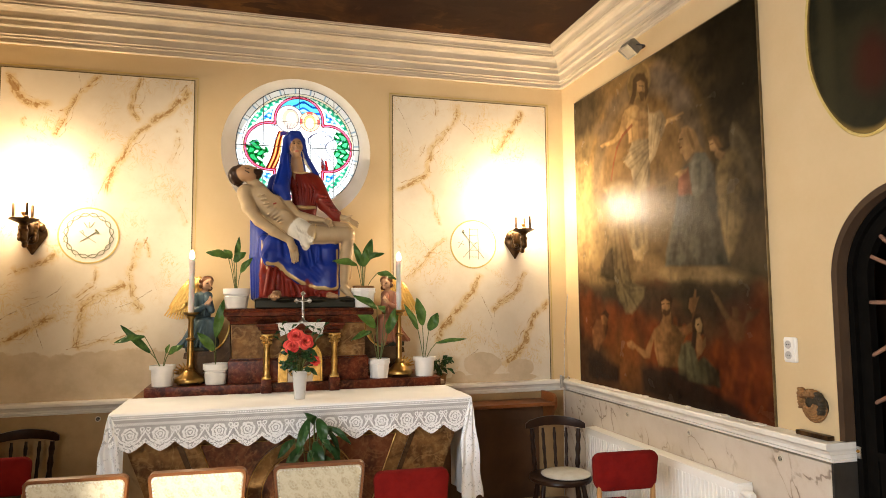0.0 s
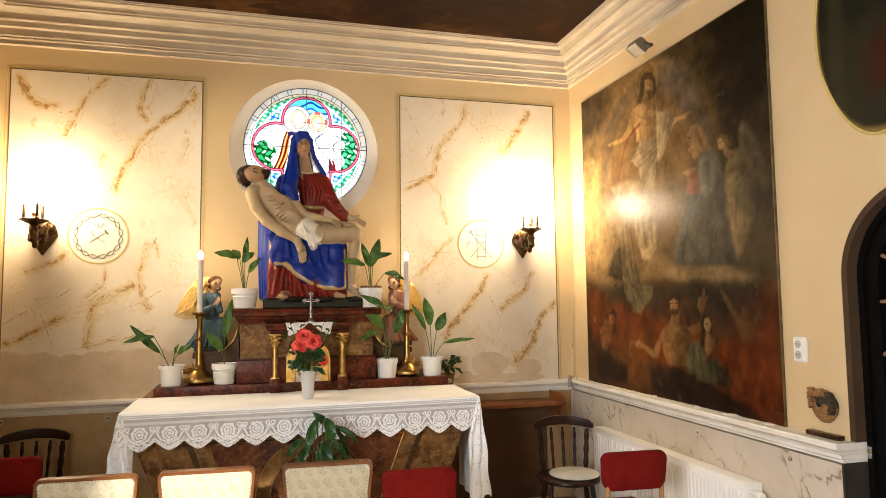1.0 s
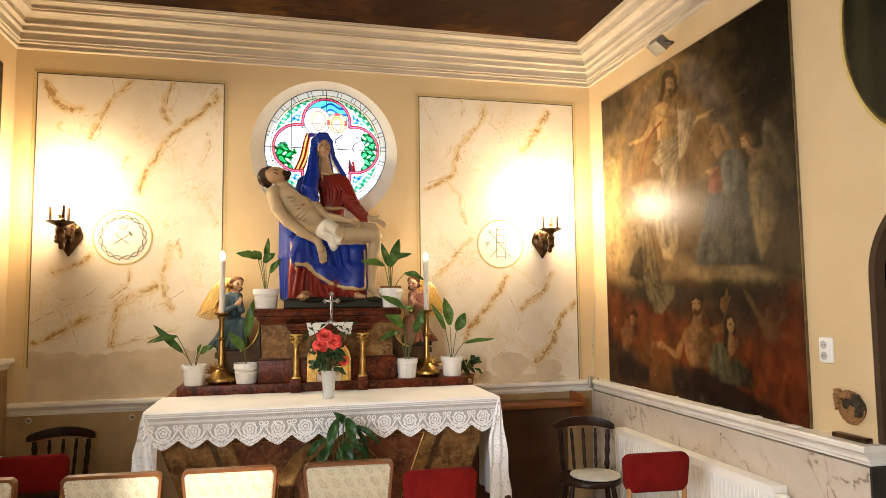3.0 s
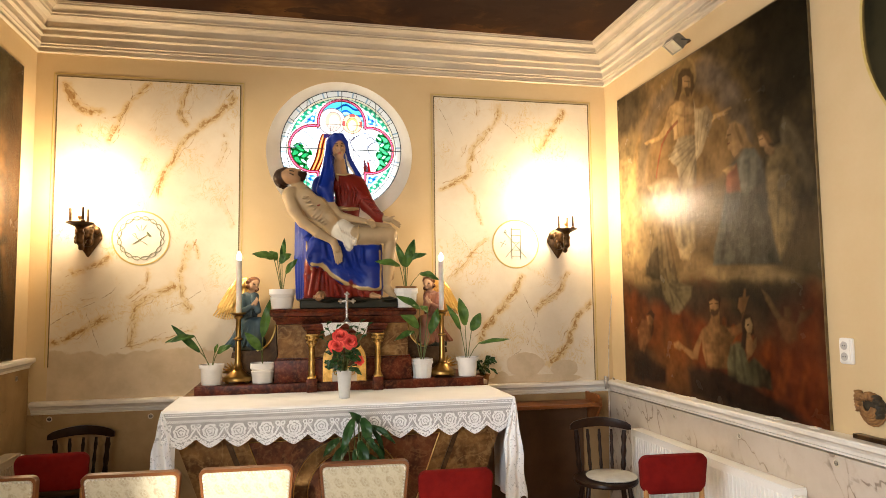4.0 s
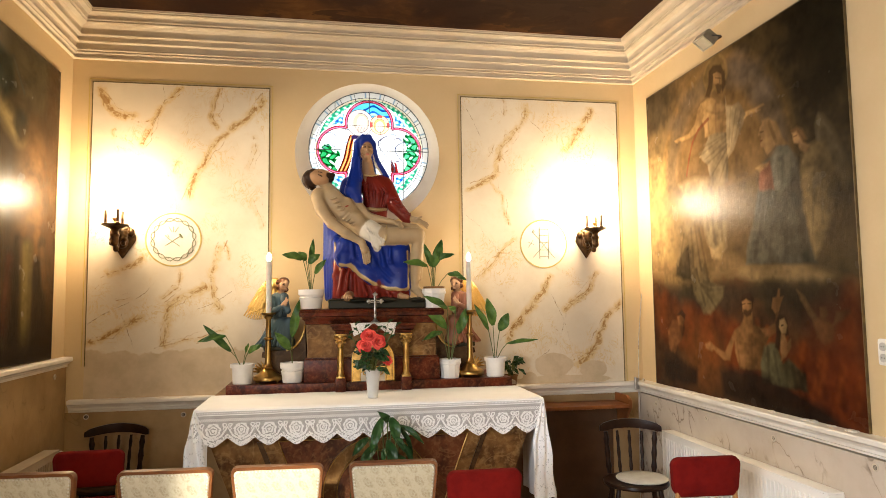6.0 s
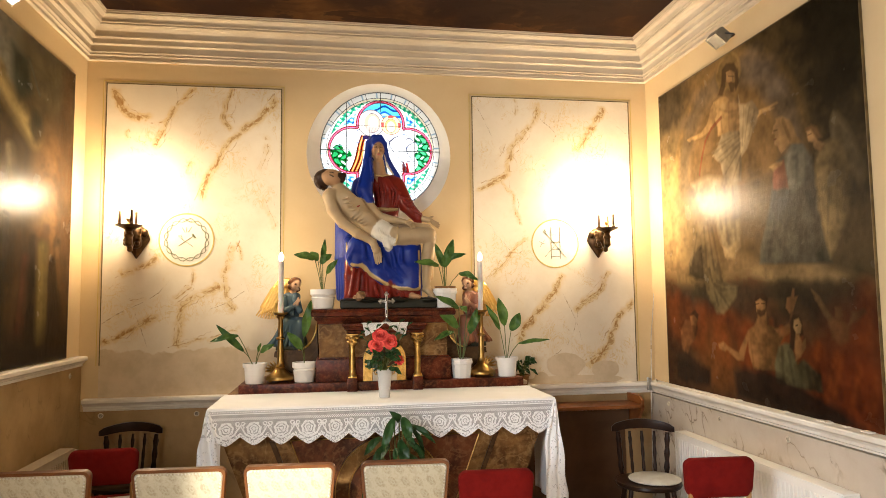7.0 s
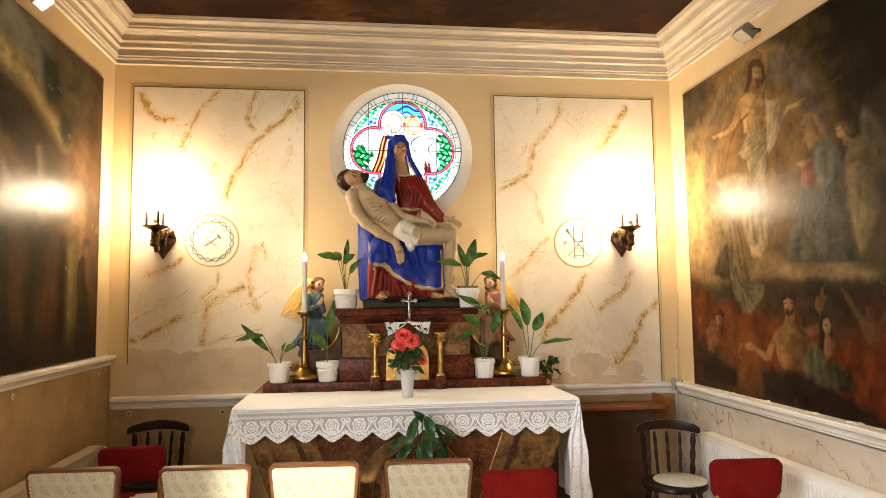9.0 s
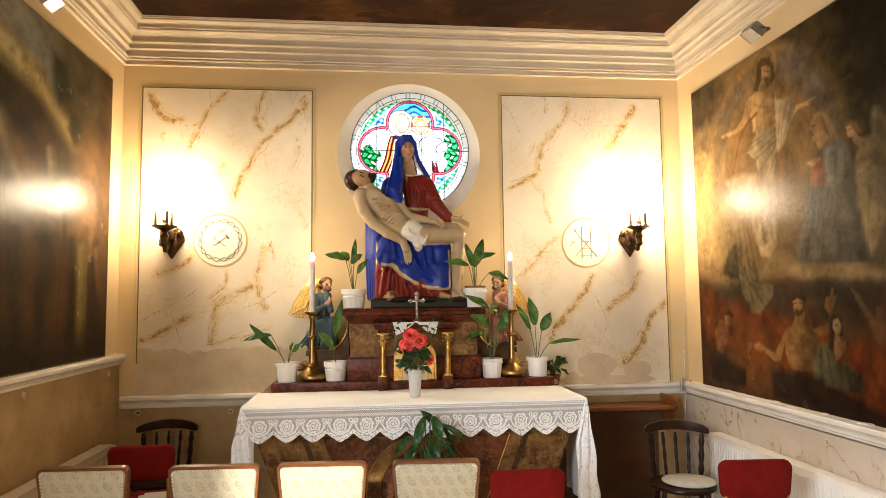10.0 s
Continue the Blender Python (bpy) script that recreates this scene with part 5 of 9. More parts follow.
    # fluttering drapery on the other side
    p.shape([(0.197, 0.428), (0.251, 0.527), (0.290, 0.532), (0.310, 0.484), (0.333, 0.393), (0.370, 0.339), (0.460, 0.323), (0.452, 0.294), (0.381, 0.243), (0.338, 0.243), (0.283, 0.305), (0.265, 0.378), (0.225, 0.361), (0.169, 0.382)], (0.165, 0.112, 0.048), 0.85, 0.012, 0.4)
    p.shape([(0.178, 0.401), (0.226, 0.439), (0.262, 0.452), (0.273, 0.378), (0.278, 0.341), (0.216, 0.347), (0.172, 0.363)], (0.050, 0.036, 0.020), 0.9, 0.014, 0.3)
    for a in ((0.289, 0.523, 0.318, 0.376), (0.315, 0.502, 0.359, 0.339), (0.265, 0.507, 0.278, 0.341), (0.288, 0.377, 0.333, 0.269), (0.330, 0.340, 0.420, 0.317), (0.315, 0.331, 0.396, 0.260), (0.350, 0.313, 0.447, 0.316), (0.217, 0.492, 0.187, 0.400)):
        p.limb(*a, 0.0075, (0.225, 0.156, 0.072), 0.38, 1.0, False)
        p.limb(a[0] + 0.016, a[1], a[2] + 0.016, a[3], 0.0050, (0.062, 0.043, 0.021), 0.30, 1.1, False)
    # shapes in the fire
    warm, dusk = (0.205, 0.090, 0.028), (0.085, 0.030, 0.010)
    p.shape([(0.535, 0.215), (0.554, 0.238), (0.549, 0.257), (0.596, 0.251), (0.594, 0.216), (0.643, 0.209), (0.669, 0.191), (0.645, 0.160), (0.620, 0.100), (0.521, 0.095), (0.505, 0.139), (0.501, 0.171), (0.490, 0.151), (0.472, 0.114), (0.440, 0.115), (0.388, 0.139), (0.374, 0.131), (0.343, 0.140), (0.340, 0.153), (0.369, 0.162), (0.396, 0.149), (0.448, 0.136), (0.476, 0.170), (0.503, 0.201)], warm, 0.94, 0.008, 0.7)
    for a in ((0.586, 0.191, 0.580, 0.105), (0.525, 0.166, 0.578, 0.162), (0.590, 0.163, 0.635, 0.172), (0.547, 0.126, 0.610, 0.127), (0.513, 0.172, 0.522, 0.108)):
        p.limb(*a, 0.0045, dusk, 0.16, 1.2, False)
    p.shape([(0.627, 0.205), (0.665, 0.212), (0.692, 0.222), (0.699, 0.252), (0.714, 0.246), (0.706, 0.205), (0.663, 0.185)], (0.19, 0.075, 0.024), 0.85, 0.008, 0.4)
    p.shape([(0.539, 0.282), (0.552, 0.302), (0.588, 0.304), (0.604, 0.288), (0.596, 0.260), (0.580, 0.279), (0.551, 0.282)], (0.040, 0.017, 0.008), 0.95, 0.006, 0.2)
    p.shape([(0.545, 0.279), (0.569, 0.289), (0.592, 0.279), (0.593, 0.257), (0.572, 0.244), (0.549, 0.253)], (0.225, 0.104, 0.035), 0.94, 0.006, 0.6)
    p.shape([(0.550, 0.260), (0.573, 0.255), (0.597, 0.263), (0.587, 0.244), (0.566, 0.238), (0.552, 0.246)], (0.055, 0.022, 0.009), 0.85, 0.006, 0.2)
    p.limb(0.547, 0.271, 0.562, 0.273, 0.0020, (0.05, 0.020, 0.009), 0.5, 0.8, False)
    p.limb(0.574, 0.273, 0.589, 0.273, 0.0020, (0.05, 0.020, 0.009), 0.5, 0.8, False)
    p.shape([(0.679, 0.258), (0.686, 0.285), (0.702, 0.288), (0.711, 0.309), (0.719, 0.308), (0.717, 0.288), (0.733, 0.291), (0.721, 0.273), (0.710, 0.252), (0.694, 0.246)], (0.235, 0.100, 0.034), 0.9, 0.006, 0.5)
    p.shape([(0.640, 0.160), (0.668, 0.173), (0.694, 0.172), (0.716, 0.123), (0.742, 0.136), (0.761, 0.126), (0.801, 0.102), (0.808, 0.061), (0.766, 0.064), (0.623, 0.067), (0.621, 0.116)], (0.088, 0.078, 0.036), 0.88, 0.010, 0.7)
    for a in ((0.656, 0.161, 0.656, 0.082), (0.682, 0.150, 0.698, 0.074), (0.755, 0.119, 0.762, 0.070), (0.778, 0.107, 0.794, 0.067)):
        p.limb(*a, 0.0055, (0.036, 0.030, 0.016), 0.34, 1.1, False)
    p.shape([(0.695, 0.225), (0.709, 0.246), (0.735, 0.247), (0.748, 0.226), (0.746, 0.197), (0.720, 0.182), (0.703, 0.154), (0.688, 0.162), (0.696, 0.195)], (0.036, 0.018, 0.009), 0.92, 0.008, 0.2)
    p.shape([(0.713, 0.231), (0.734, 0.238), (0.745, 0.221), (0.736, 0.200), (0.719, 0.196), (0.710, 0.214)], (0.235, 0.130, 0.050), 0.92, 0.006, 0.5)
    p.limb(0.718, 0.218, 0.725, 0.220, 0.0024, (0.03, 0.015, 0.008), 0.7, 0.6, False)
    p.shape([(0.716, 0.196), (0.731, 0.197), (0.740, 0.177), (0.755, 0.189), (0.754, 0.166), (0.732, 0.142), (0.712, 0.131), (0.709, 0.164)], (0.21, 0.098, 0.034), 0.9, 0.007, 0.5)
    p.shape([(0.422, 0.084), (0.471, 0.096), (0.619, 0.093), (0.775, 0.057), (0.859, 0.033), (0.939, 0.001), (0.742, -0.011), (0.433, 0.010)], (0.022, 0.012, 0.008), 0.9, 0.025, 0.2)
    p.shape([(0.097, 0.183), (0.134, 0.219), (0.192, 0.220), (0.214, 0.195), (0.196, 0.157), (0.162, 0.137), (0.144, 0.107), (0.102, 0.124)], (0.185, 0.068, 0.022), 0.85, 0.010, 0.8)
    p.shape([(0.168, 0.231), (0.201, 0.239), (0.220, 0.221), (0.203, 0.202), (0.175, 0.205)], (0.20, 0.080, 0.026), 0.9, 0.007, 0.6)
    p.shape([(0.164, 0.238), (0.202, 0.252), (0.225, 0.239), (0.220, 0.221), (0.193, 0.235)], (0.050, 0.020, 0.009), 0.85, 0.006, 0.3)
    p.shape([(0.066, 0.108), (0.128, 0.120), (0.223, 0.085), (0.284, 0.072), (0.280, 0.019), (0.061, 0.024)], (0.030, 0.015, 0.009), 0.8, 0.02, 0.4)
    # dim shapes with raised arms at the edge
    p.shape([(0.787, 0.307), (0.814, 0.290), (0.835, 0.263), (0.860, 0.240), (0.872, 0.223), (0.851, 0.226), (0.825, 0.248), (0.800, 0.279)], (0.135, 0.068, 0.026), 0.75, 0.010, 0.5)
    p.shape([(0.921, 0.255), (0.961, 0.263), (0.965, 0.255), (0.936, 0.236), (0.911, 0.228)], (0.105, 0.052, 0.022), 0.7, 0.010, 0.5)
    p.shape([(0.842, 0.234), (0.878, 0.243), (0.915, 0.225), (0.908, 0.191), (0.878, 0.181), (0.848, 0.193)], (0.125, 0.050, 0.018), 0.75, 0.012, 0.7)
    p.shape([(0.866, 0.264), (0.888, 0.266), (0.895, 0.249), (0.882, 0.238), (0.867, 0.243)], (0.120, 0.052, 0.020), 0.8, 0.008, 0.5)
    # old brown glaze over everything but the dark corner
    p.lay(0.04 + 0.14 * np.clip((v - 0.34) / 0.1, 0, 1) * np.clip((1.5 - u - 0.62 * v) / 0.4, 0, 1), (0.165, 0.096, 0.036), 1.0)
    # lower part toned down, most at the right, where lens falloff is put into the paint
    low = np.clip((0.40 - v) / 0.1, 0, 1)
    p.c *= (1.24 - 0.16 * low - 0.26 * low * np.clip((u - 0.45) / 0.55, 0, 1))[:, None]
    p.c[:, 0] *= 1.0 - 0.08 * low
    return aged(p)


def gloom(u, v):
    p = Picture(u, v, (0.060, 0.034, 0.014))
    p.ramp(v + 0.15 * u, 0.75, 1.05, (0.075, 0.065, 0.034), 0.7)
    # pale sky, slanting light and a dark tree top
    p.spot(0.42, 0.97, 0.22, 0.10, (0.24, 0.225, 0.170), 0.75, 1.0)
    p.spot(0.62, 0.87, 0.10, 0.07, (0.17, 0.165, 0.125), 0.75, 0.8)
    p.limb(0.25, 0.90, 0.58, 0.83, 0.050, (0.33, 0.265, 0.115), 0.85, 0.6)
    p.limb(0.58, 0.83, 0.78, 0.70, 0.040, (0.26, 0.190, 0.075), 0.75, 0.7)
    p.shape([(0.66, 0.94), (0.74, 0.92), (0.76, 0.83), (0.70, 0.78), (0.67, 0.84)], (0.022, 0.030, 0.020), 0.9, 0.03)
    p.spot(0.79, 0.735, 0.035, 0.050, (0.020, 0.022, 0.014), 0.85, 0.6)
    p.limb(0.74, 0.93, 0.80, 0.84, 0.006, (0.060, 0.060, 0.042), 0.7)
    # brown robe-like forms
    p.spot(0.88, 0.52, 0.10, 0.20, (0.20, 0.095, 0.030), 0.85, 0.9)
    p.spot(0.965, 0.60, 0.05, 0.60, (0.060, 0.026, 0.011), 0.75, 0.7)
    p.spot(0.45, 0.66, 0.16, 0.12, (0.034, 0.030, 0.026), 0.85, 0.9)
    p.limb(0.46, 0.66, 0.55, 0.52, 0.035, (0.185, 0.135, 0.070), 0.75, 0.7)
    p.limb(0.67, 0.63, 0.69, 0.50, 0.025, (0.175, 0.135, 0.075), 0.7, 0.7)
    p.limb(0.55, 0.60, 0.68, 0.47, 0.045, (0.15, 0.085, 0.038), 0.6, 0.9)
    for q in range(9):
        x = 0.40 + 0.065 * q
        p.limb(x, 0.40 + 0.03 * math.sin(q * 2), x + 0.02 * math.sin(q), 0.08, 0.018, (0.105, 0.055, 0.024) if q % 2 else (0.026, 0.018, 0.011), 0.6, 0.9, False)
    p.limb(0.845, 0.36, 0.850, 0.06, 0.030, (0.150, 0.110, 0.036), 0.8, 0.7)
    p.limb(0.900, 0.32, 0.900, 0.06, 0.022, (0.030, 0.016, 0.009), 0.8, 0.7)
    p.limb(0.930, 0.36, 0.955, 0.24, 0.025, (0.115, 0.060, 0.024), 0.6, 0.8)
    p.limb(0.76, 0.32, 0.74, 0.10, 0.022, (0.090, 0.032, 0.018), 0.6, 0.8)
    p.ramp(0.10 - v, -0.04, 0.06, (0.020, 0.014, 0.009), 0.85)
    return aged(p) * 1.25


canvas("oil_painting", "large dark oil painting, robed figures above flames, varnish glaring", (XR - 0.001, (4.943 + 2.853) / 2, (3.25 + 0.965) / 2), 2.09, 2.285, -90, vision, 460, 500)
canvas("oil_painting", "large darkened oil painting with brown shadows and glossy varnish", (XL + 0.001, 3.59, (3.255 + 1.268) / 2), 2.70, 1.98, 90, gloom)


def oval_picture():
    ob = thing("oval_painting", "dark pointed-oval wall painting with an ochre edge", "painting", (XR - 0.001, 2.22, 2.86), -90)
    def line(k):
        pts = []
        for i in range(64):
            a = 2 * math.pi * i / 64
            c, s = math.cos(a), math.sin(a)
            w = 0.313 * c * (1.0 if s > -0.3 else 1 - 0.16 * (-s - 0.3))
            pts.append((w * k, (0.54 * s) * k))
        return pts
    part("panel", PR(line(0.985), -0.010, -0.001), OVALPAINT, ob)
    part("painted_rim", T([(x, -0.008, z) for x, z in line(1.0)], 0.008, 6, True), OCHRELINE, ob)


def dark_oval():
    g = Graph("dark_olive_oil_paint")
    x, y, z = g.xyz(g.coord())
    n = g.noise(4, 5, 0.6)
    c = g.mix(n.step(0.35, 0.65), (0.008, 0.008, 0.004), (0.020, 0.018, 0.008))
    band = ((x + 0.20) + (n - 0.5) * 0.06).abs()
    c = g.mix((1.0 - band.step(0.01, 0.07)) * 0.5, c, (0.040, 0.034, 0.014))
    red = ((x - 0.02) * (x - 0.02) + (z + 0.22) * (z + 0.22) * 0.45).sqrt() + (n - 0.5) * 0.15
    c = g.mix((1.0 - red.step(0.02, 0.15)) * 0.7, c, (0.045, 0.008, 0.005))
    rim = x * x * 10.2 + z * z * 3.43 + (n - 0.5) * 0.10
    c = g.mix(rim.step(0.84, 0.97) * 0.9, c, (0.22, 0.14, 0.035))
    g.bump(g.noise(60, 3), 0.15, 0.004)
    return g.done(c, 0.45, Specular_IOR_Level=0.15)


OVALPAINT = dark_oval()
oval_picture()


# ---- doorway with its iron door ----
def arched_door():
    ob = tagged(new("door_1"), "dark arched iron door with red-brown bars and a metal lock", "door", "", "structure")
    ob.matrix_world = pose(XR + 0.08, DY, 0)
    def ring(r0, r1, z0):
        o = [(-r1, z0)] + [(u, v) for u, v in arc(0, DZ, r1, 180, 0, 32)] + [(r1, z0), (r0, z0)] + [(u, v) for u, v in arc(0, DZ, r0, 0, 180, 32)] + [(-r0, z0)]
        return o
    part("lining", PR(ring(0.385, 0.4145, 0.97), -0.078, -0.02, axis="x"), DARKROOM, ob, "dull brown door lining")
    part("door_frame", PR(ring(0.355, 0.384, 0.0), -0.02, 0.05, axis="x"), DOORIRON, ob)
    part("door_leaf", PR(ring(0.295, 0.352, 0.0), 0.0, 0.04, axis="x"), DOORIRON, ob)
    part("leaf_panel", B(0.004, 0.036, -0.29, 0.29, 0.0, 0.92), DOORIRON, ob)
    def bar(y0, z0, y1, z1):
        part("bar", T([(0.01, y0, z0), (0.01, y1, z1)], 0.009, 6), RUST, ob)
    for k in range(1, 9):
        a = radians(180 * k / 9)
        bar(0.10 * math.cos(a), DZ - 0.02 + 0.10 * math.sin(a), 0.31 * math.cos(a), DZ + 0.31 * math.sin(a))
    bar(-0.30, 1.595, 0.30, 1.595)
    for z in (1.15, 1.36):
        bar(0.30, z, 0.12, z + 0.10); bar(-0.30, z, -0.12, z + 0.10)
    for y in (-0.12, 0.12):
        bar(y, 0.92, y, 1.595)
    part("cross_rail", B(-0.004, 0.04, -0.29, 0.29, 0.90, 0.94), DOORIRON, ob)
    lock = part("lock_plate", B(-0.026, -0.021, 0.357, 0.379, 0.896, 0.950, bevel=0.002), SILVER, ob)
    part("lock_knob", L([(0.007, 0), (0.008, 0.005), (0.005, 0.010)], (-0.026, 0.368, 0.930), 14, Matrix.Rotation(radians(-90), 4, "Y")), BRASS, lock)


arched_door()


# ---- windows behind the visitor ----
WX0, WX1 = XL - 0.16, XL - 0.12
for nm, b1 in (("window_2", [(WX0, WX1, WY0, WY0 + 0.07, WZ0, WZ1), (WX0, WX1, WY1 - 0.07, WY1, WZ0, WZ1), (WX0, WX1, WY0 + 0.07, WY1 - 0.07, WZ0, WZ0 + 0.07),
                            (WX0, WX1, WY0 + 0.07, WY1 - 0.07, WZ1 - 0.07, WZ1), (WX0, WX1, -0.78, -0.72, WZ0 + 0.07, WZ1 - 0.07)]),
               ("window_3", [(SX0, SX0 + 0.02, YR - 0.2, YR - 0.16, SZ0, SZ1), (SX1 - 0.02, SX1, YR - 0.2, YR - 0.16, SZ0, SZ1)])):
    wob = tagged(new(nm), "plain window with a wooden frame", "window", "", "structure")
    for b in b1:
        part("window_frame", B(*b), MIDWOOD, wob)


# ---- flood lamps over the paintings ----
GREYMETAL = plain("dull_grey_metal", (0.23, 0.20, 0.15), (0.16, 0.14, 0.10), 0.5, 0.3, scale=20)
def flood_lamp(at, turn, lit, label):
    ob = thing("flood_lamp", label, "lamp", at, turn, "flood lamps")
    body = bmesh.new()
    prism(body, [(-0.055, -0.04), (0.055, -0.04), (0.06, 0.01), (0.045, 0.035), (-0.045, 0.035), (-0.06, 0.01)], -0.075, 0.075, "x")
    m = Matrix.Rotation(radians(-38), 4, "X")
    bmesh.ops.transform(body, matrix=m, verts=body.verts)
    part("housing", body, STUCCO if lit else GREYMETAL, ob)
    lens = B(-0.062, 0.062, -0.046, 0.046, -0.047, -0.041)
    bmesh.ops.transform(lens, matrix=m, verts=lens.verts)
    part("glass", lens, FLOODFACE if lit else FLOODDIM, ob, "bright frosted glass")
    rim = bmesh.new()
    for b in ((-0.075, 0.075, -0.058, -0.046, -0.052, -0.036), (-0.075, 0.075, 0.046, 0.058, -0.052, -0.036), (-0.075, -0.062, -0.046, 0.046, -0.052, -0.036), (0.062, 0.075, -0.046, 0.046, -0.052, -0.036)):
        box(rim, *b)
    bmesh.ops.transform(rim, matrix=m, verts=rim.verts)
    part("rim", rim, STUCCO if lit else GREYMETAL, ob)
    part("bracket", T([(-0.08, 0.0, 0.0), (-0.085, 0.07, 0.0), (0.085, 0.07, 0.0), (0.08, 0.0, 0.0)], 0.006, 6), GREYDARK, ob)
    part("arm", T([(0, 0.07, 0), (0, 0.10, 0.01), (0, 0.13, 0.03)], 0.010, 8), BRONZE, ob)
    ob.scale = (0.82, 0.82, 0.82)


flood_lamp((2.44, 3.87, 3.315), -90, False, "small grey flood lamp fixed above the painting")
flood_lamp((-1.72, 3.70, 3.285), 90, True, "small lit flood lamp fixed above the painting")


# ---- radiators ----
def radiator(name, at, turn, length, z0, z1, label, paint):
    ob = thing(name, label, "radiator", at, turn, "radiators")
    part("panel", B(0, length, -0.045, -0.030, z0, z1, bevel=0.005), paint, ob)
    part("back_panel", B(0, length, 0.030, 0.042, z0, z1, bevel=0.004), paint, ob)
    n = int(length / 0.034)
    for k in range(n):
        x = 0.03 + (length - 0.06) * k / max(1, n - 1)
        part("rib", B(x - 0.008, x + 0.008, -0.052, -0.0445, z0 + 0.04, z1 - 0.035, bevel=0.0035, segs=1), paint, ob)
    part("top_grille", B(-0.004, length + 0.004, -0.047, 0.044, z1, z1 + 0.010, bevel=0.003), paint, ob)
    for x in (0.0, length):
        part("side_cover", B(x - 0.006 if x == 0 else x, x if x == 0 else x + 0.006, -0.046, 0.043, z0, z1), paint, ob)
    for x in (0.15, length - 0.15):
        part("wall_bracket", B(x - 0.015, x + 0.015, 0.043, 0.060, z0 + 0.1, z1 - 0.1), paint, ob)
    valve = part("valve", L([(0.013, 0), (0.014, 0.03), (0.021, 0.035), (0.022, 0.075), (0.017, 0.085)], (length + 0.006, -0.025, z1 - 0.035), 16, Matrix.Rotation(radians(90), 4, "Y")), PLASTIC, ob, "white thermostat valve")
    part("pipe", T([(length + 0.02, 0.0, z1 - 0.06), (length + 0.02, 0.03, z1 - 0.10), (length + 0.02, 0.03, 0.0)], 0.008, 8), paint, ob)
    return ob


radiator("radiator", (2.466, 4.62, 0), -90, 1.64, 0.10, 0.655, "white ribbed panel radiator under the dado rail", RADIATOR)
radiator("radiator", (XL + 0.125, 2.60, 0), 90, 2.10, 0.12, 0.70, "white panel radiator beside the tan dado, shade put into its paint", SHADEDENAMEL)


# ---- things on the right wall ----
# greyer plastic: the shade inside the outlet recesses is put into the colour
SHADEPLASTIC = plain("shaded_white_plastic", (0.52, 0.49, 0.44), (0.44, 0.41, 0.36), 0.5)

def socket():
    ob = thing("wall_socket", "white double power socket on the plaster wall", "socket", (XR, 2.727, 1.363), -90)
    part("plate", B(-0.038, 0.038, -0.018, 0, -0.062, 0.062, bevel=0.008), PLASTIC, ob)
    part("cover", B(-0.030, 0.030, -0.026, -0.018, -0.054, 0.054, bevel=0.004), PLASTIC, ob)
    rx = Matrix.Rotation(radians(90), 4, "X")
    for z in (-0.026, 0.026):
        cup = part("outlet", L([(0.020, 0.0), (0.020, 0.002), (0.017, 0.0025), (0.016, 0.0005)], (0, -0.0262, z), 24, rx), SHADEPLASTIC, ob)
        for x in (-0.007, 0.007):
            part("pin_hole", L([(0.0028, 0), (0.0028, 0.001)], (x, -0.0275, z), 8, rx), GREYDARK, cup)


socket()
wedge = thing("wooden_wedge", "small dark painted wooden stick on the rail", "stick", (XR - 0.028, 2.59, 0.966), -90)
part("stick", B(-0.095, 0.095, -0.02, 0.02, 0, 0.022, bevel=0.005), BRONZE, wedge)
cord = thing("sanctuary_rod", "thin metal rod leaning in the corner with a holder", "rod", (2.47, 5.09, 0))
part("rod", T([(0.0, 0.02, 0.02), (0.02, 0.02, 0.95), (0.055, 0.07, 1.30), (0.105, 0.09, 1.672)], 0.0038, 8), SILVER, cord)
part("bracket", B(-0.012, 0.012, 0.0, 0.03, 0.90, 0.99, bevel=0.004), SILVER, cord)
part("holder", T([(-0.02, -0.005, 0.90), (-0.02, -0.005, 1.0)], 0.010, 10), SILVER, cord)
part("holder", T([(0.055, -0.005, 0.90), (0.055, -0.005, 0.975), (0.045, 0.0, 0.985)], 0.008, 10), SILVER, cord)
pipe = thing("heating_pipe", "thin painted heating pipe down the room corner", "pipe", (2.545, 5.165, 0))
part("pipe", T([(0, 0, 0), (0, 0, 0.86)], 0.011, 10), RADIATOR, pipe)


# brown board, darkened in its colour for the shade below the shelf top
BACKBOARD = plain("dull_shaded_board", (0.115, 0.055, 0.024), (0.075, 0.036, 0.015), 0.7, scale=4)


def side_shelf():
    ob = thing("wall_shelf", "brown varnished wooden shelf against the dado", "shelf", (1.78, YB - 0.012, 0), 0)
    part("top", B(-0.55, 0.55, -0.27, 0, 0.785, 0.812, bevel=0.005), MIDWOOD, ob)
    part("back_board", B(-0.55, 0.55, -0.02, -0.001, 0.60, 0.785), BACKBOARD, ob)
    part("lower_panel", B(-0.52, 0.50, -0.018, -0.002, 0.02, 0.60), BACKBOARD, ob, "dull brown wooden panel")
    # apron takes the darkened brown in place of the top's shade
    part("apron", B(-0.52, 0.52, -0.06, -0.04, 0.66, 0.785), BACKBOARD, ob)
    for x in (-0.55, 0.53):
        part("side", PR([(-0.27, 0.785), (-0.27, 0.845), (-0.22, 0.875), (-0.012, 0.875), (-0.012, 0.60), (-0.10, 0.60), (-0.20, 0.70)], x, x + 0.022, axis="x"), MIDWOOD, ob)


side_shelf()


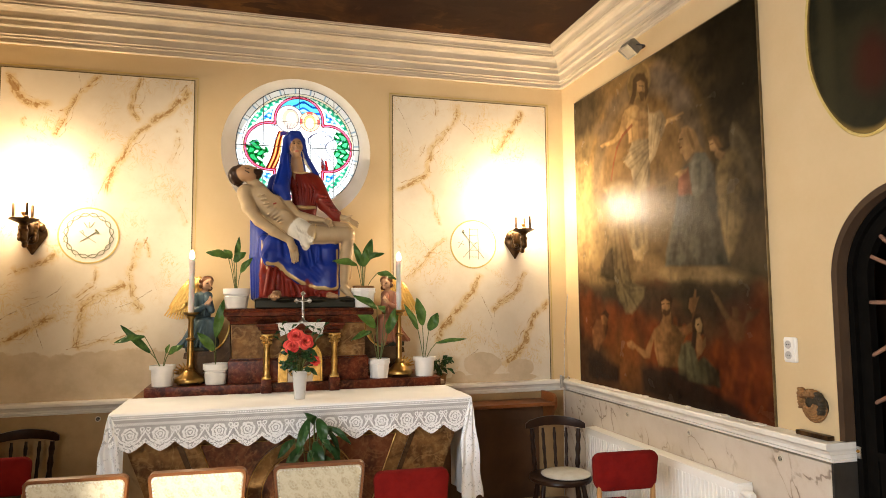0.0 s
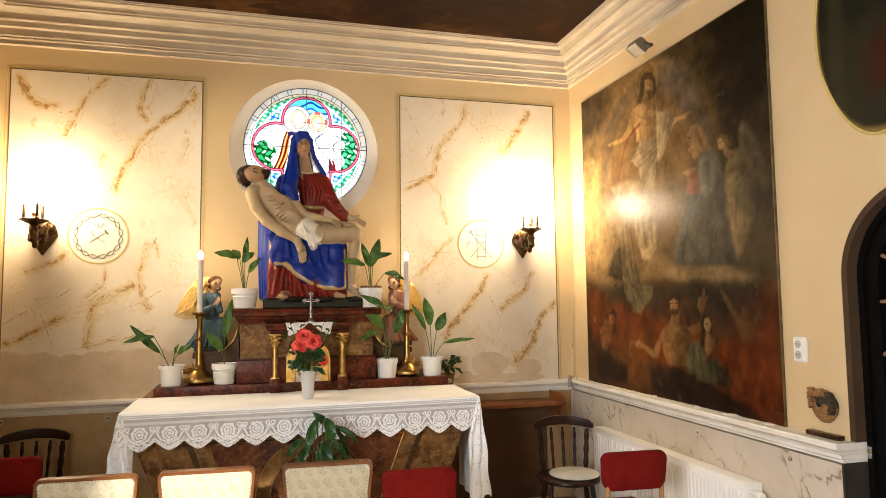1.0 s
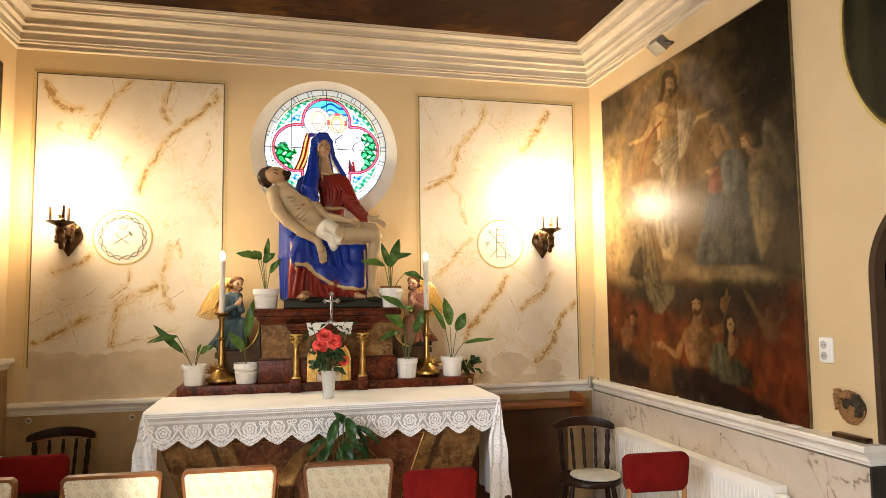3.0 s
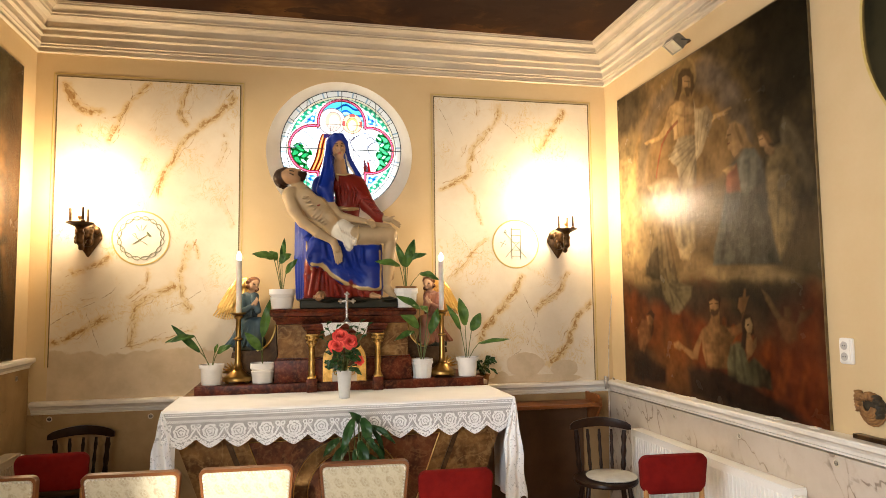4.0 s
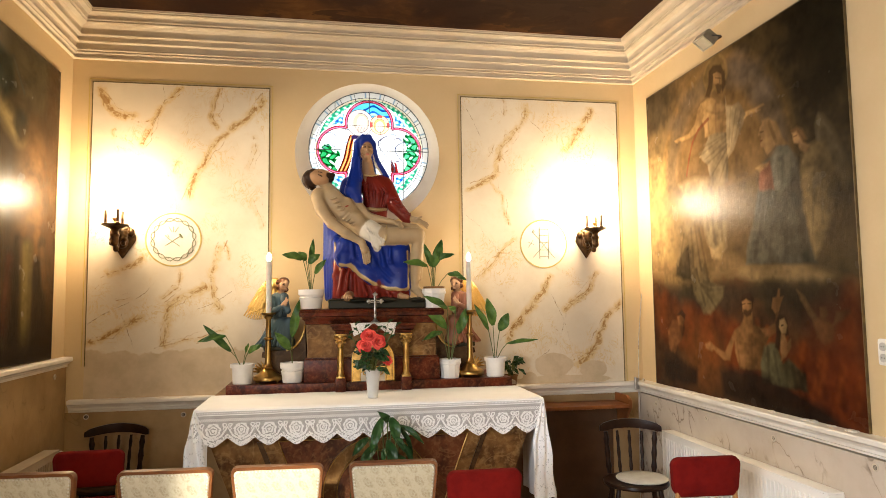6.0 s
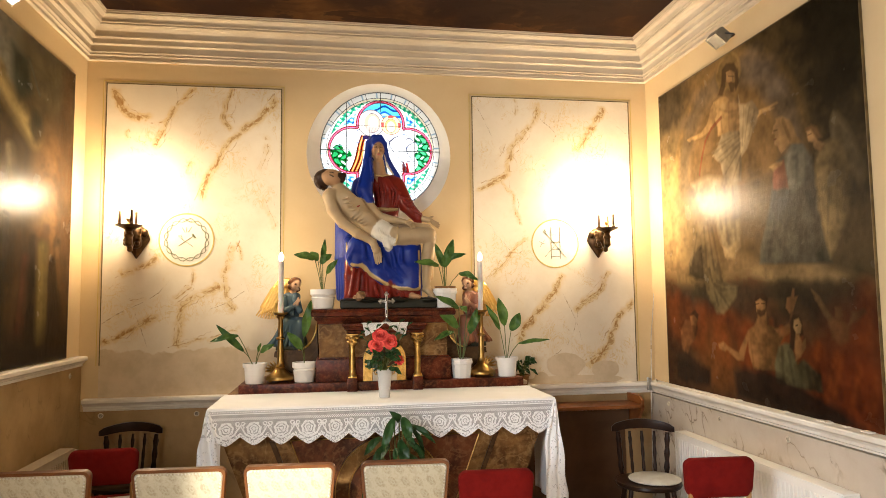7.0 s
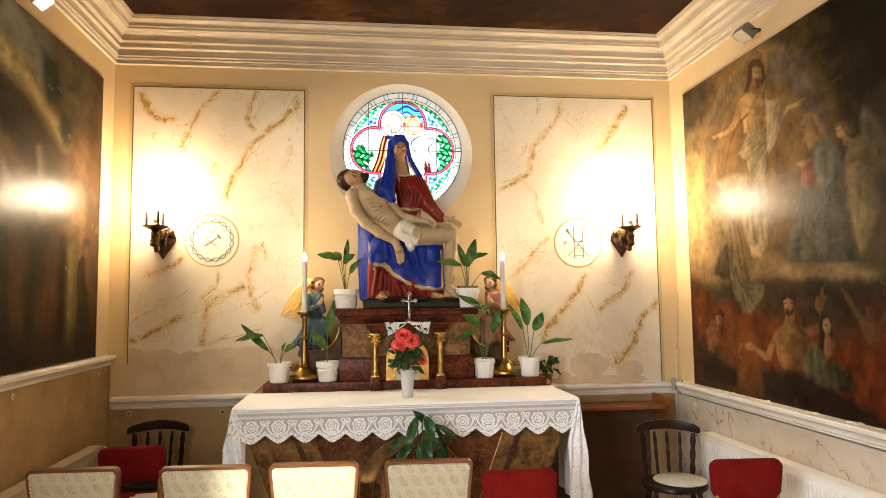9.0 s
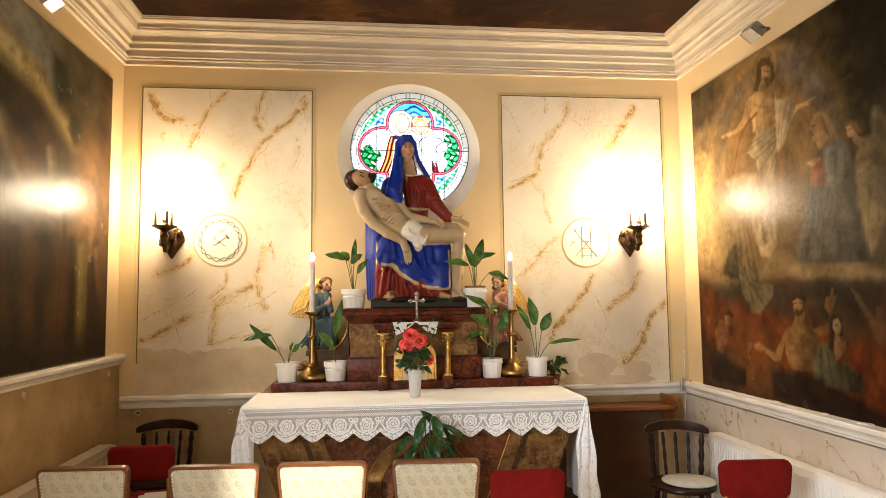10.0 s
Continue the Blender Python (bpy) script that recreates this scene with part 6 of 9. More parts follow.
# ---- modelled figures ----
class Clay:
    """Forms pressed together into one skin on a fine grid; each form keeps its paint."""
    def __init__(self, step, blend=0.02):
        self.step, self.blend, self.forms = step, blend, []
    def limb(self, a, b, ra, rb, paint, flat=1.0, folds=0.0, freq=0.0, along=(1, 0, 0)):
        """A tapered limb; flat below 1 squeezes it from front to back."""
        self.forms.append(("limb", Vector(a), Vector(b), ra, rb, paint, flat, folds, freq, Vector(along), self.blend))
        return self
    def lump(self, c, r, paint, turn=(0, 0, 0), folds=0.0, freq=0.0, along=(1, 0, 0)):
        self.forms.append(("lump", Vector(c), Euler([radians(t) for t in turn]).to_matrix(), r, None, paint, 1.0, folds, freq, Vector(along), self.blend))
        return self
    def block(self, c, r, paint, bend=0.01):
        self.forms.append(("block", Vector(c), None, r, bend, paint, 1.0, 0.0, 0.0, Vector((1, 0, 0)), self.blend))
        return self
    def bounds(self):
        lo, hi = np.full(3, 1e9), np.full(3, -1e9)
        for kind, a, b, r, q, *_ in self.forms:
            pts = [(a, r), (b, q)] if kind == "limb" else [(a, max(r))]
            for p, w in pts:
                lo, hi = np.minimum(lo, np.array(p) - w), np.maximum(hi, np.array(p) + w)
        return lo - 4 * self.step, hi + 4 * self.step
    def far(self, form, X, Y, Z):
        """Distance of points from one form's surface."""
        kind, a, b, r, q, paint, flat, folds, freq, along, blend = form
        if kind == "limb":
            d = b - a
            yy = (Y - a.y) / flat
            dx, dy, dz = d.x, d.y / flat, d.z
            w = dx * dx + dy * dy + dz * dz
            t = np.clip(((X - a.x) * dx + yy * dy + (Z - a.z) * dz) / max(w, 1e-9), 0, 1)
            f = np.sqrt((X - a.x - t * dx) ** 2 + (yy - t * dy) ** 2 + (Z - a.z - t * dz) ** 2) - (r + (q - r) * t)
            f = f * min(1.0, max(flat, 0.6))
        elif kind == "lump":
            m = b.transposed()
            x, y, z = X - a.x, Y - a.y, Z - a.z
            k = [(m[i][0] * x + m[i][1] * y + m[i][2] * z) / r[i] for i in range(3)]
            f = (np.sqrt(k[0] ** 2 + k[1] ** 2 + k[2] ** 2) - 1) * min(r)
        else:
            k = [np.maximum(abs(c) - w + q, 0) for c, w in ((X - a.x, r[0]), (Y - a.y, r[1]), (Z - a.z, r[2]))]
            f = np.sqrt(k[0] ** 2 + k[1] ** 2 + k[2] ** 2) - q
        if folds:
            ph = X * along.x + Y * along.y + Z * along.z
            f = f + folds * (abs(np.sin(ph * freq + np.sin(Z * 9 + X * 7) * 1.3)) - 0.5)
        return f
    def reach(self, form, room):
        kind, a, b, r, q = form[:5]
        ends = [(a, r), (b, q)] if kind == "limb" else [(a, max(r))]
        return [(min(p[k] - w for p, w in ends) - room, max(p[k] + w for p, w in ends) + room) for k in range(3)]
    def field(self):
        lo, hi = self.bounds()
        ax = [np.arange(lo[k], hi[k], self.step) for k in range(3)]
        shape = tuple(len(a) for a in ax)
        best, mark, total = np.full(shape, 1.0), np.zeros(shape, np.int16), np.full(shape, 1.0)
        for form in self.forms:
            cut = tuple(slice(max(0, int((w0 - lo[k]) / self.step)), int((w1 - lo[k]) / self.step) + 2) for k, (w0, w1) in enumerate(self.reach(form, 0.05)))
            f = self.far(form, *np.meshgrid(*[ax[k][cut[k]] for k in range(3)], indexing="ij"))
            near = f < best[cut]
            mark[cut] = np.where(near, form[5], mark[cut])
            best[cut] = np.minimum(best[cut], f)
            h = np.clip(0.5 + 0.5 * (total[cut] - f) / form[10], 0, 1)
            total[cut] = total[cut] * (1 - h) + f * h - form[10] * h * (1 - h)
        return lo, total, mark
    def tint(self, pts, colours, soft=0.0010):
        """Each point takes the colour of the form it lies on, with a soft seam."""
        least, found = np.full(len(pts), 1.0), []
        for form in self.forms:
            on = np.ones(len(pts), bool)
            for k, (w0, w1) in enumerate(self.reach(form, 0.02)):
                on &= (pts[:, k] > w0) & (pts[:, k] < w1)
            on = np.nonzero(on)[0]
            if len(on):
                f = self.far(form, *pts[on].T)
                least[on] = np.minimum(least[on], f)
                found.append((form[5], on, f))
        total, weight = np.zeros((len(pts), 4)), np.full(len(pts), 1e-9)
        for paint, on, f in found:
            w = np.exp(-np.minimum(f - least[on], 0.03) / soft)
            total[on] += w[:, None] * np.array(colours[paint])
            weight[on] += w
        return total / weight[:, None]
    def skin(self, name, paints, colours=None):
        lo, f, mark = self.field()
        s = f < 0
        n = f.shape
        cell = np.zeros((n[0] - 1, n[1] - 1, n[2] - 1), np.int8)
        acc, cnt = np.zeros(cell.shape + (3,)), np.zeros(cell.shape)
        corner = [(i, j, k) for i in (0, 1) for j in (0, 1) for k in (0, 1)]
        def cut(g, c):
            return g[c[0]:c[0] + n[0] - 1, c[1]:c[1] + n[1] - 1, c[2]:c[2] + n[2] - 1]
        for c in corner:
            for axis in range(3):
                if c[axis]:
                    continue
                e = list(c); e[axis] = 1
                fa, fb = cut(f, c), cut(f, e)
                hit = cut(s, c) != cut(s, e)
                t = np.where(hit, fa / np.where(hit, fa - fb, 1), 0)
                for k in range(3):
                    acc[..., k] += np.where(hit, c[k] + (t if k == axis else 0), 0)
                cnt += hit
        on = cnt > 0
        ids = np.full(cell.shape, -1, np.int64)
        ids[on] = np.arange(on.sum())
        where = np.argwhere(on)
        pts = lo + (where + acc[on] / cnt[on][:, None]) * self.step
        paint_at = mark[:-1, :-1, :-1][on]
        quads = []
        for axis in range(3):
            u, v = (axis + 1) % 3, (axis + 2) % 3
            a, b = [slice(1, -1)] * 3, [slice(1, -1)] * 3
            a[axis], b[axis] = slice(0, -1), slice(1, None)
            p = np.argwhere(s[tuple(a)] != s[tuple(b)]) + 1
            p[:, axis] -= 1
            du, dv = np.eye(3, dtype=int)[u], np.eye(3, dtype=int)[v]
            idx = np.stack([ids[tuple(w.T)] for w in (p, p - du, p - du - dv, p - dv)], 1)
            inside = s[tuple(p.T)]
            idx = np.where(inside[:, None], idx, idx[:, ::-1])
            quads.append(idx[idx.min(1) >= 0])
        quads = np.concatenate(quads)
        me = bpy.data.meshes.new(name)
        me.from_pydata(pts.tolist(), [], quads.tolist())
        for m in paints:
            me.materials.append(m)
        if colours:
            at = me.attributes.new("paint", "FLOAT_COLOR", "POINT")
            at.data.foreach_set("color", self.tint(pts, colours).astype(np.float32).ravel())
        else:
            me.polygons.foreach_set("material_index", paint_at[quads[:, 0]].astype(np.int32))
        me.shade_smooth()
        me.update()
        return me


BLUE, RED, SKIN, FACE, HAIR, WHITE, BASE, GOLD, LIP, WOUND = range(10)
PIETA_PAINTS = [(0.005, 0.024, 0.215, 0), (0.165, 0.014, 0.008, 0), (0.410, 0.298, 0.170, 0), (0.370, 0.215, 0.112, 0), (0.026, 0.012, 0.007, 0),
                (0.740, 0.680, 0.560, 0), (0.014, 0.015, 0.010, 0), (0.560, 0.400, 0.180, 0.4), (0.400, 0.130, 0.090, 0), (0.330, 0.060, 0.040, 0)]


def pieta():
    """A seated robed woman with a man laid over her knees."""
    c = Clay(0.0040, 0.012)
    c.block((0.015, 0.0, 0.026), (0.340, 0.205, 0.030), BASE, 0.010)
    for k in range(9):      # rocky top
        c.lump((-0.28 + 0.072 * k, -0.12 + 0.05 * math.sin(k * 2.1), 0.056), (0.058, 0.075, 0.010 + 0.004 * (k % 3)), BASE)
    # seat and dress in long smooth folds
    c.blend = 0.022
    c.limb((0.0, 0.06, 0.10), (0.0, 0.06, 0.40), 0.17, 0.15, RED)
    for k in range(13):
        x = -0.265 + 0.040 * k
        deep = 0.012 * math.sin(k * 1.9 + 0.4)
        c.limb((x * 0.85 - 0.02, -0.060, 0.40), (x, -0.110 - deep, 0.23), 0.038, 0.030, RED)
        c.limb((x, -0.110 - deep, 0.23), (x * 1.03, -0.140 - deep * 1.4, 0.085), 0.030, 0.026, RED)
    c.blend = 0.010
    for x0, z0, x1, z1 in ((-0.225, 0.29, -0.255, 0.09), (-0.185, 0.28, -0.205, 0.13), (-0.145, 0.24, -0.135, 0.09), (-0.095, 0.20, -0.060, 0.09), (-0.02, 0.15, 0.02, 0.09), (0.08, 0.12, 0.11, 0.085)):
        c.limb((x0, -0.145, z0), (x1, -0.172, z1), 0.010, 0.014, RED)
    # mantle over the knees
    hem = [(-0.248, 0.303), (-0.180, 0.302), (-0.135, 0.262), (-0.093, 0.222), (-0.035, 0.182), (0.027, 0.150), (0.090, 0.134), (0.160, 0.130), (0.232, 0.132)]
    def hem_at(s):
        q = s * (len(hem) - 1)
        k = min(int(q), len(hem) - 2)
        (x0, z0), (x1, z1) = hem[k], hem[k + 1]
        return x0 + (x1 - x0) * (q - k), z0 + (z1 - z0) * (q - k)
    def front(s):       # the cloth swells and sinks along its hem
        return -0.165 - 0.012 * math.sin(s * 15 + 0.9)
    c.blend = 0.030
    c.limb((-0.185, -0.085, 0.440), (0.165, -0.085, 0.405), 0.080, 0.080, BLUE)
    c.limb((-0.205, -0.125, 0.455), (-0.213, -0.145, 0.335), 0.055, 0.043, BLUE)
    c.limb((0.175, -0.120, 0.400), (0.185, -0.150, 0.165), 0.062, 0.042, BLUE)
    for k in range(30):
        s = k / 29
        x, z = hem_at(s)
        y = front(s)
        mx = x * 0.95 - 0.010
        c.limb((x * 0.88, -0.105, 0.435), (mx, (y - 0.125) / 2 + 0.012, (z + 0.435) / 2), 0.044, 0.036, BLUE)
        c.limb((mx, (y - 0.125) / 2 + 0.012, (z + 0.435) / 2), (x, y + 0.020, z + 0.016), 0.036, 0.019, BLUE)
    c.blend = 0.016     # raked folds between the knees
    for x0, z0, x1, z1, w in ((-0.165, 0.455, -0.085, 0.285, 0.013), (-0.115, 0.440, 0.030, 0.225, 0.015), (-0.045, 0.435, 0.105, 0.190, 0.016), (0.035, 0.425, 0.150, 0.200, 0.014), (0.105, 0.420, 0.165, 0.260, 0.012), (-0.225, 0.430, -0.235, 0.330, 0.010)):
        mx, mz = (x0 + x1) / 2 - 0.030, (z0 + z1) / 2 - 0.020
        c.limb((x0, -0.170, z0), (mx, -0.181, mz), w * 0.7, w, BLUE)
        c.limb((mx, -0.181, mz), (x1, -0.166, z1), w, w * 0.6, BLUE)
    c.blend = 0.002
    for k in range(48):
        (x0, z0), (x1, z1) = hem_at(k / 48), hem_at((k + 1) / 48)
        c.limb((x0, front(k / 48) - 0.003, z0 + 0.003), (x1, front((k + 1) / 48) - 0.003, z1 + 0.003), 0.0028, 0.0028, GOLD)
    c.limb((0.228, -0.158, 0.400), (0.234, -0.166, 0.136), 0.0026, 0.0026, GOLD)
    # mantle down her side, in upright folds
    c.blend = 0.014
    for k in range(4):
        c.limb((-0.335 + 0.024 * k, 0.04 - 0.020 * k, 0.66 - 0.03 * k), (-0.338 + 0.020 * k, 0.025 - 0.028 * k, 0.36), 0.028, 0.026, BLUE)
        c.limb((-0.338 + 0.020 * k, 0.025 - 0.028 * k, 0.36), (-0.328 + 0.016 * k, 0.020 - 0.034 * k, 0.075), 0.026, 0.024, BLUE)
    c.limb((-0.268, -0.060, 0.48), (-0.258, -0.085, 0.265), 0.036, 0.026, BLUE)
    c.limb((0.20, 0.08, 0.50), (0.21, 0.08, 0.10), 0.06, 0.07, BLUE)
    c.blend = 0.002
    for (x0, y0, z0), (x1, y1, z1) in (((-0.283, -0.098, 0.470), (-0.281, -0.108, 0.300)), ((-0.281, -0.108, 0.300), (-0.270, -0.116, 0.262)), ((-0.270, -0.116, 0.262), (-0.248, -0.126, 0.262)), ((-0.248, -0.126, 0.262), (-0.244, -0.150, 0.296))):
        c.limb((x0, y0, z0), (x1, y1, z1), 0.0030, 0.0030, GOLD)
    # trunk, bodice
    c.blend = 0.020
    c.limb((0.01, 0.07, 0.48), (0.01, 0.07, 0.72), 0.125, 0.088, RED, 0.85)
    c.limb((0.020, 0.055, 0.745), (0.022, 0.045, 0.890), 0.090, 0.104, RED, 0.78)
    c.limb((-0.075, 0.050, 0.915), (0.085, 0.050, 0.920), 0.056, 0.056, RED)
    c.blend = 0.006
    for k in range(9):      # gathered pleats
        x = -0.070 + 0.0195 * k
        bow = 0.005 * math.sin(k * 2.1)
        c.limb((x * 0.45 - 0.016, -0.022, 0.955), (x + 0.020 + bow, -0.034 + 0.9 * x * x, 0.850), 0.0050, 0.0075, RED)
        c.limb((x + 0.020 + bow, -0.034 + 0.9 * x * x, 0.850), (x * 0.75 + 0.020, -0.008 + 0.6 * x * x, 0.742), 0.0075, 0.0050, RED)
    c.blend = 0.003
    c.limb((-0.050, -0.004, 0.727), (0.020, -0.022, 0.720), 0.010, 0.011, GOLD)
    c.limb((0.020, -0.022, 0.720), (0.090, -0.004, 0.724), 0.011, 0.010, GOLD)
    # neck and head, lifted and turned a little
    c.blend = 0.012
    c.limb((-0.026, 0.030, 0.940), (-0.042, 0.012, 1.080), 0.048, 0.037, FACE)
    c.lump((-0.052, -0.004, 1.165), (0.045, 0.056, 0.074), FACE, (-8, 0, 10))
    c.lump((-0.046, -0.024, 1.110), (0.028, 0.034, 0.032), FACE)
    c.blend = 0.005
    c.limb((-0.048, -0.058, 1.182), (-0.043, -0.070, 1.147), 0.0060, 0.0095, FACE)
    for q in (-1, 1):
        c.lump((-0.050 + q * 0.022, -0.054, 1.178), (0.012, 0.007, 0.008), FACE)
        c.lump((-0.048 + q * 0.026, -0.044, 1.140), (0.016, 0.014, 0.018), FACE)
    c.blend = 0.001
    for q in (-1, 1):
        c.limb((-0.049 + q * 0.013, -0.0605, 1.176), (-0.049 + q * 0.030, -0.0540, 1.175), 0.0034, 0.0030, HAIR)
        c.limb((-0.049 + q * 0.011, -0.0605, 1.195), (-0.049 + q * 0.034, -0.0515, 1.194), 0.0026, 0.0022, HAIR)
    c.limb((-0.054, -0.0600, 1.121), (-0.036, -0.0600, 1.122), 0.0046, 0.0046, LIP)
    # head cloth and veil
    c.blend = 0.006
    c.blend = 0.014
    c.lump((-0.060, 0.034, 1.205), (0.080, 0.078, 0.086), BLUE)
    c.limb((-0.118, -0.012, 1.215), (-0.078, -0.030, 1.258), 0.017, 0.017, BLUE)
    c.limb((-0.078, -0.030, 1.258), (-0.032, -0.030, 1.258), 0.017, 0.017, BLUE)
    c.limb((-0.032, -0.030, 1.258), (0.002, -0.010, 1.215), 0.017, 0.015, BLUE)
    c.limb((-0.120, -0.010, 1.215), (-0.125, -0.018, 1.080), 0.020, 0.030, BLUE)
    c.limb((-0.125, -0.018, 1.080), (-0.130, -0.030, 0.960), 0.034, 0.048, BLUE)
    c.limb((-0.130, -0.030, 0.960), (-0.152, -0.058, 0.850), 0.050, 0.060, BLUE)
    c.limb((-0.152, -0.058, 0.850), (-0.118, -0.078, 0.775), 0.056, 0.036, BLUE)
    c.limb((0.000, -0.006, 1.215), (0.026, 0.012, 1.090), 0.016, 0.017, BLUE)
    c.limb((0.026, 0.012, 1.090), (0.100, 0.045, 0.975), 0.020, 0.022, BLUE)
    c.limb((-0.055, 0.085, 1.13), (-0.040, 0.095, 0.92), 0.066, 0.085, BLUE)
    c.limb((-0.17, 0.03, 0.90), (-0.21, 0.03, 0.70), 0.070, 0.075, BLUE)
    c.blend = 0.007
    for x0, z0, x1, z1 in ((-0.105, 1.10, -0.098, 0.92), (-0.135, 1.08, -0.150, 0.90), (-0.160, 1.02, -0.195, 0.88), (-0.112, 0.93, -0.118, 0.80), (-0.160, 0.90, -0.165, 0.80)):
        c.limb((x0, -0.052, z0), (x1, -0.098 if z1 < 0.89 else -0.078, z1), 0.006, 0.009, BLUE)
    c.blend = 0.003
    c.limb((0.004, 0.006, 1.130), (0.020, 0.006, 1.050), 0.007, 0.009, WHITE)
    c.limb((0.020, 0.006, 1.050), (0.062, 0.018, 0.992), 0.009, 0.006, WHITE)
    c.limb((-0.066, -0.026, 0.975), (-0.020, -0.036, 0.966), 0.0060, 0.0060, GOLD)
    c.limb((-0.020, -0.036, 0.966), (0.036, -0.022, 0.978), 0.0060, 0.0060, GOLD)
    # her arm held out
    c.blend = 0.014
    c.limb((0.100, 0.045, 0.905), (0.160, 0.000, 0.755), 0.058, 0.054, RED)
    c.limb((0.160, 0.000, 0.755), (0.238, -0.078, 0.650), 0.052, 0.040, RED)
    c.blend = 0.006
    for k in range(5):
        c.limb((0.118 + 0.026 * k, -0.030 - 0.019 * k, 0.815 - 0.034 * k), (0.165 + 0.022 * k, -0.050 - 0.016 * k, 0.800 - 0.034 * k), 0.009, 0.006, RED)
    c.limb((0.245, -0.105, 0.632), (0.262, -0.072, 0.682), 0.009, 0.009, RED)
    c.blend = 0.004
    c.limb((0.250, -0.085, 0.652), (0.302, -0.115, 0.634), 0.021, 0.021, SKIN)
    c.lump((0.312, -0.122, 0.630), (0.030, 0.022, 0.018), SKIN)
    for k in range(4):
        c.limb((0.326, -0.118 - 0.009 * k, 0.634 - 0.008 * k), (0.386 - 0.006 * abs(k - 1), -0.135 - 0.010 * k, 0.608 - 0.013 * k), 0.0080, 0.0058, SKIN)
    c.limb((0.298, -0.130, 0.640), (0.335, -0.158, 0.652), 0.0085, 0.0065, SKIN)
    # laid body: head thrown back
    c.blend = 0.010
    c.lump((-0.395, -0.070, 0.944), (0.078, 0.058, 0.058), FACE, (0, -10, 0))
    c.lump((-0.365, -0.095, 0.920), (0.040, 0.030, 0.034), FACE)
    c.limb((-0.360, -0.090, 0.975), (-0.330, -0.095, 0.978), 0.012, 0.010, FACE)
    c.blend = 0.005
    c.lump((-0.455, -0.040, 0.930), (0.060, 0.066, 0.070), HAIR)
    c.lump((-0.440, -0.055, 0.975), (0.045, 0.048, 0.030), HAIR, (0, -25, 0))
    for k in range(6):
        c.limb((-0.495 + 0.010 * k, -0.070 + 0.010 * k, 0.945 - 0.014 * k), (-0.465 + 0.018 * k, -0.078 + 0.012 * k, 0.862 - 0.006 * k), 0.014, 0.011, HAIR)
    c.limb((-0.335, -0.085, 0.948), (-0.300, -0.082, 0.956), 0.030, 0.020, HAIR)
    c.limb((-0.352, -0.080, 0.905), (-0.310, -0.080, 0.932), 0.024, 0.024, HAIR)
    c.blend = 0.001
    c.limb((-0.398, -0.1270, 0.950), (-0.376, -0.1270, 0.940), 0.0036, 0.0036, HAIR)
    c.limb((-0.400, -0.1240, 0.972), (-0.372, -0.1240, 0.966), 0.0030, 0.0026, HAIR)
    # neck, chest, belly
    c.blend = 0.020
    c.limb((-0.350, -0.065, 0.885), (-0.305, -0.070, 0.830), 0.040, 0.050, SKIN)
    c.limb((-0.320, -0.080, 0.780), (-0.210, -0.095, 0.690), 0.092, 0.084, SKIN, 0.85)
    c.limb((-0.210, -0.095, 0.690), (-0.055, -0.110, 0.565), 0.080, 0.070, SKIN, 0.85)
    c.blend = 0.012
    c.lump((-0.268, -0.140, 0.792), (0.062, 0.026, 0.040), SKIN, (0, 40, 0))
    c.lump((-0.195, -0.130, 0.752), (0.050, 0.026, 0.034), SKIN, (0, 40, 0))
    c.lump((-0.120, -0.160, 0.632), (0.060, 0.024, 0.040), SKIN, (0, 40, 0))
    c.blend = 0.005
    for k in range(4):      # her fingers, under his arm
        c.limb((-0.318 + 0.018 * k, -0.150, 0.770 - 0.027 * k), (-0.272 + 0.018 * k, -0.182, 0.778 - 0.027 * k), 0.0075, 0.0062, SKIN)
    for k in range(5):      # ribs
        x = -0.215 + 0.020 * k
        c.limb((x - 0.030, -0.155, 0.640 - 0.014 * k), (x + 0.020, -0.168, 0.690 - 0.020 * k), 0.0056, 0.0050, SKIN)
    c.limb((-0.295, -0.120, 0.845), (-0.225, -0.130, 0.800), 0.008, 0.008, SKIN)
    c.blend = 0.002
    c.limb((-0.206, -0.186, 0.716), (-0.190, -0.187, 0.722), 0.006, 0.005, WOUND)
    # hanging arm
    c.blend = 0.012
    c.lump((-0.392, -0.105, 0.805), (0.056, 0.056, 0.056), SKIN)
    c.limb((-0.400, -0.115, 0.790), (-0.372, -0.150, 0.690), 0.052, 0.045, SKIN)
    c.limb((-0.372, -0.150, 0.690), (-0.305, -0.172, 0.600), 0.046, 0.039, SKIN)
    c.limb((-0.305, -0.172, 0.600), (-0.205, -0.200, 0.525), 0.039, 0.036, SKIN)
    c.limb((-0.205, -0.200, 0.525), (-0.098, -0.212, 0.462), 0.036, 0.023, SKIN)
    c.limb((-0.098, -0.212, 0.462), (-0.076, -0.220, 0.405), 0.026, 0.028, SKIN)
    c.blend = 0.003
    for k in range(4):
        c.limb((-0.094 + 0.013 * k, -0.224, 0.398), (-0.086 + 0.014 * k, -0.222, 0.350), 0.0086, 0.0076, SKIN)
        c.limb((-0.086 + 0.014 * k, -0.222, 0.350), (-0.080 + 0.013 * k, -0.218, 0.305 + 0.008 * abs(k - 1)), 0.0076, 0.0056, SKIN)
    c.limb((-0.056, -0.222, 0.420), (-0.040, -0.224, 0.360), 0.0085, 0.0065, SKIN)
    # arm laid over the hip
    c.blend = 0.010
    c.limb((-0.150, -0.060, 0.780), (-0.046, -0.100, 0.655), 0.038, 0.034, SKIN)
    c.limb((-0.046, -0.100, 0.655), (0.095, -0.165, 0.618), 0.033, 0.022, SKIN)
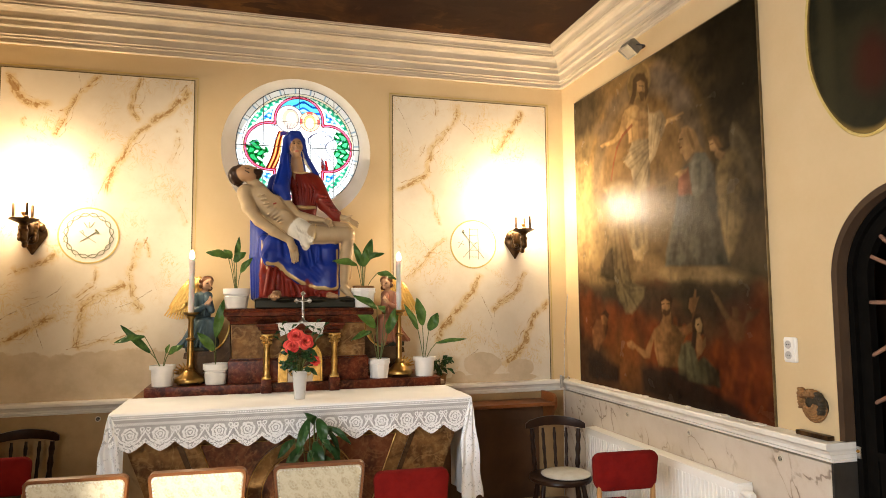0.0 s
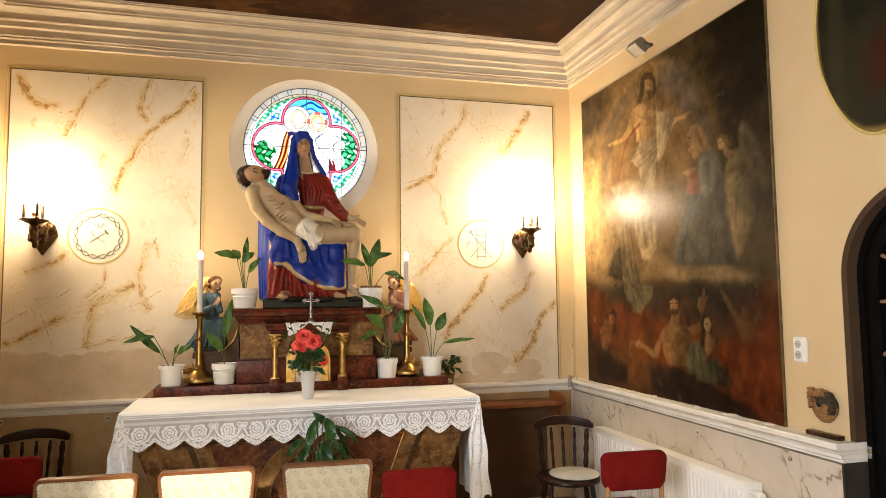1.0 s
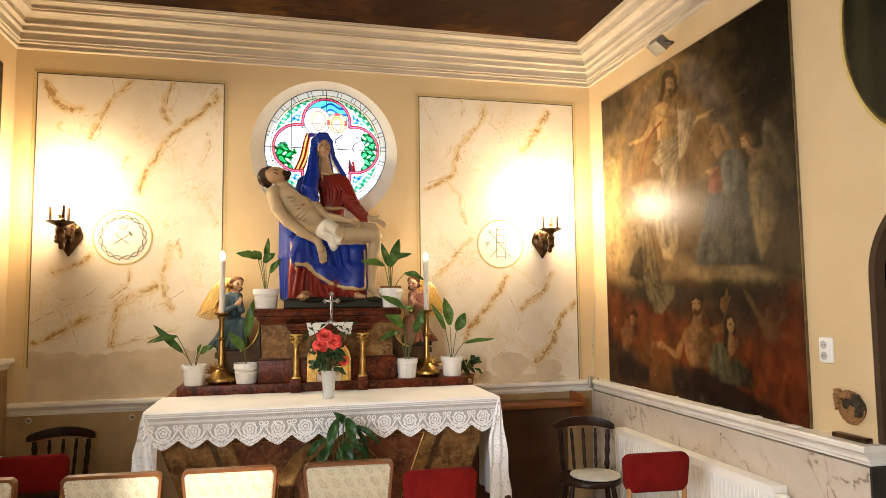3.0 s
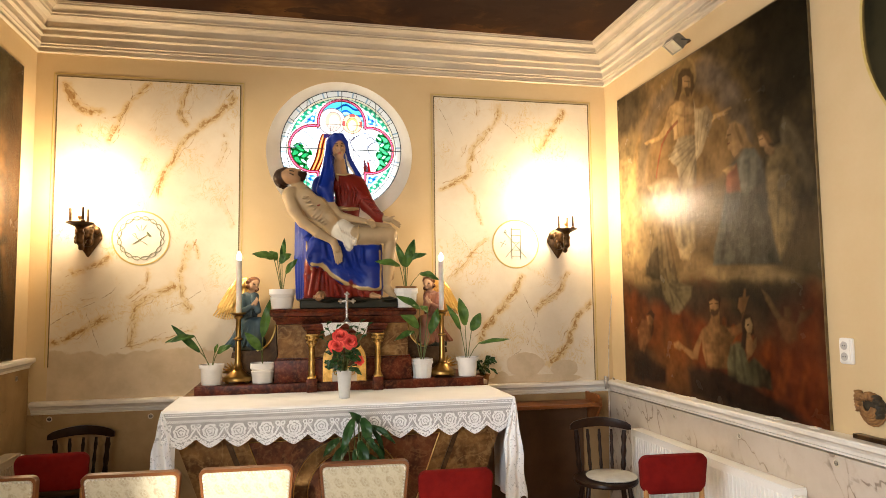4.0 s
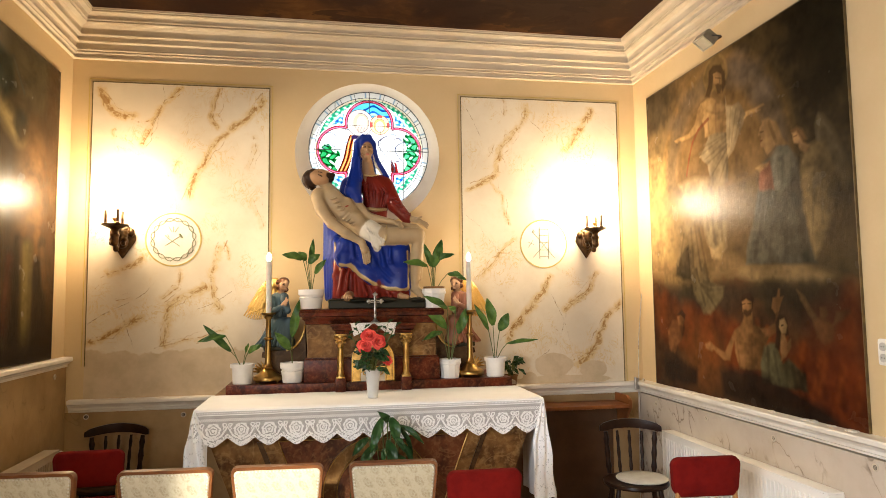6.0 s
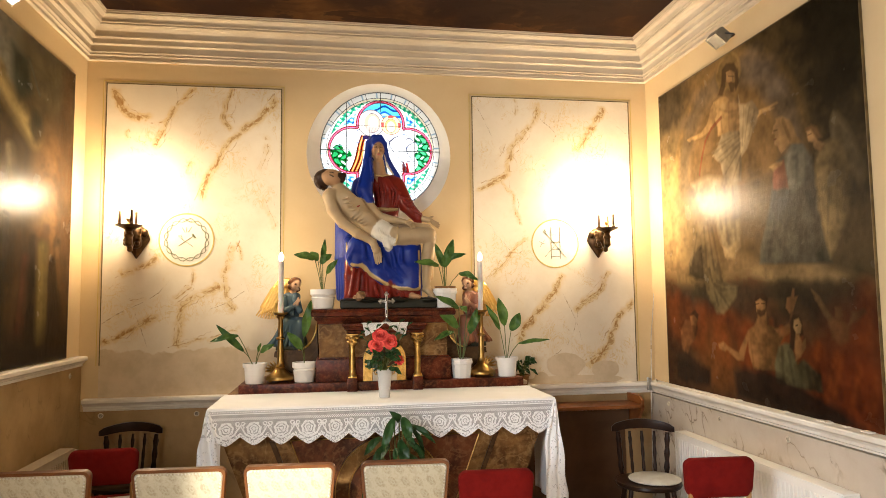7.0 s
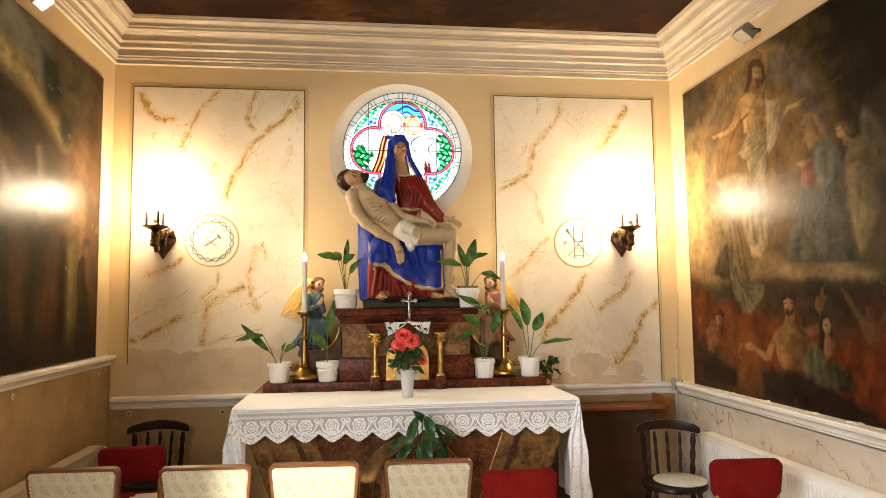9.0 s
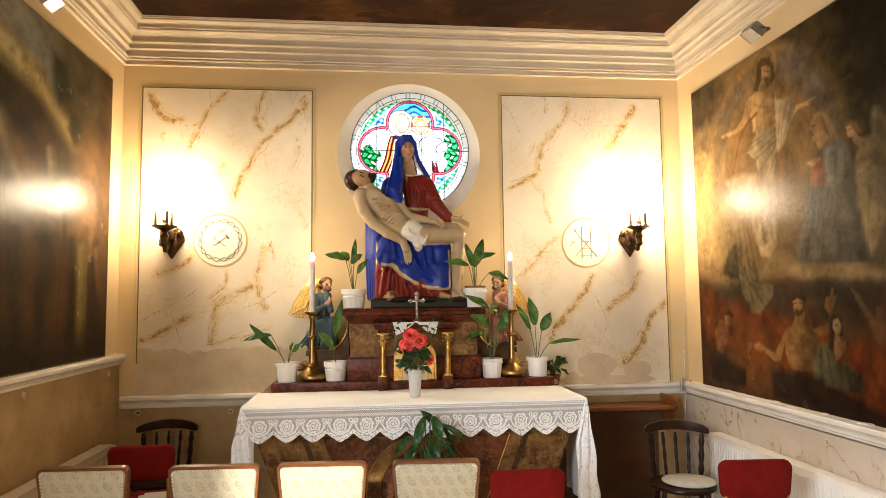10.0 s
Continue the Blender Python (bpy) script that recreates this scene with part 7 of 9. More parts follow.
    c.lump((0.122, -0.176, 0.612), (0.034, 0.022, 0.020), SKIN, (0, 12, 0))
    c.blend = 0.003
    for k in range(4):
        c.limb((0.140, -0.172 - 0.008 * k, 0.616 - 0.007 * k), (0.180 - 0.006 * k, -0.184 - 0.008 * k, 0.606 - 0.008 * k), 0.0080, 0.0070, SKIN)
        c.limb((0.180 - 0.006 * k, -0.184 - 0.008 * k, 0.606 - 0.008 * k), (0.198 - 0.008 * k, -0.186 - 0.008 * k, 0.578 - 0.006 * k), 0.0070, 0.0054, SKIN)
    # loincloth, with folds wrapped round the hip
    c.blend = 0.012
    c.limb((-0.040, -0.118, 0.555), (0.035, -0.122, 0.505), 0.076, 0.078, WHITE, 0.92)
    c.limb((0.000, -0.170, 0.500), (0.015, -0.178, 0.430), 0.034, 0.024, WHITE)
    c.blend = 0.005
    for k in range(7):
        c.limb((-0.074 + 0.022 * k, -0.160, 0.612 - 0.008 * k), (-0.045 + 0.017 * k, -0.196, 0.530 - 0.010 * k), 0.0060, 0.0085, WHITE)
        c.limb((-0.045 + 0.017 * k, -0.196, 0.530 - 0.010 * k), (-0.018 + 0.011 * k, -0.190, 0.432 + 0.003 * k), 0.0085, 0.0060, WHITE)
    c.blend = 0.002
    c.limb((0.082, -0.170, 0.590), (0.076, -0.202, 0.510), 0.0032, 0.0032, GOLD)
    c.limb((0.076, -0.202, 0.510), (0.062, -0.192, 0.438), 0.0032, 0.0032, GOLD)
    # legs
    c.blend = 0.014
    c.limb((0.05, -0.130, 0.512), (0.295, -0.165, 0.516), 0.070, 0.056, SKIN)
    c.limb((0.06, -0.060, 0.585), (0.295, -0.090, 0.565), 0.048, 0.042, SKIN)
    c.lump((0.312, -0.165, 0.518), (0.046, 0.050, 0.050), SKIN)
    c.limb((0.312, -0.160, 0.490), (0.300, -0.135, 0.350), 0.044, 0.046, SKIN)
    c.limb((0.300, -0.135, 0.350), (0.284, -0.125, 0.140), 0.045, 0.026, SKIN)
    c.limb((0.325, -0.090, 0.540), (0.318, -0.070, 0.220), 0.040, 0.030, SKIN)
    c.limb((0.286, -0.130, 0.135), (0.322, -0.185, 0.082), 0.030, 0.020, SKIN)
    c.limb((0.312, -0.120, 0.120), (0.352, -0.165, 0.080), 0.026, 0.018, SKIN)
    # feet
    c.limb((-0.180, -0.165, 0.090), (-0.198, -0.215, 0.080), 0.030, 0.026, FACE)
    c.blend = 0.003
    for k in range(5):
        c.limb((-0.226 + 0.014 * k, -0.212, 0.082), (-0.232 + 0.016 * k, -0.242 + 0.004 * abs(k - 3), 0.072), 0.0090, 0.0082, FACE)
        c.limb((0.318 + 0.009 * k, -0.180 + 0.004 * k, 0.082), (0.330 + 0.011 * k, -0.212 + 0.006 * k, 0.070), 0.0075, 0.0062, SKIN)
    c.limb((0.180, -0.175, 0.085), (0.225, -0.200, 0.076), 0.020, 0.014, FACE)
    return c.skin("pieta_statue", [STATUEPAINT], PIETA_PAINTS)


statue = tagged(new("pieta_statue", pieta()), "painted statue of a seated woman in blue holding a laid man", "statue")
statue.matrix_world = pose(0.335, 4.885, 1.584)


ANGEL_PAINTS = [(0.480, 0.290, 0.170, 0), (0.130, 0.050, 0.020, 0), (0.830, 0.520, 0.150, 1), (0.034, 0.036, 0.022, 0), (0.040, 0.018, 0.010, 0)]


def angel(mirror, robe, name, label, at, turn):
    c = Clay(0.0034, 0.006)
    m = -1 if mirror else 1
    ca, sa = math.cos(radians(-30)), math.sin(radians(-30))
    def q(x, y, z):         # the body turns towards the room
        return (m * (x * ca - y * sa), x * sa + y * ca, z)
    def w(x, y, z):         # the wings spread along the wall
        return (m * x, y, z)
    R, F, H, G, E, D = range(6)
    # kneeling legs under the robe, one knee raised
    c.blend = 0.016
    c.limb(q(-0.02, 0.0, 0.150), q(0.010, -0.005, 0.235), 0.066, 0.052, R, 0.85)
    c.limb(q(0.00, -0.01, 0.165), q(0.108, -0.030, 0.172), 0.058, 0.042, R)
    c.limb(q(0.108, -0.030, 0.172), q(0.100, -0.040, 0.040), 0.042, 0.046, R)
    c.limb(q(-0.02, 0.0, 0.130), q(-0.105, 0.0, 0.040), 0.066, 0.044, R)
    c.limb(q(-0.105, 0.0, 0.040), q(-0.165, 0.0, 0.018), 0.040, 0.014, R)
    c.limb(q(0.00, 0.0, 0.050), q(0.080, -0.01, 0.040), 0.066, 0.060, R)
    c.blend = 0.006
    for k in range(9):
        x = -0.135 + 0.030 * k
        c.limb(q(0.030 + 0.007 * k, -0.058, 0.190), q(x, -0.066 - 0.010 * (k % 2), 0.020), 0.008, 0.011, R)
    # trunk
    c.blend = 0.014
    c.limb(q(0.008, 0.0, 0.220), q(0.022, -0.004, 0.345), 0.050, 0.054, R, 0.8)
    c.limb(q(-0.022, 0.0, 0.362), q(0.060, -0.012, 0.362), 0.030, 0.028, R)
    c.blend = 0.005
    for k in range(5):
        c.limb(q(-0.015 + 0.018 * k, -0.040, 0.365), q(-0.005 + 0.015 * k, -0.044, 0.225), 0.006, 0.008, R)
    # bowed head
    c.blend = 0.006
    c.limb(q(0.022, -0.006, 0.375), q(0.046, -0.018, 0.420), 0.024, 0.021, F)
    c.lump(q(0.064, -0.028, 0.444), (0.032, 0.034, 0.042), F, (0, 26 * m, 0))
    c.limb(q(0.090, -0.040, 0.448), q(0.100, -0.043, 0.432), 0.0055, 0.0070, F)
    c.limb(q(0.084, -0.036, 0.416), q(0.090, -0.038, 0.413), 0.010, 0.009, F)
    c.blend = 0.001
    c.limb(q(0.078, -0.061, 0.448), q(0.088, -0.057, 0.444), 0.0026, 0.0022, D)
    c.limb(q(0.076, -0.061, 0.457), q(0.090, -0.055, 0.455), 0.0018, 0.0016, D)
    c.limb(q(0.090, -0.053, 0.421), q(0.097, -0.049, 0.421), 0.0026, 0.0022, E + 2)
    c.blend = 0.005
    c.lump(q(0.050, -0.012, 0.468), (0.042, 0.044, 0.034), H)
    c.lump(q(0.034, -0.008, 0.440), (0.034, 0.040, 0.042), H)
    for k in range(18):
        a, h = radians(47 * k), 0.408 + 0.0046 * k
        c.lump(q(0.036 + 0.032 * math.cos(a), -0.010 + 0.040 * math.sin(a), h), (0.012, 0.012, 0.015), H)
    # arms, joined before the breast
    c.blend = 0.008
    c.limb(q(-0.020, -0.040, 0.352), q(0.000, -0.082, 0.252), 0.030, 0.027, R)
    c.limb(q(0.000, -0.082, 0.252), q(0.078, -0.082, 0.292), 0.026, 0.016, R)
    c.limb(q(0.070, -0.030, 0.345), q(0.118, -0.060, 0.262), 0.026, 0.022, R)
    c.limb(q(0.118, -0.060, 0.262), q(0.100, -0.078, 0.295), 0.018, 0.014, R)
    c.blend = 0.003
    c.limb(q(0.080, -0.082, 0.294), q(0.104, -0.076, 0.325), 0.012, 0.010, F)
    c.limb(q(0.102, -0.078, 0.297), q(0.112, -0.070, 0.325), 0.012, 0.010, F)
    for k in range(4):
        c.limb(q(0.104 + 0.004 * k, -0.078, 0.326 - 0.004 * k), q(0.112 + 0.005 * k, -0.070, 0.356 - 0.007 * k), 0.0050, 0.0040, F)
    # wings: long pinions under rows of short feathers
    c.blend = 0.002
    for k in range(12):
        t = k / 11
        c.limb(w(-0.030 - 0.085 * t, 0.055, 0.440 - 0.020 * t), w(-0.070 - 0.175 * t, 0.066 + 0.004 * (k % 2), 0.220 - 0.080 * t + 0.090 * t * t), 0.0092, 0.0056, G, 0.6)
    for row in range(5):
        for k in range(8):
            t = k / 7
            x0, z0 = -0.016 - 0.092 * t - 0.020 * row, 0.480 - 0.040 * t - 0.040 * row
            c.limb(w(x0, 0.046 - 0.003 * (k % 2), z0), w(x0 - 0.022, 0.040 - 0.003 * (k % 2), z0 - 0.042), 0.0076, 0.0050, G, 0.7)
    c.limb(w(0.0, 0.04, 0.37), w(-0.018, 0.050, 0.485), 0.022, 0.015, G, 0.7)
    c.limb(w(-0.018, 0.050, 0.485), w(-0.080, 0.052, 0.478), 0.015, 0.013, G, 0.7)
    c.limb(w(-0.080, 0.052, 0.478), w(-0.140, 0.056, 0.410), 0.013, 0.010, G, 0.7)
    c.limb(w(-0.140, 0.056, 0.410), w(-0.215, 0.064, 0.290), 0.010, 0.006, G, 0.7)
    for k in range(6):
        c.limb(w(0.040 - 0.012 * k, 0.066, 0.385 + 0.012 * k), w(0.048 - 0.016 * k, 0.074, 0.495 - 0.012 * k), 0.010, 0.007, G, 0.7)
    c.block((m * 0.02, 0.0, 0.0), (0.115, 0.075, 0.016), E, 0.006)
    paints = [robe] + ANGEL_PAINTS + [PIETA_PAINTS[LIP]]
    ob = tagged(new(name, c.skin(name, [STATUEPAINT], paints)), label, "statue", "kneeling angels")
    ob.matrix_world = pose(*at, 0, 0, turn)


# ---- altar ----
AX = 0.287        # its middle


def altar():
    ob = thing("altar", "painted faux-marble altar table with gilt lines and splayed front", "altar", (AX, 4.0, 0))
    def half(z):
        return 0.945 - 0.38 * (0.79 - z)
    part("mensa", B(-1.02, 1.02, 0.012, 1.185, 0.955, 1.022, bevel=0.006), BROWNMARBLE, ob)
    body = bmesh.new()
    prism(body, [(-half(0.0), 0), (half(0.0), 0), (half(0.955), 0.955), (-half(0.955), 0.955)], 0.10, 1.10)
    part("body", body, BROWNMARBLE, ob, "olive-brown painted marble body")
    part("base_step", B(-0.80, 0.80, 0.02, 1.15, 0, 0.10, bevel=0.01), REDMARBLE, ob)
    c = 0.016
    part("front_field", PR([(-0.31, 0.14), (0.31, 0.14), (0.565, 0.815), (-0.565, 0.815)], 0.088, 0.098), FRONTMARBLE, ob, "dark red marble field")
    for s in (-1, 1):
        part("gilt_line", T([(s * 0.31, 0.086, 0.14), (s * 0.567, 0.086, 0.817)], 0.0036, 6), GILT, ob)
        part("corner_strip", PR([(s * 0.39, 0.14), (s * 0.42, 0.14), (s * 0.69, 0.815), (s * 0.66, 0.815)], 0.090, 0.0985), OLIVEMARBLE, ob)
    part("gilt_line", T([(-0.567, 0.086, 0.817), (0.567, 0.086, 0.817)], 0.0036, 6), GILT, ob)
    n = 64
    ring = bmesh.new()
    prof = [(0.325, 0.088), (0.325, 0.078), (0.315, 0.074), (0.305, 0.078), (0.250, 0.080), (0.244, 0.072), (0.236, 0.072), (0.232, 0.088)]
    rings = [[ring.verts.new((0.012 + r * math.cos(2 * math.pi * k / n), y, 0.50 + r * math.sin(2 * math.pi * k / n))) for k in range(n)] for r, y in prof]
    for a, b in zip(rings, rings[1:]):
        for k in range(n):
            ring.faces.new((a[k], a[(k + 1) % n], b[(k + 1) % n], b[k]))
    part("round_moulding", ring, BROWNMARBLE, ob)
    for r in (0.320, 0.240):
        part("gilt_ring", T([(0.012 + r * math.cos(2 * math.pi * k / n), 0.074, 0.50 + r * math.sin(2 * math.pi * k / n)) for k in range(n)], 0.0034, 6, True), GILT, ob)
    part("gradine", B(-0.942, 1.0, 0.605, 1.185, 1.022, 1.087, bevel=0.005), REDMARBLE, ob, "dark red marble step")
    part("gradine_end", B(1.0, 1.06, 0.72, 1.185, 1.022, 1.05, bevel=0.004), STUCCO, ob)


altar()


def retable():
    ob = thing("tabernacle_pedestal", "brown marble pedestal with gilt columns and small arched door", "tabernacle", (0.312, 4.60, 1.087))
    part("plinth", B(-0.468, 0.468, 0.06, 0.58, 0, 0.150, bevel=0.006), REDMARBLE, ob)
    part("plinth_moulding", B(-0.458, 0.458, 0.07, 0.58, 0.150, 0.162, bevel=0.004), REDMARBLE, ob)
    part("block", B(-0.445, 0.445, 0.085, 0.58, 0.162, 0.395), BROWNMARBLE, ob)
    prof = [(0.0, 0.388), (0.012, 0.392), (0.016, 0.410), (0.034, 0.428), (0.036, 0.440), (0.052, 0.446), (0.056, 0.470), (0.050, 0.480), (0.054, 0.492), (0.0, 0.494)]
    part("cap_moulding", sweep(bmesh.new(), prof, [(-0.445, 0.58, -1, 0), (-0.445, 0.085, -1, -1), (0.445, 0.085, 1, -1), (0.445, 0.58, 1, 0)]), REDMARBLE, ob)
    part("cap", B(-0.44, 0.44, 0.09, 0.58, 0.395, 0.4935), REDMARBLE, ob)
    e = [(0.0, 0.325), (0.010, 0.328), (0.014, 0.345), (0.030, 0.352), (0.034, 0.372), (0.044, 0.378), (0.046, 0.392), (0.0, 0.394)]
    part("entablature", sweep(bmesh.new(), e, [(-0.245, 0.10, -1, 0), (-0.245, 0.0, -1, -1), (0.245, 0.0, 1, -1), (0.245, 0.10, 1, 0)]), REDMARBLE, ob)
    part("entablature_core", B(-0.244, 0.244, 0.001, 0.10, 0.325, 0.3935), OLIVEMARBLE, ob)
    for s in (-1, 1):
        x = s * 0.222
        col = part("column", L([(0.024, 0.030), (0.030, 0.036), (0.030, 0.046), (0.022, 0.058), (0.0215, 0.10), (0.023, 0.145), (0.0205, 0.15), (0.020, 0.235), (0.024, 0.240), (0.024, 0.248)],
                               (x, -0.012, 0), 24), GILT, ob, "gilt half column")
        part("column_plinth", B(x - 0.034, x + 0.034, -0.048, 0.03, -0.058, 0.030, bevel=0.004), REDMARBLE, col)
        part("column_base", B(x - 0.030, x + 0.030, -0.042, 0.02, 0.0302, 0.042, bevel=0.004), GILT, col)
        cap = bmesh.new()
        lathe(cap, [(0.022, 0.248), (0.026, 0.262), (0.024, 0.275), (0.034, 0.300), (0.038, 0.306), (0.036, 0.318)], (x, -0.012, 0), 20)
        for k in range(8):
            a = 2 * math.pi * k / 8
            for z, r in ((0.272, 0.027), (0.300, 0.036)):
                bmesh.ops.create_uvsphere(cap, u_segments=8, v_segments=6, radius=0.0105, matrix=Matrix.Translation((x + r * math.cos(a + z * 40), -0.012 + r * math.sin(a + z * 40), z)))
        part("capital", cap, GILT, col)
        part("abacus", B(x - 0.040, x + 0.040, -0.05, 0.03, 0.316, 0.326, bevel=0.003), GILT, col)
    def archline(w, z0, zs):
        return [(-w, z0)] + arc(0, zs, w, 180, 0, 24) + [(w, z0)]
    part("niche_back", PR(archline(0.146, -0.058, 0.140), 0.050, 0.062), OLIVEMARBLE, ob)
    for w, wi, y, mat in ((0.146, 0.134, 0.028, GILT), (0.130, 0.118, 0.036, GILT)):
        o = archline(w, -0.058, 0.140) + archline(wi, -0.045 if wi < 0.12 else -0.040, 0.140)[::-1]
        part("gilt_arch", PR([(-w, -0.058)] + arc(0, 0.140, w, 180, 0, 24) + [(w, -0.058), (wi, -0.058)] + arc(0, 0.140, wi, 0, 180, 24) + [(-wi, -0.058)], y, 0.050), mat, ob)
    part("door", PR(archline(0.133, -0.040, 0.140), 0.042, 0.050), GILT, ob, "gilt tabernacle door")
    part("door_picture", PR([(-0.082, -0.022), (0.082, -0.022), (0.082, 0.085), (-0.082, 0.085)], 0.038, 0.042), STUCCO, ob, "pale marble panel")
    part("door_arch", PR(archline(0.088, 0.100, 0.140), 0.036, 0.042), OLIVEMARBLE, ob, "dark arched field")
    for x in (-0.088, 0.088):
        part("door_rib", T([(x, 0.038, -0.030), (x, 0.038, 0.140)], 0.0045, 6), GILT, ob)
    part("gilt_sill", B(-0.146, 0.146, 0.028, 0.050, -0.058, -0.040, bevel=0.003), GILT, ob)
    for s in (-1, 1):
        part("gilt_scroll", T([(s * (0.055 + 0.028 * (1 - t / 14) * math.cos(t * 0.9)), 0.038, 0.06 + 0.028 * (1 - t / 14) * math.sin(t * 0.9)) for t in range(13)], 0.005, 6), GILT, ob)
    # curved consoles at both sides, with a gilt edge and fern leaf
    for s in (-1, 1):
        o = [(s * 0.447, 0.0)] + [(s * (0.447 + 0.02), 0.385)] + [(s * u, v) for u, v in arc(0.612, 0.385, 0.145, 180, 262, 12, 0.178)] + [(s * 0.70, 0.207), (s * 0.755, 0.200), (s * 0.76, 0.165), (s * 0.71, 0.15), (s * 0.72, 0.05), (s * 0.745, 0.0)]
        part("console", PR(o, 0.22, 0.48), OLIVEMARBLE, ob, "curved brown console")
        part("gilt_edge", T([(s * u, 0.218, v) for u, v in arc(0.612, 0.385, 0.145, 180, 262, 12, 0.178)], 0.007, 6), GILT, ob)
        fern = bmesh.new()
        for k in range(7):
            a = radians(12 + 20 * k)
            tube(fern, [(s * 0.745, 0.21, 0.06), (s * (0.745 + 0.045 * math.cos(a)), 0.200, 0.06 + 0.045 * math.sin(a)), (s * (0.745 + 0.085 * math.cos(a * 0.86)), 0.205, 0.055 + 0.085 * math.sin(a * 0.86))], [0.006, 0.009, 0.003], 6)
        part("gilt_fern", fern, GILT, ob)


retable()
angel(False, (0.062, 0.100, 0.120, 0), "angel_statue", "kneeling painted angel in a blue robe with gilt wings", (-0.345, 4.93, 1.310), 0)
angel(True, (0.300, 0.130, 0.080, 0), "angel_statue", "kneeling painted angel in a rose robe with gilt wings", (0.985, 4.93, 1.310), 0)


# ---- altar cloth ----
def cloth():
    ob = thing("altar_cloth", "white linen altar cloth with a deep scalloped lace hem", "altar cloth", (AX, 4.0, 1.0235))
    W = 1.028
    rng = random.Random(4)
    top = bmesh.new()
    nx, ny = 60, 14
    vs = [[top.verts.new((-W + 2 * W * i / nx - (0.0 if j < ny else 0.0), 0.004 + 0.60 * j / ny, 0.0045 + 0.0018 * noise.noise(Vector((i * 0.35, j * 0.5, 0))))) for i in range(nx + 1)] for j in range(ny + 1)]
    for j in range(ny):
        for i in range(nx):
            top.faces.new((vs[j][i], vs[j][i + 1], vs[j + 1][i + 1], vs[j + 1][i]))
    for i in range(nx):     # rolled front edge
        a, b = vs[0][i], vs[0][i + 1]
        c, d = top.verts.new((b.co.x, -0.006, -0.004)), top.verts.new((a.co.x, -0.006, -0.004))
        e, f = top.verts.new((b.co.x, -0.007, -0.016)), top.verts.new((a.co.x, -0.007, -0.016))
        top.faces.new((a, b, c, d)); top.faces.new((d, c, e, f))
    bmesh.ops.remove_doubles(top, verts=top.verts, dist=1e-4)
    part("linen_top", top, LINEN, ob)
    lace_bm = bmesh.new()
    n, m = 260, 14
    grid = []
    for i in range(n + 1):
        x = -W + 2 * W * i / n
        u = ((x + PITCH / 2) % PITCH) - PITCH / 2
        drop = 0.150 + 0.050 * (1 - (abs(u) / (PITCH / 2)) ** 1.4)
        col = []
        for j in range(m + 1):
            t = j / m
            wave = 0.006 * math.sin(x * 21) * t + 0.010 * t * math.sin(x * 7.3 + 1) * t
            col.append(lace_bm.verts.new((x, -0.010 - 0.012 * t + wave, -0.004 - drop * t)))
        grid.append(col)
    for a, b in zip(grid, grid[1:]):
        for j in range(m):
            lace_bm.faces.new((a[j], b[j], b[j + 1], a[j + 1]))
    part("lace_hem", lace_bm, LACE, ob, "white filet lace with roses and scallops")
    # falls at both ends: the linen behind, and a rippled lace edge that flares in front of it
    for s, drop, flare in ((1, 0.66, 0.050), (-1, 0.395, 0.062)):
        linen, lacy, nv, nu = bmesh.new(), bmesh.new(), 30, 30
        sheets = ([], [])
        for j in range(nv + 1):
            t = j / nv
            flat, edge = [], []
            for i in range(nu + 1):
                k = i / nu
                flat.append(linen.verts.new((s * (W - 0.004 + 0.020 * t ** 0.8 + 0.012 * t * math.sin(k * 14 + 2 * t)), 0.012 + 0.50 * k, -drop * t)))
                wide = min(1.0, 0.15 + t * 2.2)
                x = W - 0.004 - 0.075 * wide * (1 - k) + (flare * t + 0.012 * wide) * k
                ripple = 0.014 * wide * math.sin(k * 13 + 5 * t + s) + 0.008 * t * math.sin(k * 5 + 17 * t)
                hem = 0.030 * abs(math.sin(k * 9 + 0.6)) + 0.05 * k * (1 if s > 0 else -0.3)
                edge.append(lacy.verts.new((s * (x + 0.010 * t * math.sin(t * 15) * k), -0.022 + ripple, -(drop - hem) * t)))
            sheets[0].append(flat)
            sheets[1].append(edge)
        for bm, rows in ((linen, sheets[0]), (lacy, sheets[1])):
            for a, b in zip(rows, rows[1:]):
                for i in range(nu):
                    bm.faces.new((a[i], a[i + 1], b[i + 1], b[i]))
        part("linen_fall", linen, LINEN, ob)
        part("lace_fall", lacy, LACE_SIDE, ob, "gathered white lace edge")


cloth()


def doily():
    ob = thing("lace_doily", "small white lace doily draped over the ledge", "doily", (0.312, 4.553, 1.482))
    part("flat", B(-0.16, 0.16, 0.0, 0.09, 0.0, 0.003), CROCHET, ob)
    for s in (-1, 1):
        o = [(s * 0.005, 0.002), (s * 0.155, 0.002), (s * 0.135, -0.085), (s * 0.07, -0.055)]
        part("hanging_corner", PR(o if s > 0 else o[::-1], -0.006, -0.003), CROCHET, ob)


doily()


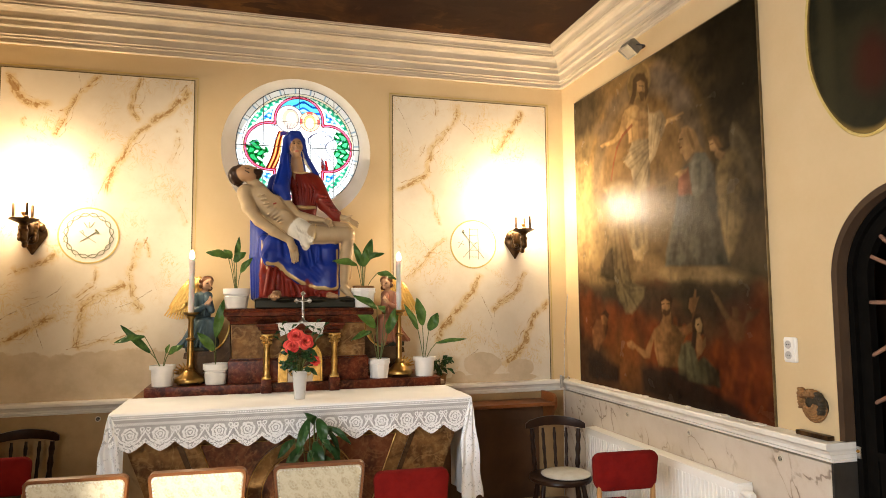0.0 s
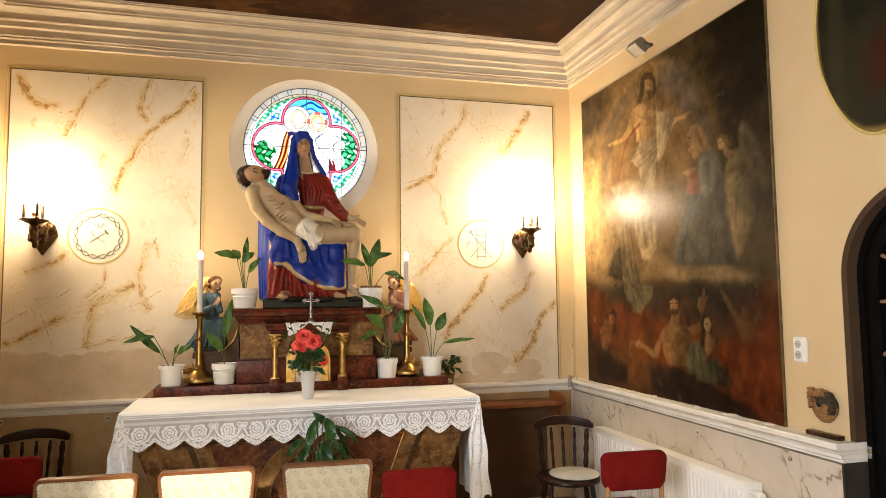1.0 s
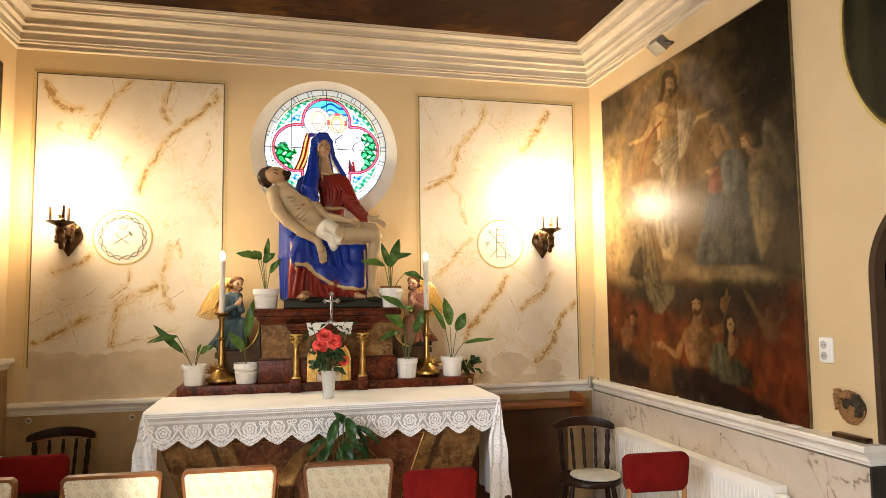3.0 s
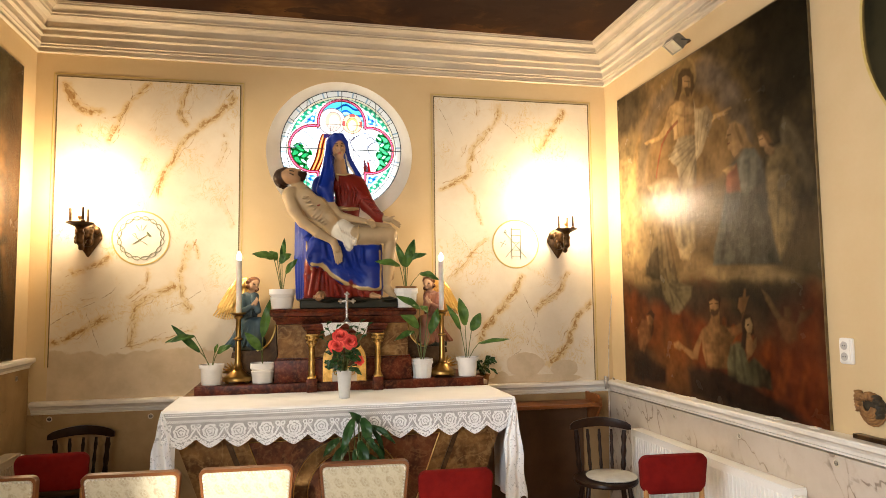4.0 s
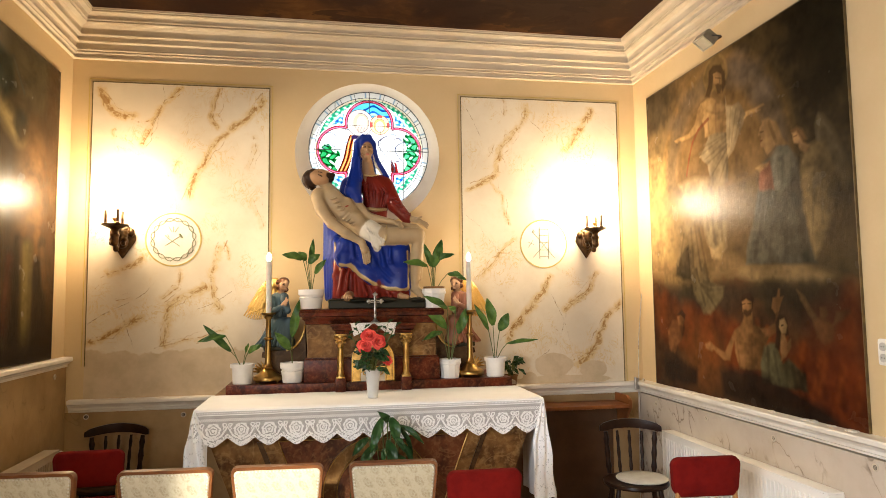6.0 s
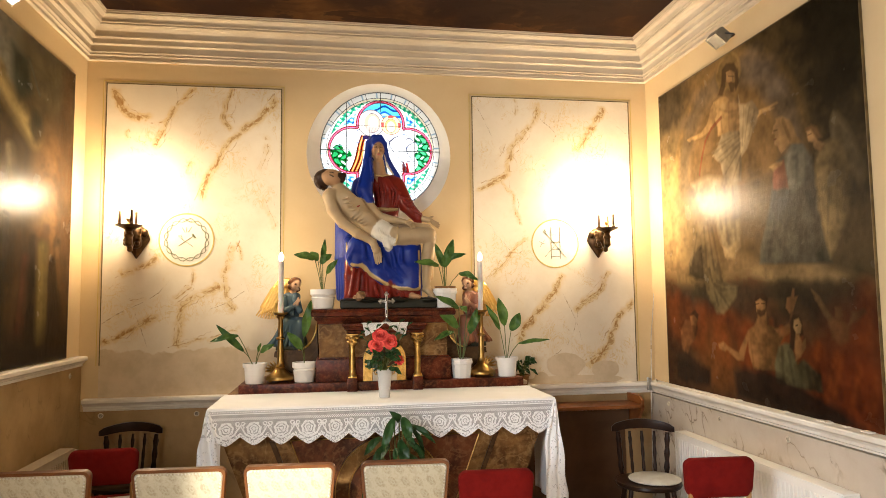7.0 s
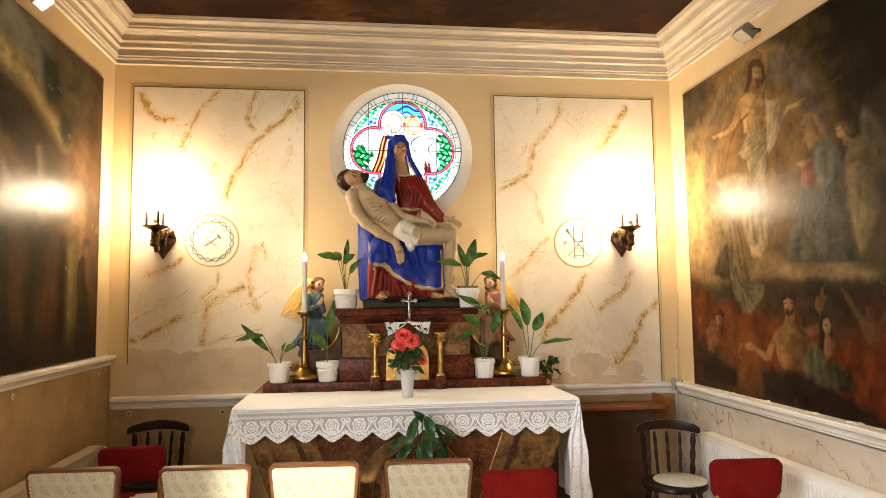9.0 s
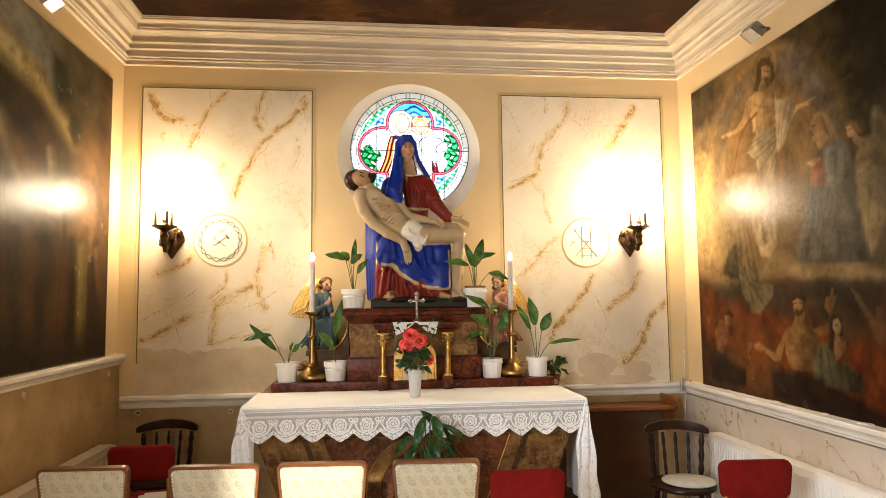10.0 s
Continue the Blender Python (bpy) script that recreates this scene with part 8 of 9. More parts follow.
def crucifix():
    ob = thing("crucifix", "small silver standing crucifix on the doily", "crucifix", (0.325, 4.60, 1.485))
    part("foot", L([(0.030, 0), (0.030, 0.006), (0.016, 0.016), (0.008, 0.030), (0.010, 0.040), (0.006, 0.050)]), SILVER, ob)
    part("upright", B(-0.008, 0.008, -0.004, 0.004, 0.045, 0.19, bevel=0.002), SILVER, ob)
    part("crossbar", B(-0.040, 0.040, -0.0045, 0.0045, 0.138, 0.154, bevel=0.002), SILVER, ob)
    for x, z in ((-0.042, 0.146), (0.042, 0.146), (0.0, 0.194)):
        k = bmesh.new()
        for dx, dz in ((0, 0), (0.009, 0), (-0.009, 0), (0, 0.009), (0, -0.009)):
            bmesh.ops.create_uvsphere(k, u_segments=10, v_segments=8, radius=0.0085, matrix=Matrix.Translation((x + dx, 0, z + dz)))
        part("trefoil_end", k, SILVER, ob)
    part("inlay", B(-0.003, 0.003, -0.0062, -0.004, 0.06, 0.185), DARKWOOD, ob)
    part("inlay", B(-0.034, 0.034, -0.0064, -0.0045, 0.143, 0.149), DARKWOOD, ob)
    part("corpus", T([(0, -0.008, 0.145), (0.001, -0.010, 0.12), (0, -0.009, 0.085)], [0.007, 0.008, 0.004], 8), SILVER, ob)


crucifix()


# ---- candlesticks ----
def candlestick():
    ob = thing("candlestick", "tall brass altar candlestick with a lit white candle", "candlestick", (-0.397, 4.75, 1.087), 0, "altar candlesticks")
    part("foot", L([(0.098, 0.016), (0.100, 0.024), (0.098, 0.040), (0.090, 0.048), (0.066, 0.060), (0.050, 0.076), (0.040, 0.084), (0.034, 0.094)], segs=36), BRASS, ob)
    for k in range(3):
        a = radians(90 + 120 * k)
        part("ball_foot", L([(0.003, 0), (0.012, 0.004), (0.014, 0.012), (0.010, 0.020), (0.003, 0.022)], (0.075 * math.cos(a), 0.075 * math.sin(a), 0), 14), BRASS, ob)
    part("stem", L([(0.030, 0.094), (0.034, 0.104), (0.026, 0.116), (0.022, 0.14), (0.019, 0.27), (0.018, 0.284), (0.030, 0.290), (0.032, 0.300), (0.019, 0.308), (0.018, 0.32), (0.017, 0.425), (0.028, 0.440), (0.030, 0.448), (0.022, 0.452)]), BRASS, ob)
    part("drip_pan", L([(0.020, 0.452), (0.040, 0.458), (0.050, 0.468), (0.052, 0.474), (0.046, 0.472), (0.024, 0.464)]), BRASS, ob)
    part("candle", L([(0.0185, 0.465), (0.0185, 0.80), (0.0175, 0.826), (0.012, 0.832)], segs=20), WAX, ob, "white candle")
    part("lit_tip", L([(0.008, 0.831), (0.0155, 0.842), (0.0175, 0.854), (0.014, 0.870), (0.006, 0.884), (0.001, 0.890)], segs=14), FLAME, ob, "glowing candle tip")
    return ob


copy_thing(candlestick(), pose(1.017, 4.75, 1.087))
for cx in (-0.397, 1.017):
    lamp("candle_light", "POINT", pose(cx, 4.75, 1.99), 7.0, WARM, radius=0.02)


# ---- plants ----
def blade(bm, a, b, width, lift, twist=0.0, n=9):
    """A broad leaf from a to b that arches by lift, folded along its rib."""
    a, b = Vector(a), Vector(b)
    d = b - a
    side = d.cross(Vector((math.sin(twist) * 0.6, -1, math.cos(twist) * 0.5))).normalized()
    nrm = side.cross(d).normalized()
    rows = []
    for i in range(n + 1):
        t = i / n
        w = width * (math.sin(math.pi * min(1, t * 0.94 + 0.05)) ** 0.75) * (1 - 0.25 * t)
        p = a + d * t + nrm * lift * math.sin(math.pi * t)
        rows.append([bm.verts.new(p + side * w * k * 0.5 + nrm * (abs(k) * w * 0.16) + nrm * 0.006 * math.sin(t * 11 + k * 3)) for k in (-1, -0.5, 0, 0.5, 1)])
    for r, s in zip(rows, rows[1:]):
        for k in range(4):
            bm.faces.new((r[k], r[k + 1], s[k + 1], s[k]))
    return bm


def leaf_on(ob, root, a, b, width, lift=0.02, twist=0.0, mat=None, stem=0.0028):
    m = (Vector(root) + Vector(a)) / 2 + Vector((0, 0, 0.012))
    leaf = part("leaf", blade(bmesh.new(), a, b, width, lift, twist), mat or LEAFG, ob)
    part("stem", T([root, m, a], stem, 6), STEMG, leaf)


def pot_plant(label, at, leaves, style=0, rim_r=0.080, h=0.135, liner=False):
    ob = thing("potted_plant", label, "plant", at, 0, "pots on the altar")
    r0, r1 = rim_r * 0.74, rim_r
    if style == 0:
        prof = [(r0, 0), (r0 + 0.004, 0.004), (r1 - 0.010, h * 0.80), (r1, h * 0.81), (r1 + 0.002, h), (r1 - 0.006, h), (r1 - 0.010, h - 0.02)]
    elif style == 1:
        prof = [(r0, 0), (r0 + 0.006, 0.004), (r1 - 0.006, h * 0.55), (r1 - 0.003, h * 0.58), (r1 - 0.010, h * 0.62), (r1 - 0.006, h * 0.70), (r1 + 0.002, h * 0.74), (r1 + 0.002, h), (r1 - 0.008, h), (r1 - 0.012, h - 0.02)]
    else:
        prof = [(r0 + 0.008, 0), (r1 - 0.004, h * 0.72), (r1 + 0.003, h * 0.74), (r1 + 0.004, h * 0.86), (r1, h * 0.88), (r1 + 0.002, h), (r1 - 0.008, h), (r1 - 0.012, h - 0.02)]
    part("pot", L(prof, segs=10 if style == 2 else 32), WHITEPOT, ob, "white pot", smooth=style != 2)
    part("soil", L([(r1 - 0.016, h - 0.03), (r1 - 0.016, h - 0.018), (0.01, h - 0.012)], segs=20), SOIL, ob)
    if liner:
        part("inner_pot", L([(r1 - 0.014, h - 0.03), (r1 - 0.008, h + 0.012), (r1 - 0.004, h + 0.014), (r1 - 0.012, h + 0.016), (r1 - 0.02, h)], segs=24), TERRA, ob, "terracotta inner pot")
    for x, z, x2, z2, w, y in leaves:
        leaf_on(ob, (x * 0.15, 0, h - 0.015), (x, y, h + z), (x2, y * 1.6, h + z2), w, 0.018, x2 * 2)
    return ob


pot_plant("white pot with a few arching broad green leaves", (-0.56, 4.7, 1.087), [(-0.073, 0.085, -0.25, 0.266, 0.055, -0.03), (-0.105, 0.19, -0.278, 0.153, 0.05, -0.05), (0.036, 0.073, 0.129, 0.125, 0.05, -0.02), (0.016, 0.073, 0.036, 0.133, 0.025, 0.02)], 0, 0.08, 0.135, False)
pot_plant("ribbed white pot with two upright green leaves", (-0.232, 4.7, 1.087), [(-0.004, 0.173, 0.044, 0.423, 0.07, 0.0), (-0.012, 0.089, -0.117, 0.21, 0.07, -0.04)], 1, 0.08, 0.135, False)
pot_plant("faceted white pot with drooping broad green leaves", (0.862, 4.7, 1.087), [(-0.024, 0.355, -0.198, 0.444, 0.06, -0.05), (-0.028, 0.218, -0.185, 0.351, 0.08, -0.03), (0.04, 0.323, -0.02, 0.371, 0.05, -0.02), (0.056, 0.177, 0.105, 0.355, 0.07, -0.03), (0.048, 0.21, 0.141, 0.302, 0.07, 0.0), (-0.065, 0.194, -0.21, 0.137, 0.05, -0.06)], 2, 0.076, 0.132, False)
pot_plant("white pot with tall narrow-stalked green leaves", (1.192, 4.7, 1.087), [(-0.012, 0.226, -0.056, 0.423, 0.085, 0.0), (0.028, 0.19, 0.089, 0.315, 0.085, -0.03), (-0.052, 0.198, -0.157, 0.379, 0.05, -0.02), (0.081, 0.097, 0.306, 0.121, 0.035, -0.03)], 0, 0.08, 0.135, False)
pot_plant("white pot on the pedestal with spread green leaves", (-0.108, 4.715, 1.582), [(-0.004, 0.181, 0.012, 0.355, 0.045, 0.02), (-0.056, 0.21, -0.198, 0.238, 0.065, -0.03), (-0.036, 0.202, -0.089, 0.262, 0.06, 0.0), (0.024, 0.109, 0.101, 0.206, 0.05, -0.02), (-0.02, 0.181, 0.06, 0.242, 0.07, -0.01)], 1, 0.086, 0.135, False)
pot_plant("white pot with a terracotta liner and broad leaves", (0.752, 4.715, 1.582), [(-0.02, 0.161, -0.069, 0.323, 0.055, 0.0), (0.0, 0.153, 0.065, 0.355, 0.08, 0.01), (0.012, 0.202, 0.141, 0.242, 0.05, -0.04), (-0.052, 0.161, -0.23, 0.185, 0.06, -0.05), (-0.012, 0.153, 0.024, 0.274, 0.07, -0.03), (0.093, 0.105, 0.222, 0.056, 0.06, -0.05)], 2, 0.084, 0.135, True)


def bush(label, at, n, spread, tall, w, mat, pot_r, pot_h, pot_mat, name="potted_plant", seed=3):
    ob = thing(name, label, "plant", at)
    rng = random.Random(seed)
    part("pot", L([(pot_r * 0.75, 0), (pot_r, pot_h * 0.9), (pot_r * 1.08, pot_h * 0.92), (pot_r * 1.08, pot_h), (pot_r * 0.9, pot_h), (pot_r * 0.88, pot_h - 0.02)]), pot_mat, ob)
    part("soil", L([(pot_r * 0.88, pot_h - 0.03), (pot_r * 0.88, pot_h - 0.016), (0.01, pot_h - 0.012)], segs=18), SOIL, ob)
    for k in range(n):
        a = 2 * math.pi * (k * 0.382) + rng.uniform(-0.3, 0.3)
        r, z = spread * rng.uniform(0.25, 0.75), pot_h + tall * rng.uniform(0.25, 1.0)
        p = (r * math.cos(a), r * math.sin(a), z)
        ln = w * rng.uniform(1.7, 2.6)
        q = (p[0] + ln * math.cos(a) * 0.75, p[1] + ln * math.sin(a) * 0.75, z + ln * rng.uniform(-0.75, 0.45))
        leaf_on(ob, (0.2 * p[0], 0.2 * p[1], pot_h - 0.015), p, q, w * rng.uniform(0.75, 1.1), 0.015, a, mat, 0.0016)
    return ob


bush("small leafy pot plant at the end of the altar step", (1.395, 5.03, 0.957), 34, 0.085, 0.13, 0.032, DARKLEAF, 0.055, 0.10, TERRA, seed=8)


def floor_plant():
    """Large leafy plant before the altar, on a tall pot."""
    ob = thing("floor_plant", "tall green leafy plant standing before the altar", "plant", (0.335, 3.82, 0))
    part("pot", L([(0.10, 0), (0.14, 0.24), (0.15, 0.25), (0.15, 0.28), (0.135, 0.28), (0.13, 0.25)]), TERRA, ob)
    part("soil", L([(0.13, 0.24), (0.13, 0.262), (0.01, 0.268)], segs=20), SOIL, ob)
    def lf(x, y, z, x2, y2, z2, w):
        leaf_on(ob, (x * 0.1, y * 0.1, 0.26), (x, y, z), (x2, y2, z2), w, 0.03, x2, DARKLEAF, 0.004)
    lf(0.00, -0.02, 0.95, -0.06, -0.06, 1.02, 0.05)
    lf(-0.03, -0.03, 0.98, -0.10, -0.10, 0.80, 0.060)
    lf(0.02, -0.03, 0.98, 0.05, -0.09, 0.84, 0.070)
    lf(0.07, 0.0, 0.93, 0.20, -0.05, 0.83, 0.04)
    lf(0.00, -0.05, 0.86, 0.03, -0.12, 0.70, 0.070)
    lf(-0.06, -0.05, 0.84, -0.17, -0.12, 0.72, 0.06)
    lf(0.05, -0.05, 0.78, 0.10, -0.10, 0.66, 0.065)
    lf(-0.08, -0.02, 0.75, -0.21, -0.08, 0.55, 0.075)
    lf(-0.10, -0.04, 0.68, -0.20, -0.09, 0.48, 0.085)
    lf(0.0, -0.06, 0.72, -0.04, -0.13, 0.60, 0.065)
    lf(0.08, -0.03, 0.66, 0.19, -0.08, 0.55, 0.060)
    lf(0.03, -0.04, 0.62, 0.08, -0.12, 0.46, 0.09)
    lf(-0.03, -0.04, 0.60, -0.10, -0.12, 0.44, 0.09)
    rng = random.Random(17)
    for k in range(9):
        a, z = rng.uniform(0, 2 * math.pi), rng.uniform(0.55, 0.95)
        r = 0.05 + 0.06 * rng.random()
        p = (r * math.cos(a), r * math.sin(a) * 0.7 - 0.02, z)
        lf(*p, p[0] + 0.09 * math.cos(a), p[1] + 0.06 * math.sin(a) - 0.01, z - rng.uniform(0.06, 0.17), rng.uniform(0.030, 0.055))


floor_plant()


def roses():
    ob = thing("rose_vase", "white vase with red roses on the altar cloth", "flower vase", (0.283, 4.23, 1.030))
    part("vase", L([(0.031, 0), (0.034, 0.004), (0.034, 0.018), (0.036, 0.05), (0.046, 0.165), (0.050, 0.172), (0.045, 0.172), (0.040, 0.15)]), VASEWHITE, ob, "white vase")
    rng = random.Random(11)
    def rose(x, y, z, r, tilt):
        bm = bmesh.new()
        m = Matrix.Translation((x, y, z)) @ Matrix.Rotation(radians(tilt[1]), 4, "Z") @ Matrix.Rotation(radians(tilt[0]), 4, "X") @ Matrix.Rotation(rng.uniform(0, 6), 4, "Z")
        for ring, (n, rad, high, roll) in enumerate(((2, 0.09, 0.60, 0.03), (3, 0.20, 0.62, 0.07), (3, 0.33, 0.58, 0.11), (4, 0.47, 0.50, 0.16), (4, 0.62, 0.38, 0.20), (5, 0.78, 0.24, 0.22))):
            for k in range(n):
                a0 = 2 * math.pi * (k + 0.41 * ring + rng.uniform(-0.06, 0.06)) / n
                half = math.pi / n * 1.12
                up = high * rng.uniform(0.95, 1.05)
                rows = []
                for j in range(8):
                    t = j / 7
                    curl = max(0.0, (t - 0.72) / 0.28) ** 2
                    row = []
                    for i in range(9):
                        e = i / 8 * 2 - 1
                        rho = rad * (0.25 + 0.75 * math.sin(t * math.pi / 2)) * (1 + 0.13 * e) + roll * curl * (1 - 0.6 * e * e)
                        h = up * (0.1 + 0.9 * t) - roll * 0.55 * curl - 0.10 * e * e * t
                        a = a0 + half * e
                        row.append(bm.verts.new(m @ (Vector((rho * math.cos(a), rho * math.sin(a), h - 0.2)) * r)))
                    rows.append(row)
                for p, q in zip(rows, rows[1:]):
                    for i in range(8):
                        bm.faces.new((p[i], p[i + 1], q[i + 1], q[i]))
        b = part("rose", bm, ROSE, ob, "open red rose")
        part("flower_stem", T([(0, 0, 0.10), (x * 0.5, y * 0.5, 0.2), (x * 0.95, y * 0.9, z - r * 0.4)], 0.003, 6), STEMG, b)
    rose(-0.030, -0.050, 0.388, 0.050, (64, -8))
    rose(0.030, -0.055, 0.352, 0.052, (70, 14))
    rose(-0.056, -0.060, 0.330, 0.050, (74, -14))
    rose(0.088, -0.035, 0.238, 0.040, (62, 30))
    for k in range(44):
        a = rng.uniform(0, 2 * math.pi)
        r, z = rng.uniform(0.02, 0.085), rng.uniform(0.18, 0.31)
        p = Vector((r * math.cos(a), r * math.sin(a) - 0.01, z))
        q = p + Vector((0.055 * math.cos(a), 0.055 * math.sin(a) - 0.02, rng.uniform(-0.05, 0.025)))
        leaf_on(ob, (0, 0, 0.16), p, q, 0.034, 0.006, a, DARKLEAF, 0.0018)
    for x, z in ((-0.11, 0.46), (0.10, 0.47), (-0.05, 0.44), (0.15, 0.45), (0.03, 0.43), (-0.15, 0.40)):
        for k in range(4):
            t = 0.6 + 0.13 * k
            p = (x * t, 0.0, 0.16 + (z - 0.16) * t)
            leaf_on(ob, (x * 0.3, 0, 0.25), p, (p[0] + (0.03 if k % 2 else -0.03), -0.015, p[2] + 0.02), 0.018, 0.004, 0, DARKLEAF, 0.0014)


roses()


# ---- wall sconces ----
def sconce():
    ob = thing("wall_sconce", "dark bronze wall sconce with a dish of candle bulbs", "wall lamp", (-1.475, YB, 2.10), 0, "wall sconces")
    shield = bmesh.new()
    lathe(shield, [(0.001, 0.040), (0.040, 0.037), (0.080, 0.024), (0.092, 0.010), (0.086, 0.0)], (0, 0, 0), 28, Matrix.Rotation(radians(90), 4, "X") @ Matrix.Diagonal((1, 1.25, 1, 1)))
    for v in shield.verts:
        if v.co.z < 0:
            v.co.x *= max(0.08, 1 + v.co.z / 0.150)
            v.co.z *= 1.18
    part("shield", shield, BRONZE, ob)
    c = Clay(0.005, 0.009)
    c.limb((0, -0.03, -0.02), (0, -0.095, 0.035), 0.044, 0.050, 0)
    c.lump((0, -0.125, 0.022), (0.040, 0.042, 0.052), 0)
    c.lump((0, -0.165, -0.004), (0.016, 0.018, 0.022), 0)
    for q in (-1, 1):
        for k in range(5):
            c.lump((q * (0.040 + 0.004 * (k % 2)), -0.085 - 0.014 * k, 0.070 - 0.026 * k), (0.016, 0.018, 0.018), 0)
        c.lump((q * 0.060, -0.03, 0.055), (0.026, 0.018, 0.032), 0)
        c.lump((q * 0.018, -0.160, 0.032), (0.007, 0.008, 0.006), 0)
    c.limb((0, -0.135, -0.035), (0, -0.165, -0.075), 0.018, 0.014, 0)
    c.limb((0, -0.165, -0.075), (0, -0.205, -0.035), 0.015, 0.022, 0)
    c.lump((0, -0.170, -0.082), (0.018, 0.018, 0.016), 0)
    c.limb((0, -0.205, -0.035), (0, -0.205, 0.055), 0.026, 0.022, 0)
    c.lump((0, -0.205, 0.020), (0.032, 0.032, 0.016), 0)
    arm = new("bracket", c.skin("bracket", [BRONZE]))
    arm.parent = ob
    dish = part("dish", L([(0.012, 0.03), (0.020, 0.045), (0.032, 0.062), (0.075, 0.082), (0.090, 0.088), (0.090, 0.094), (0.06, 0.092), (0.01, 0.090)], (0, -0.205, 0), 32), BRONZE, ob)
    part("finial", L([(0.010, 0.090), (0.016, 0.100), (0.008, 0.112), (0.018, 0.128), (0.020, 0.138), (0.012, 0.140)], (0, -0.205, 0), 16), BRASS, dish)
    for k in range(3):
        a = radians(-90 + 120 * k + 30)
        x, y = 0.064 * math.cos(a), -0.205 + 0.064 * math.sin(a)
        cup = part("candle_sleeve", L([(0.014, 0.092), (0.015, 0.104), (0.0100, 0.108), (0.0085, 0.195), (0.007, 0.198)], (x, y, 0), 14), BRONZE, dish)
        part("bulb", L([(0.006, 0.198), (0.012, 0.212), (0.0135, 0.225), (0.009, 0.244), (0.002, 0.258)], (x, y, 0), 12), BULB, cup, "glowing candle bulb")
    return ob


copy_thing(sconce(), pose(2.105, YB, 2.10))


# darker brown for the ornament's backing and the lumps along one edge
DARKTERRA = plain("dark_brown_clay", (0.06, 0.042, 0.022), (0.03, 0.022, 0.012), 0.7, scale=25, bump=0.4)


def relief():
    """Small carved wall ornament of folds round a hollow."""
    c = Clay(0.0032, 0.003)
    for k in range(6):
        pts = arc(0.0, 0.035, 0.030 + 0.011 * k, 195, 345, 8, 0.034 + 0.014 * k)
        for (x0, z0), (x1, z1) in zip(pts, pts[1:]):
            c.limb((x0, -0.052 + 0.007 * k, z0 - 0.02), (x1, -0.052 + 0.007 * k, z1 - 0.02), 0.0065, 0.0065, 0)
    c.lump((0, -0.004, -0.005), (0.078, 0.03, 0.068), 1)
    for x, z, r in ((-0.066, 0.070, 0.016), (-0.052, 0.052, 0.020), (-0.070, 0.045, 0.015), (0.002, 0.062, 0.022), (0.026, 0.062, 0.018), (-0.022, 0.058, 0.018), (0.05, 0.052, 0.020), (0.066, 0.030, 0.017), (0.068, 0.0, 0.018), (0.062, -0.028, 0.017), (-0.068, 0.015, 0.014), (-0.064, -0.012, 0.013)):
        c.lump((x, -0.032, z), (r, 0.022, r * 1.1), 1 if x > 0.045 else 0)
        for q in range(3):
            c.lump((x + r * 0.7 * math.cos(q * 2.1), -0.046, z + r * 0.7 * math.sin(q * 2.1)), (r * 0.45, 0.012, r * 0.45), 1 if x > 0.045 else 0)
    ob = tagged(new("carved_ornament", c.skin("carved_ornament", [TERRA, DARKTERRA])), "small brown carved relief hung on the wall", "ornament")
    ob.matrix_world = pose(XR - 0.004, 2.592, 1.115, 0, 0, -90) @ Matrix.Scale(0.88, 4)


relief()


# ---- chairs ----
def rounded(wt, wb, z0, z1, r, n=6):
    """Outline of a back rest: wider at its top, rounded corners."""
    def hw(z):
        return wb + (wt - wb) * (z - z0) / (z1 - z0)
    pts = []
    for cx, cz, a in ((1, z1 - r, 0), (-1, z1 - r, 90), (-1, z0 + r, 180), (1, z0 + r, 270)):
        for u, v in arc(cx * (hw(cz) - r), cz, r, a, a + 90, n):
            pts.append((u, v))
    return pts


def ring_prism(outer, inner, y0, y1):
    bm = bmesh.new()
    n = len(outer)
    loops = [[bm.verts.new((u, y, v)) for u, v in o] for o, y in ((outer, y0 + 0.004), ([(u * 0.99, v) for u, v in outer], y0), (inner, y0), (inner, y1), (outer, y1))]
    for a, b in zip(loops, loops[1:] + loops[:1]):
        for k in range(n):
            bm.faces.new((a[k], a[(k + 1) % n], b[(k + 1) % n], b[k]))
    return bm


def pillow(outline, y_mid, y_edge, y_back):
    """A padded panel that swells towards y_mid."""
    bm = bmesh.new()
    n = len(outline)
    cx, cz = sum(p[0] for p in outline) / n, sum(p[1] for p in outline) / n
    loops = []
    for s, y in ((1.0, y_back), (1.0, y_edge), (0.93, y_edge + (y_mid - y_edge) * 0.55), (0.80, y_edge + (y_mid - y_edge) * 0.85), (0.5, y_mid), (0.2, y_mid)):
        loops.append([bm.verts.new((cx + (u - cx) * s, y, cz + (v - cz) * s)) for u, v in outline])
    for a, b in zip(loops, loops[1:]):
        for k in range(n):
            bm.faces.new((a[k], a[(k + 1) % n], b[(k + 1) % n], b[k]))
    bm.faces.new(loops[-1]); bm.faces.new(loops[0][::-1])
    return bm


def leaned(bm, deg, z):
    bmesh.ops.rotate(bm, cent=(0, 0, z), matrix=Matrix.Rotation(radians(deg), 3, "X"), verts=bm.verts)
    return bm


NAIL = plain("pale_brass_nail", (0.85, 0.80, 0.68), (0.75, 0.68, 0.54), 0.25, 0.2, spec=0.6)


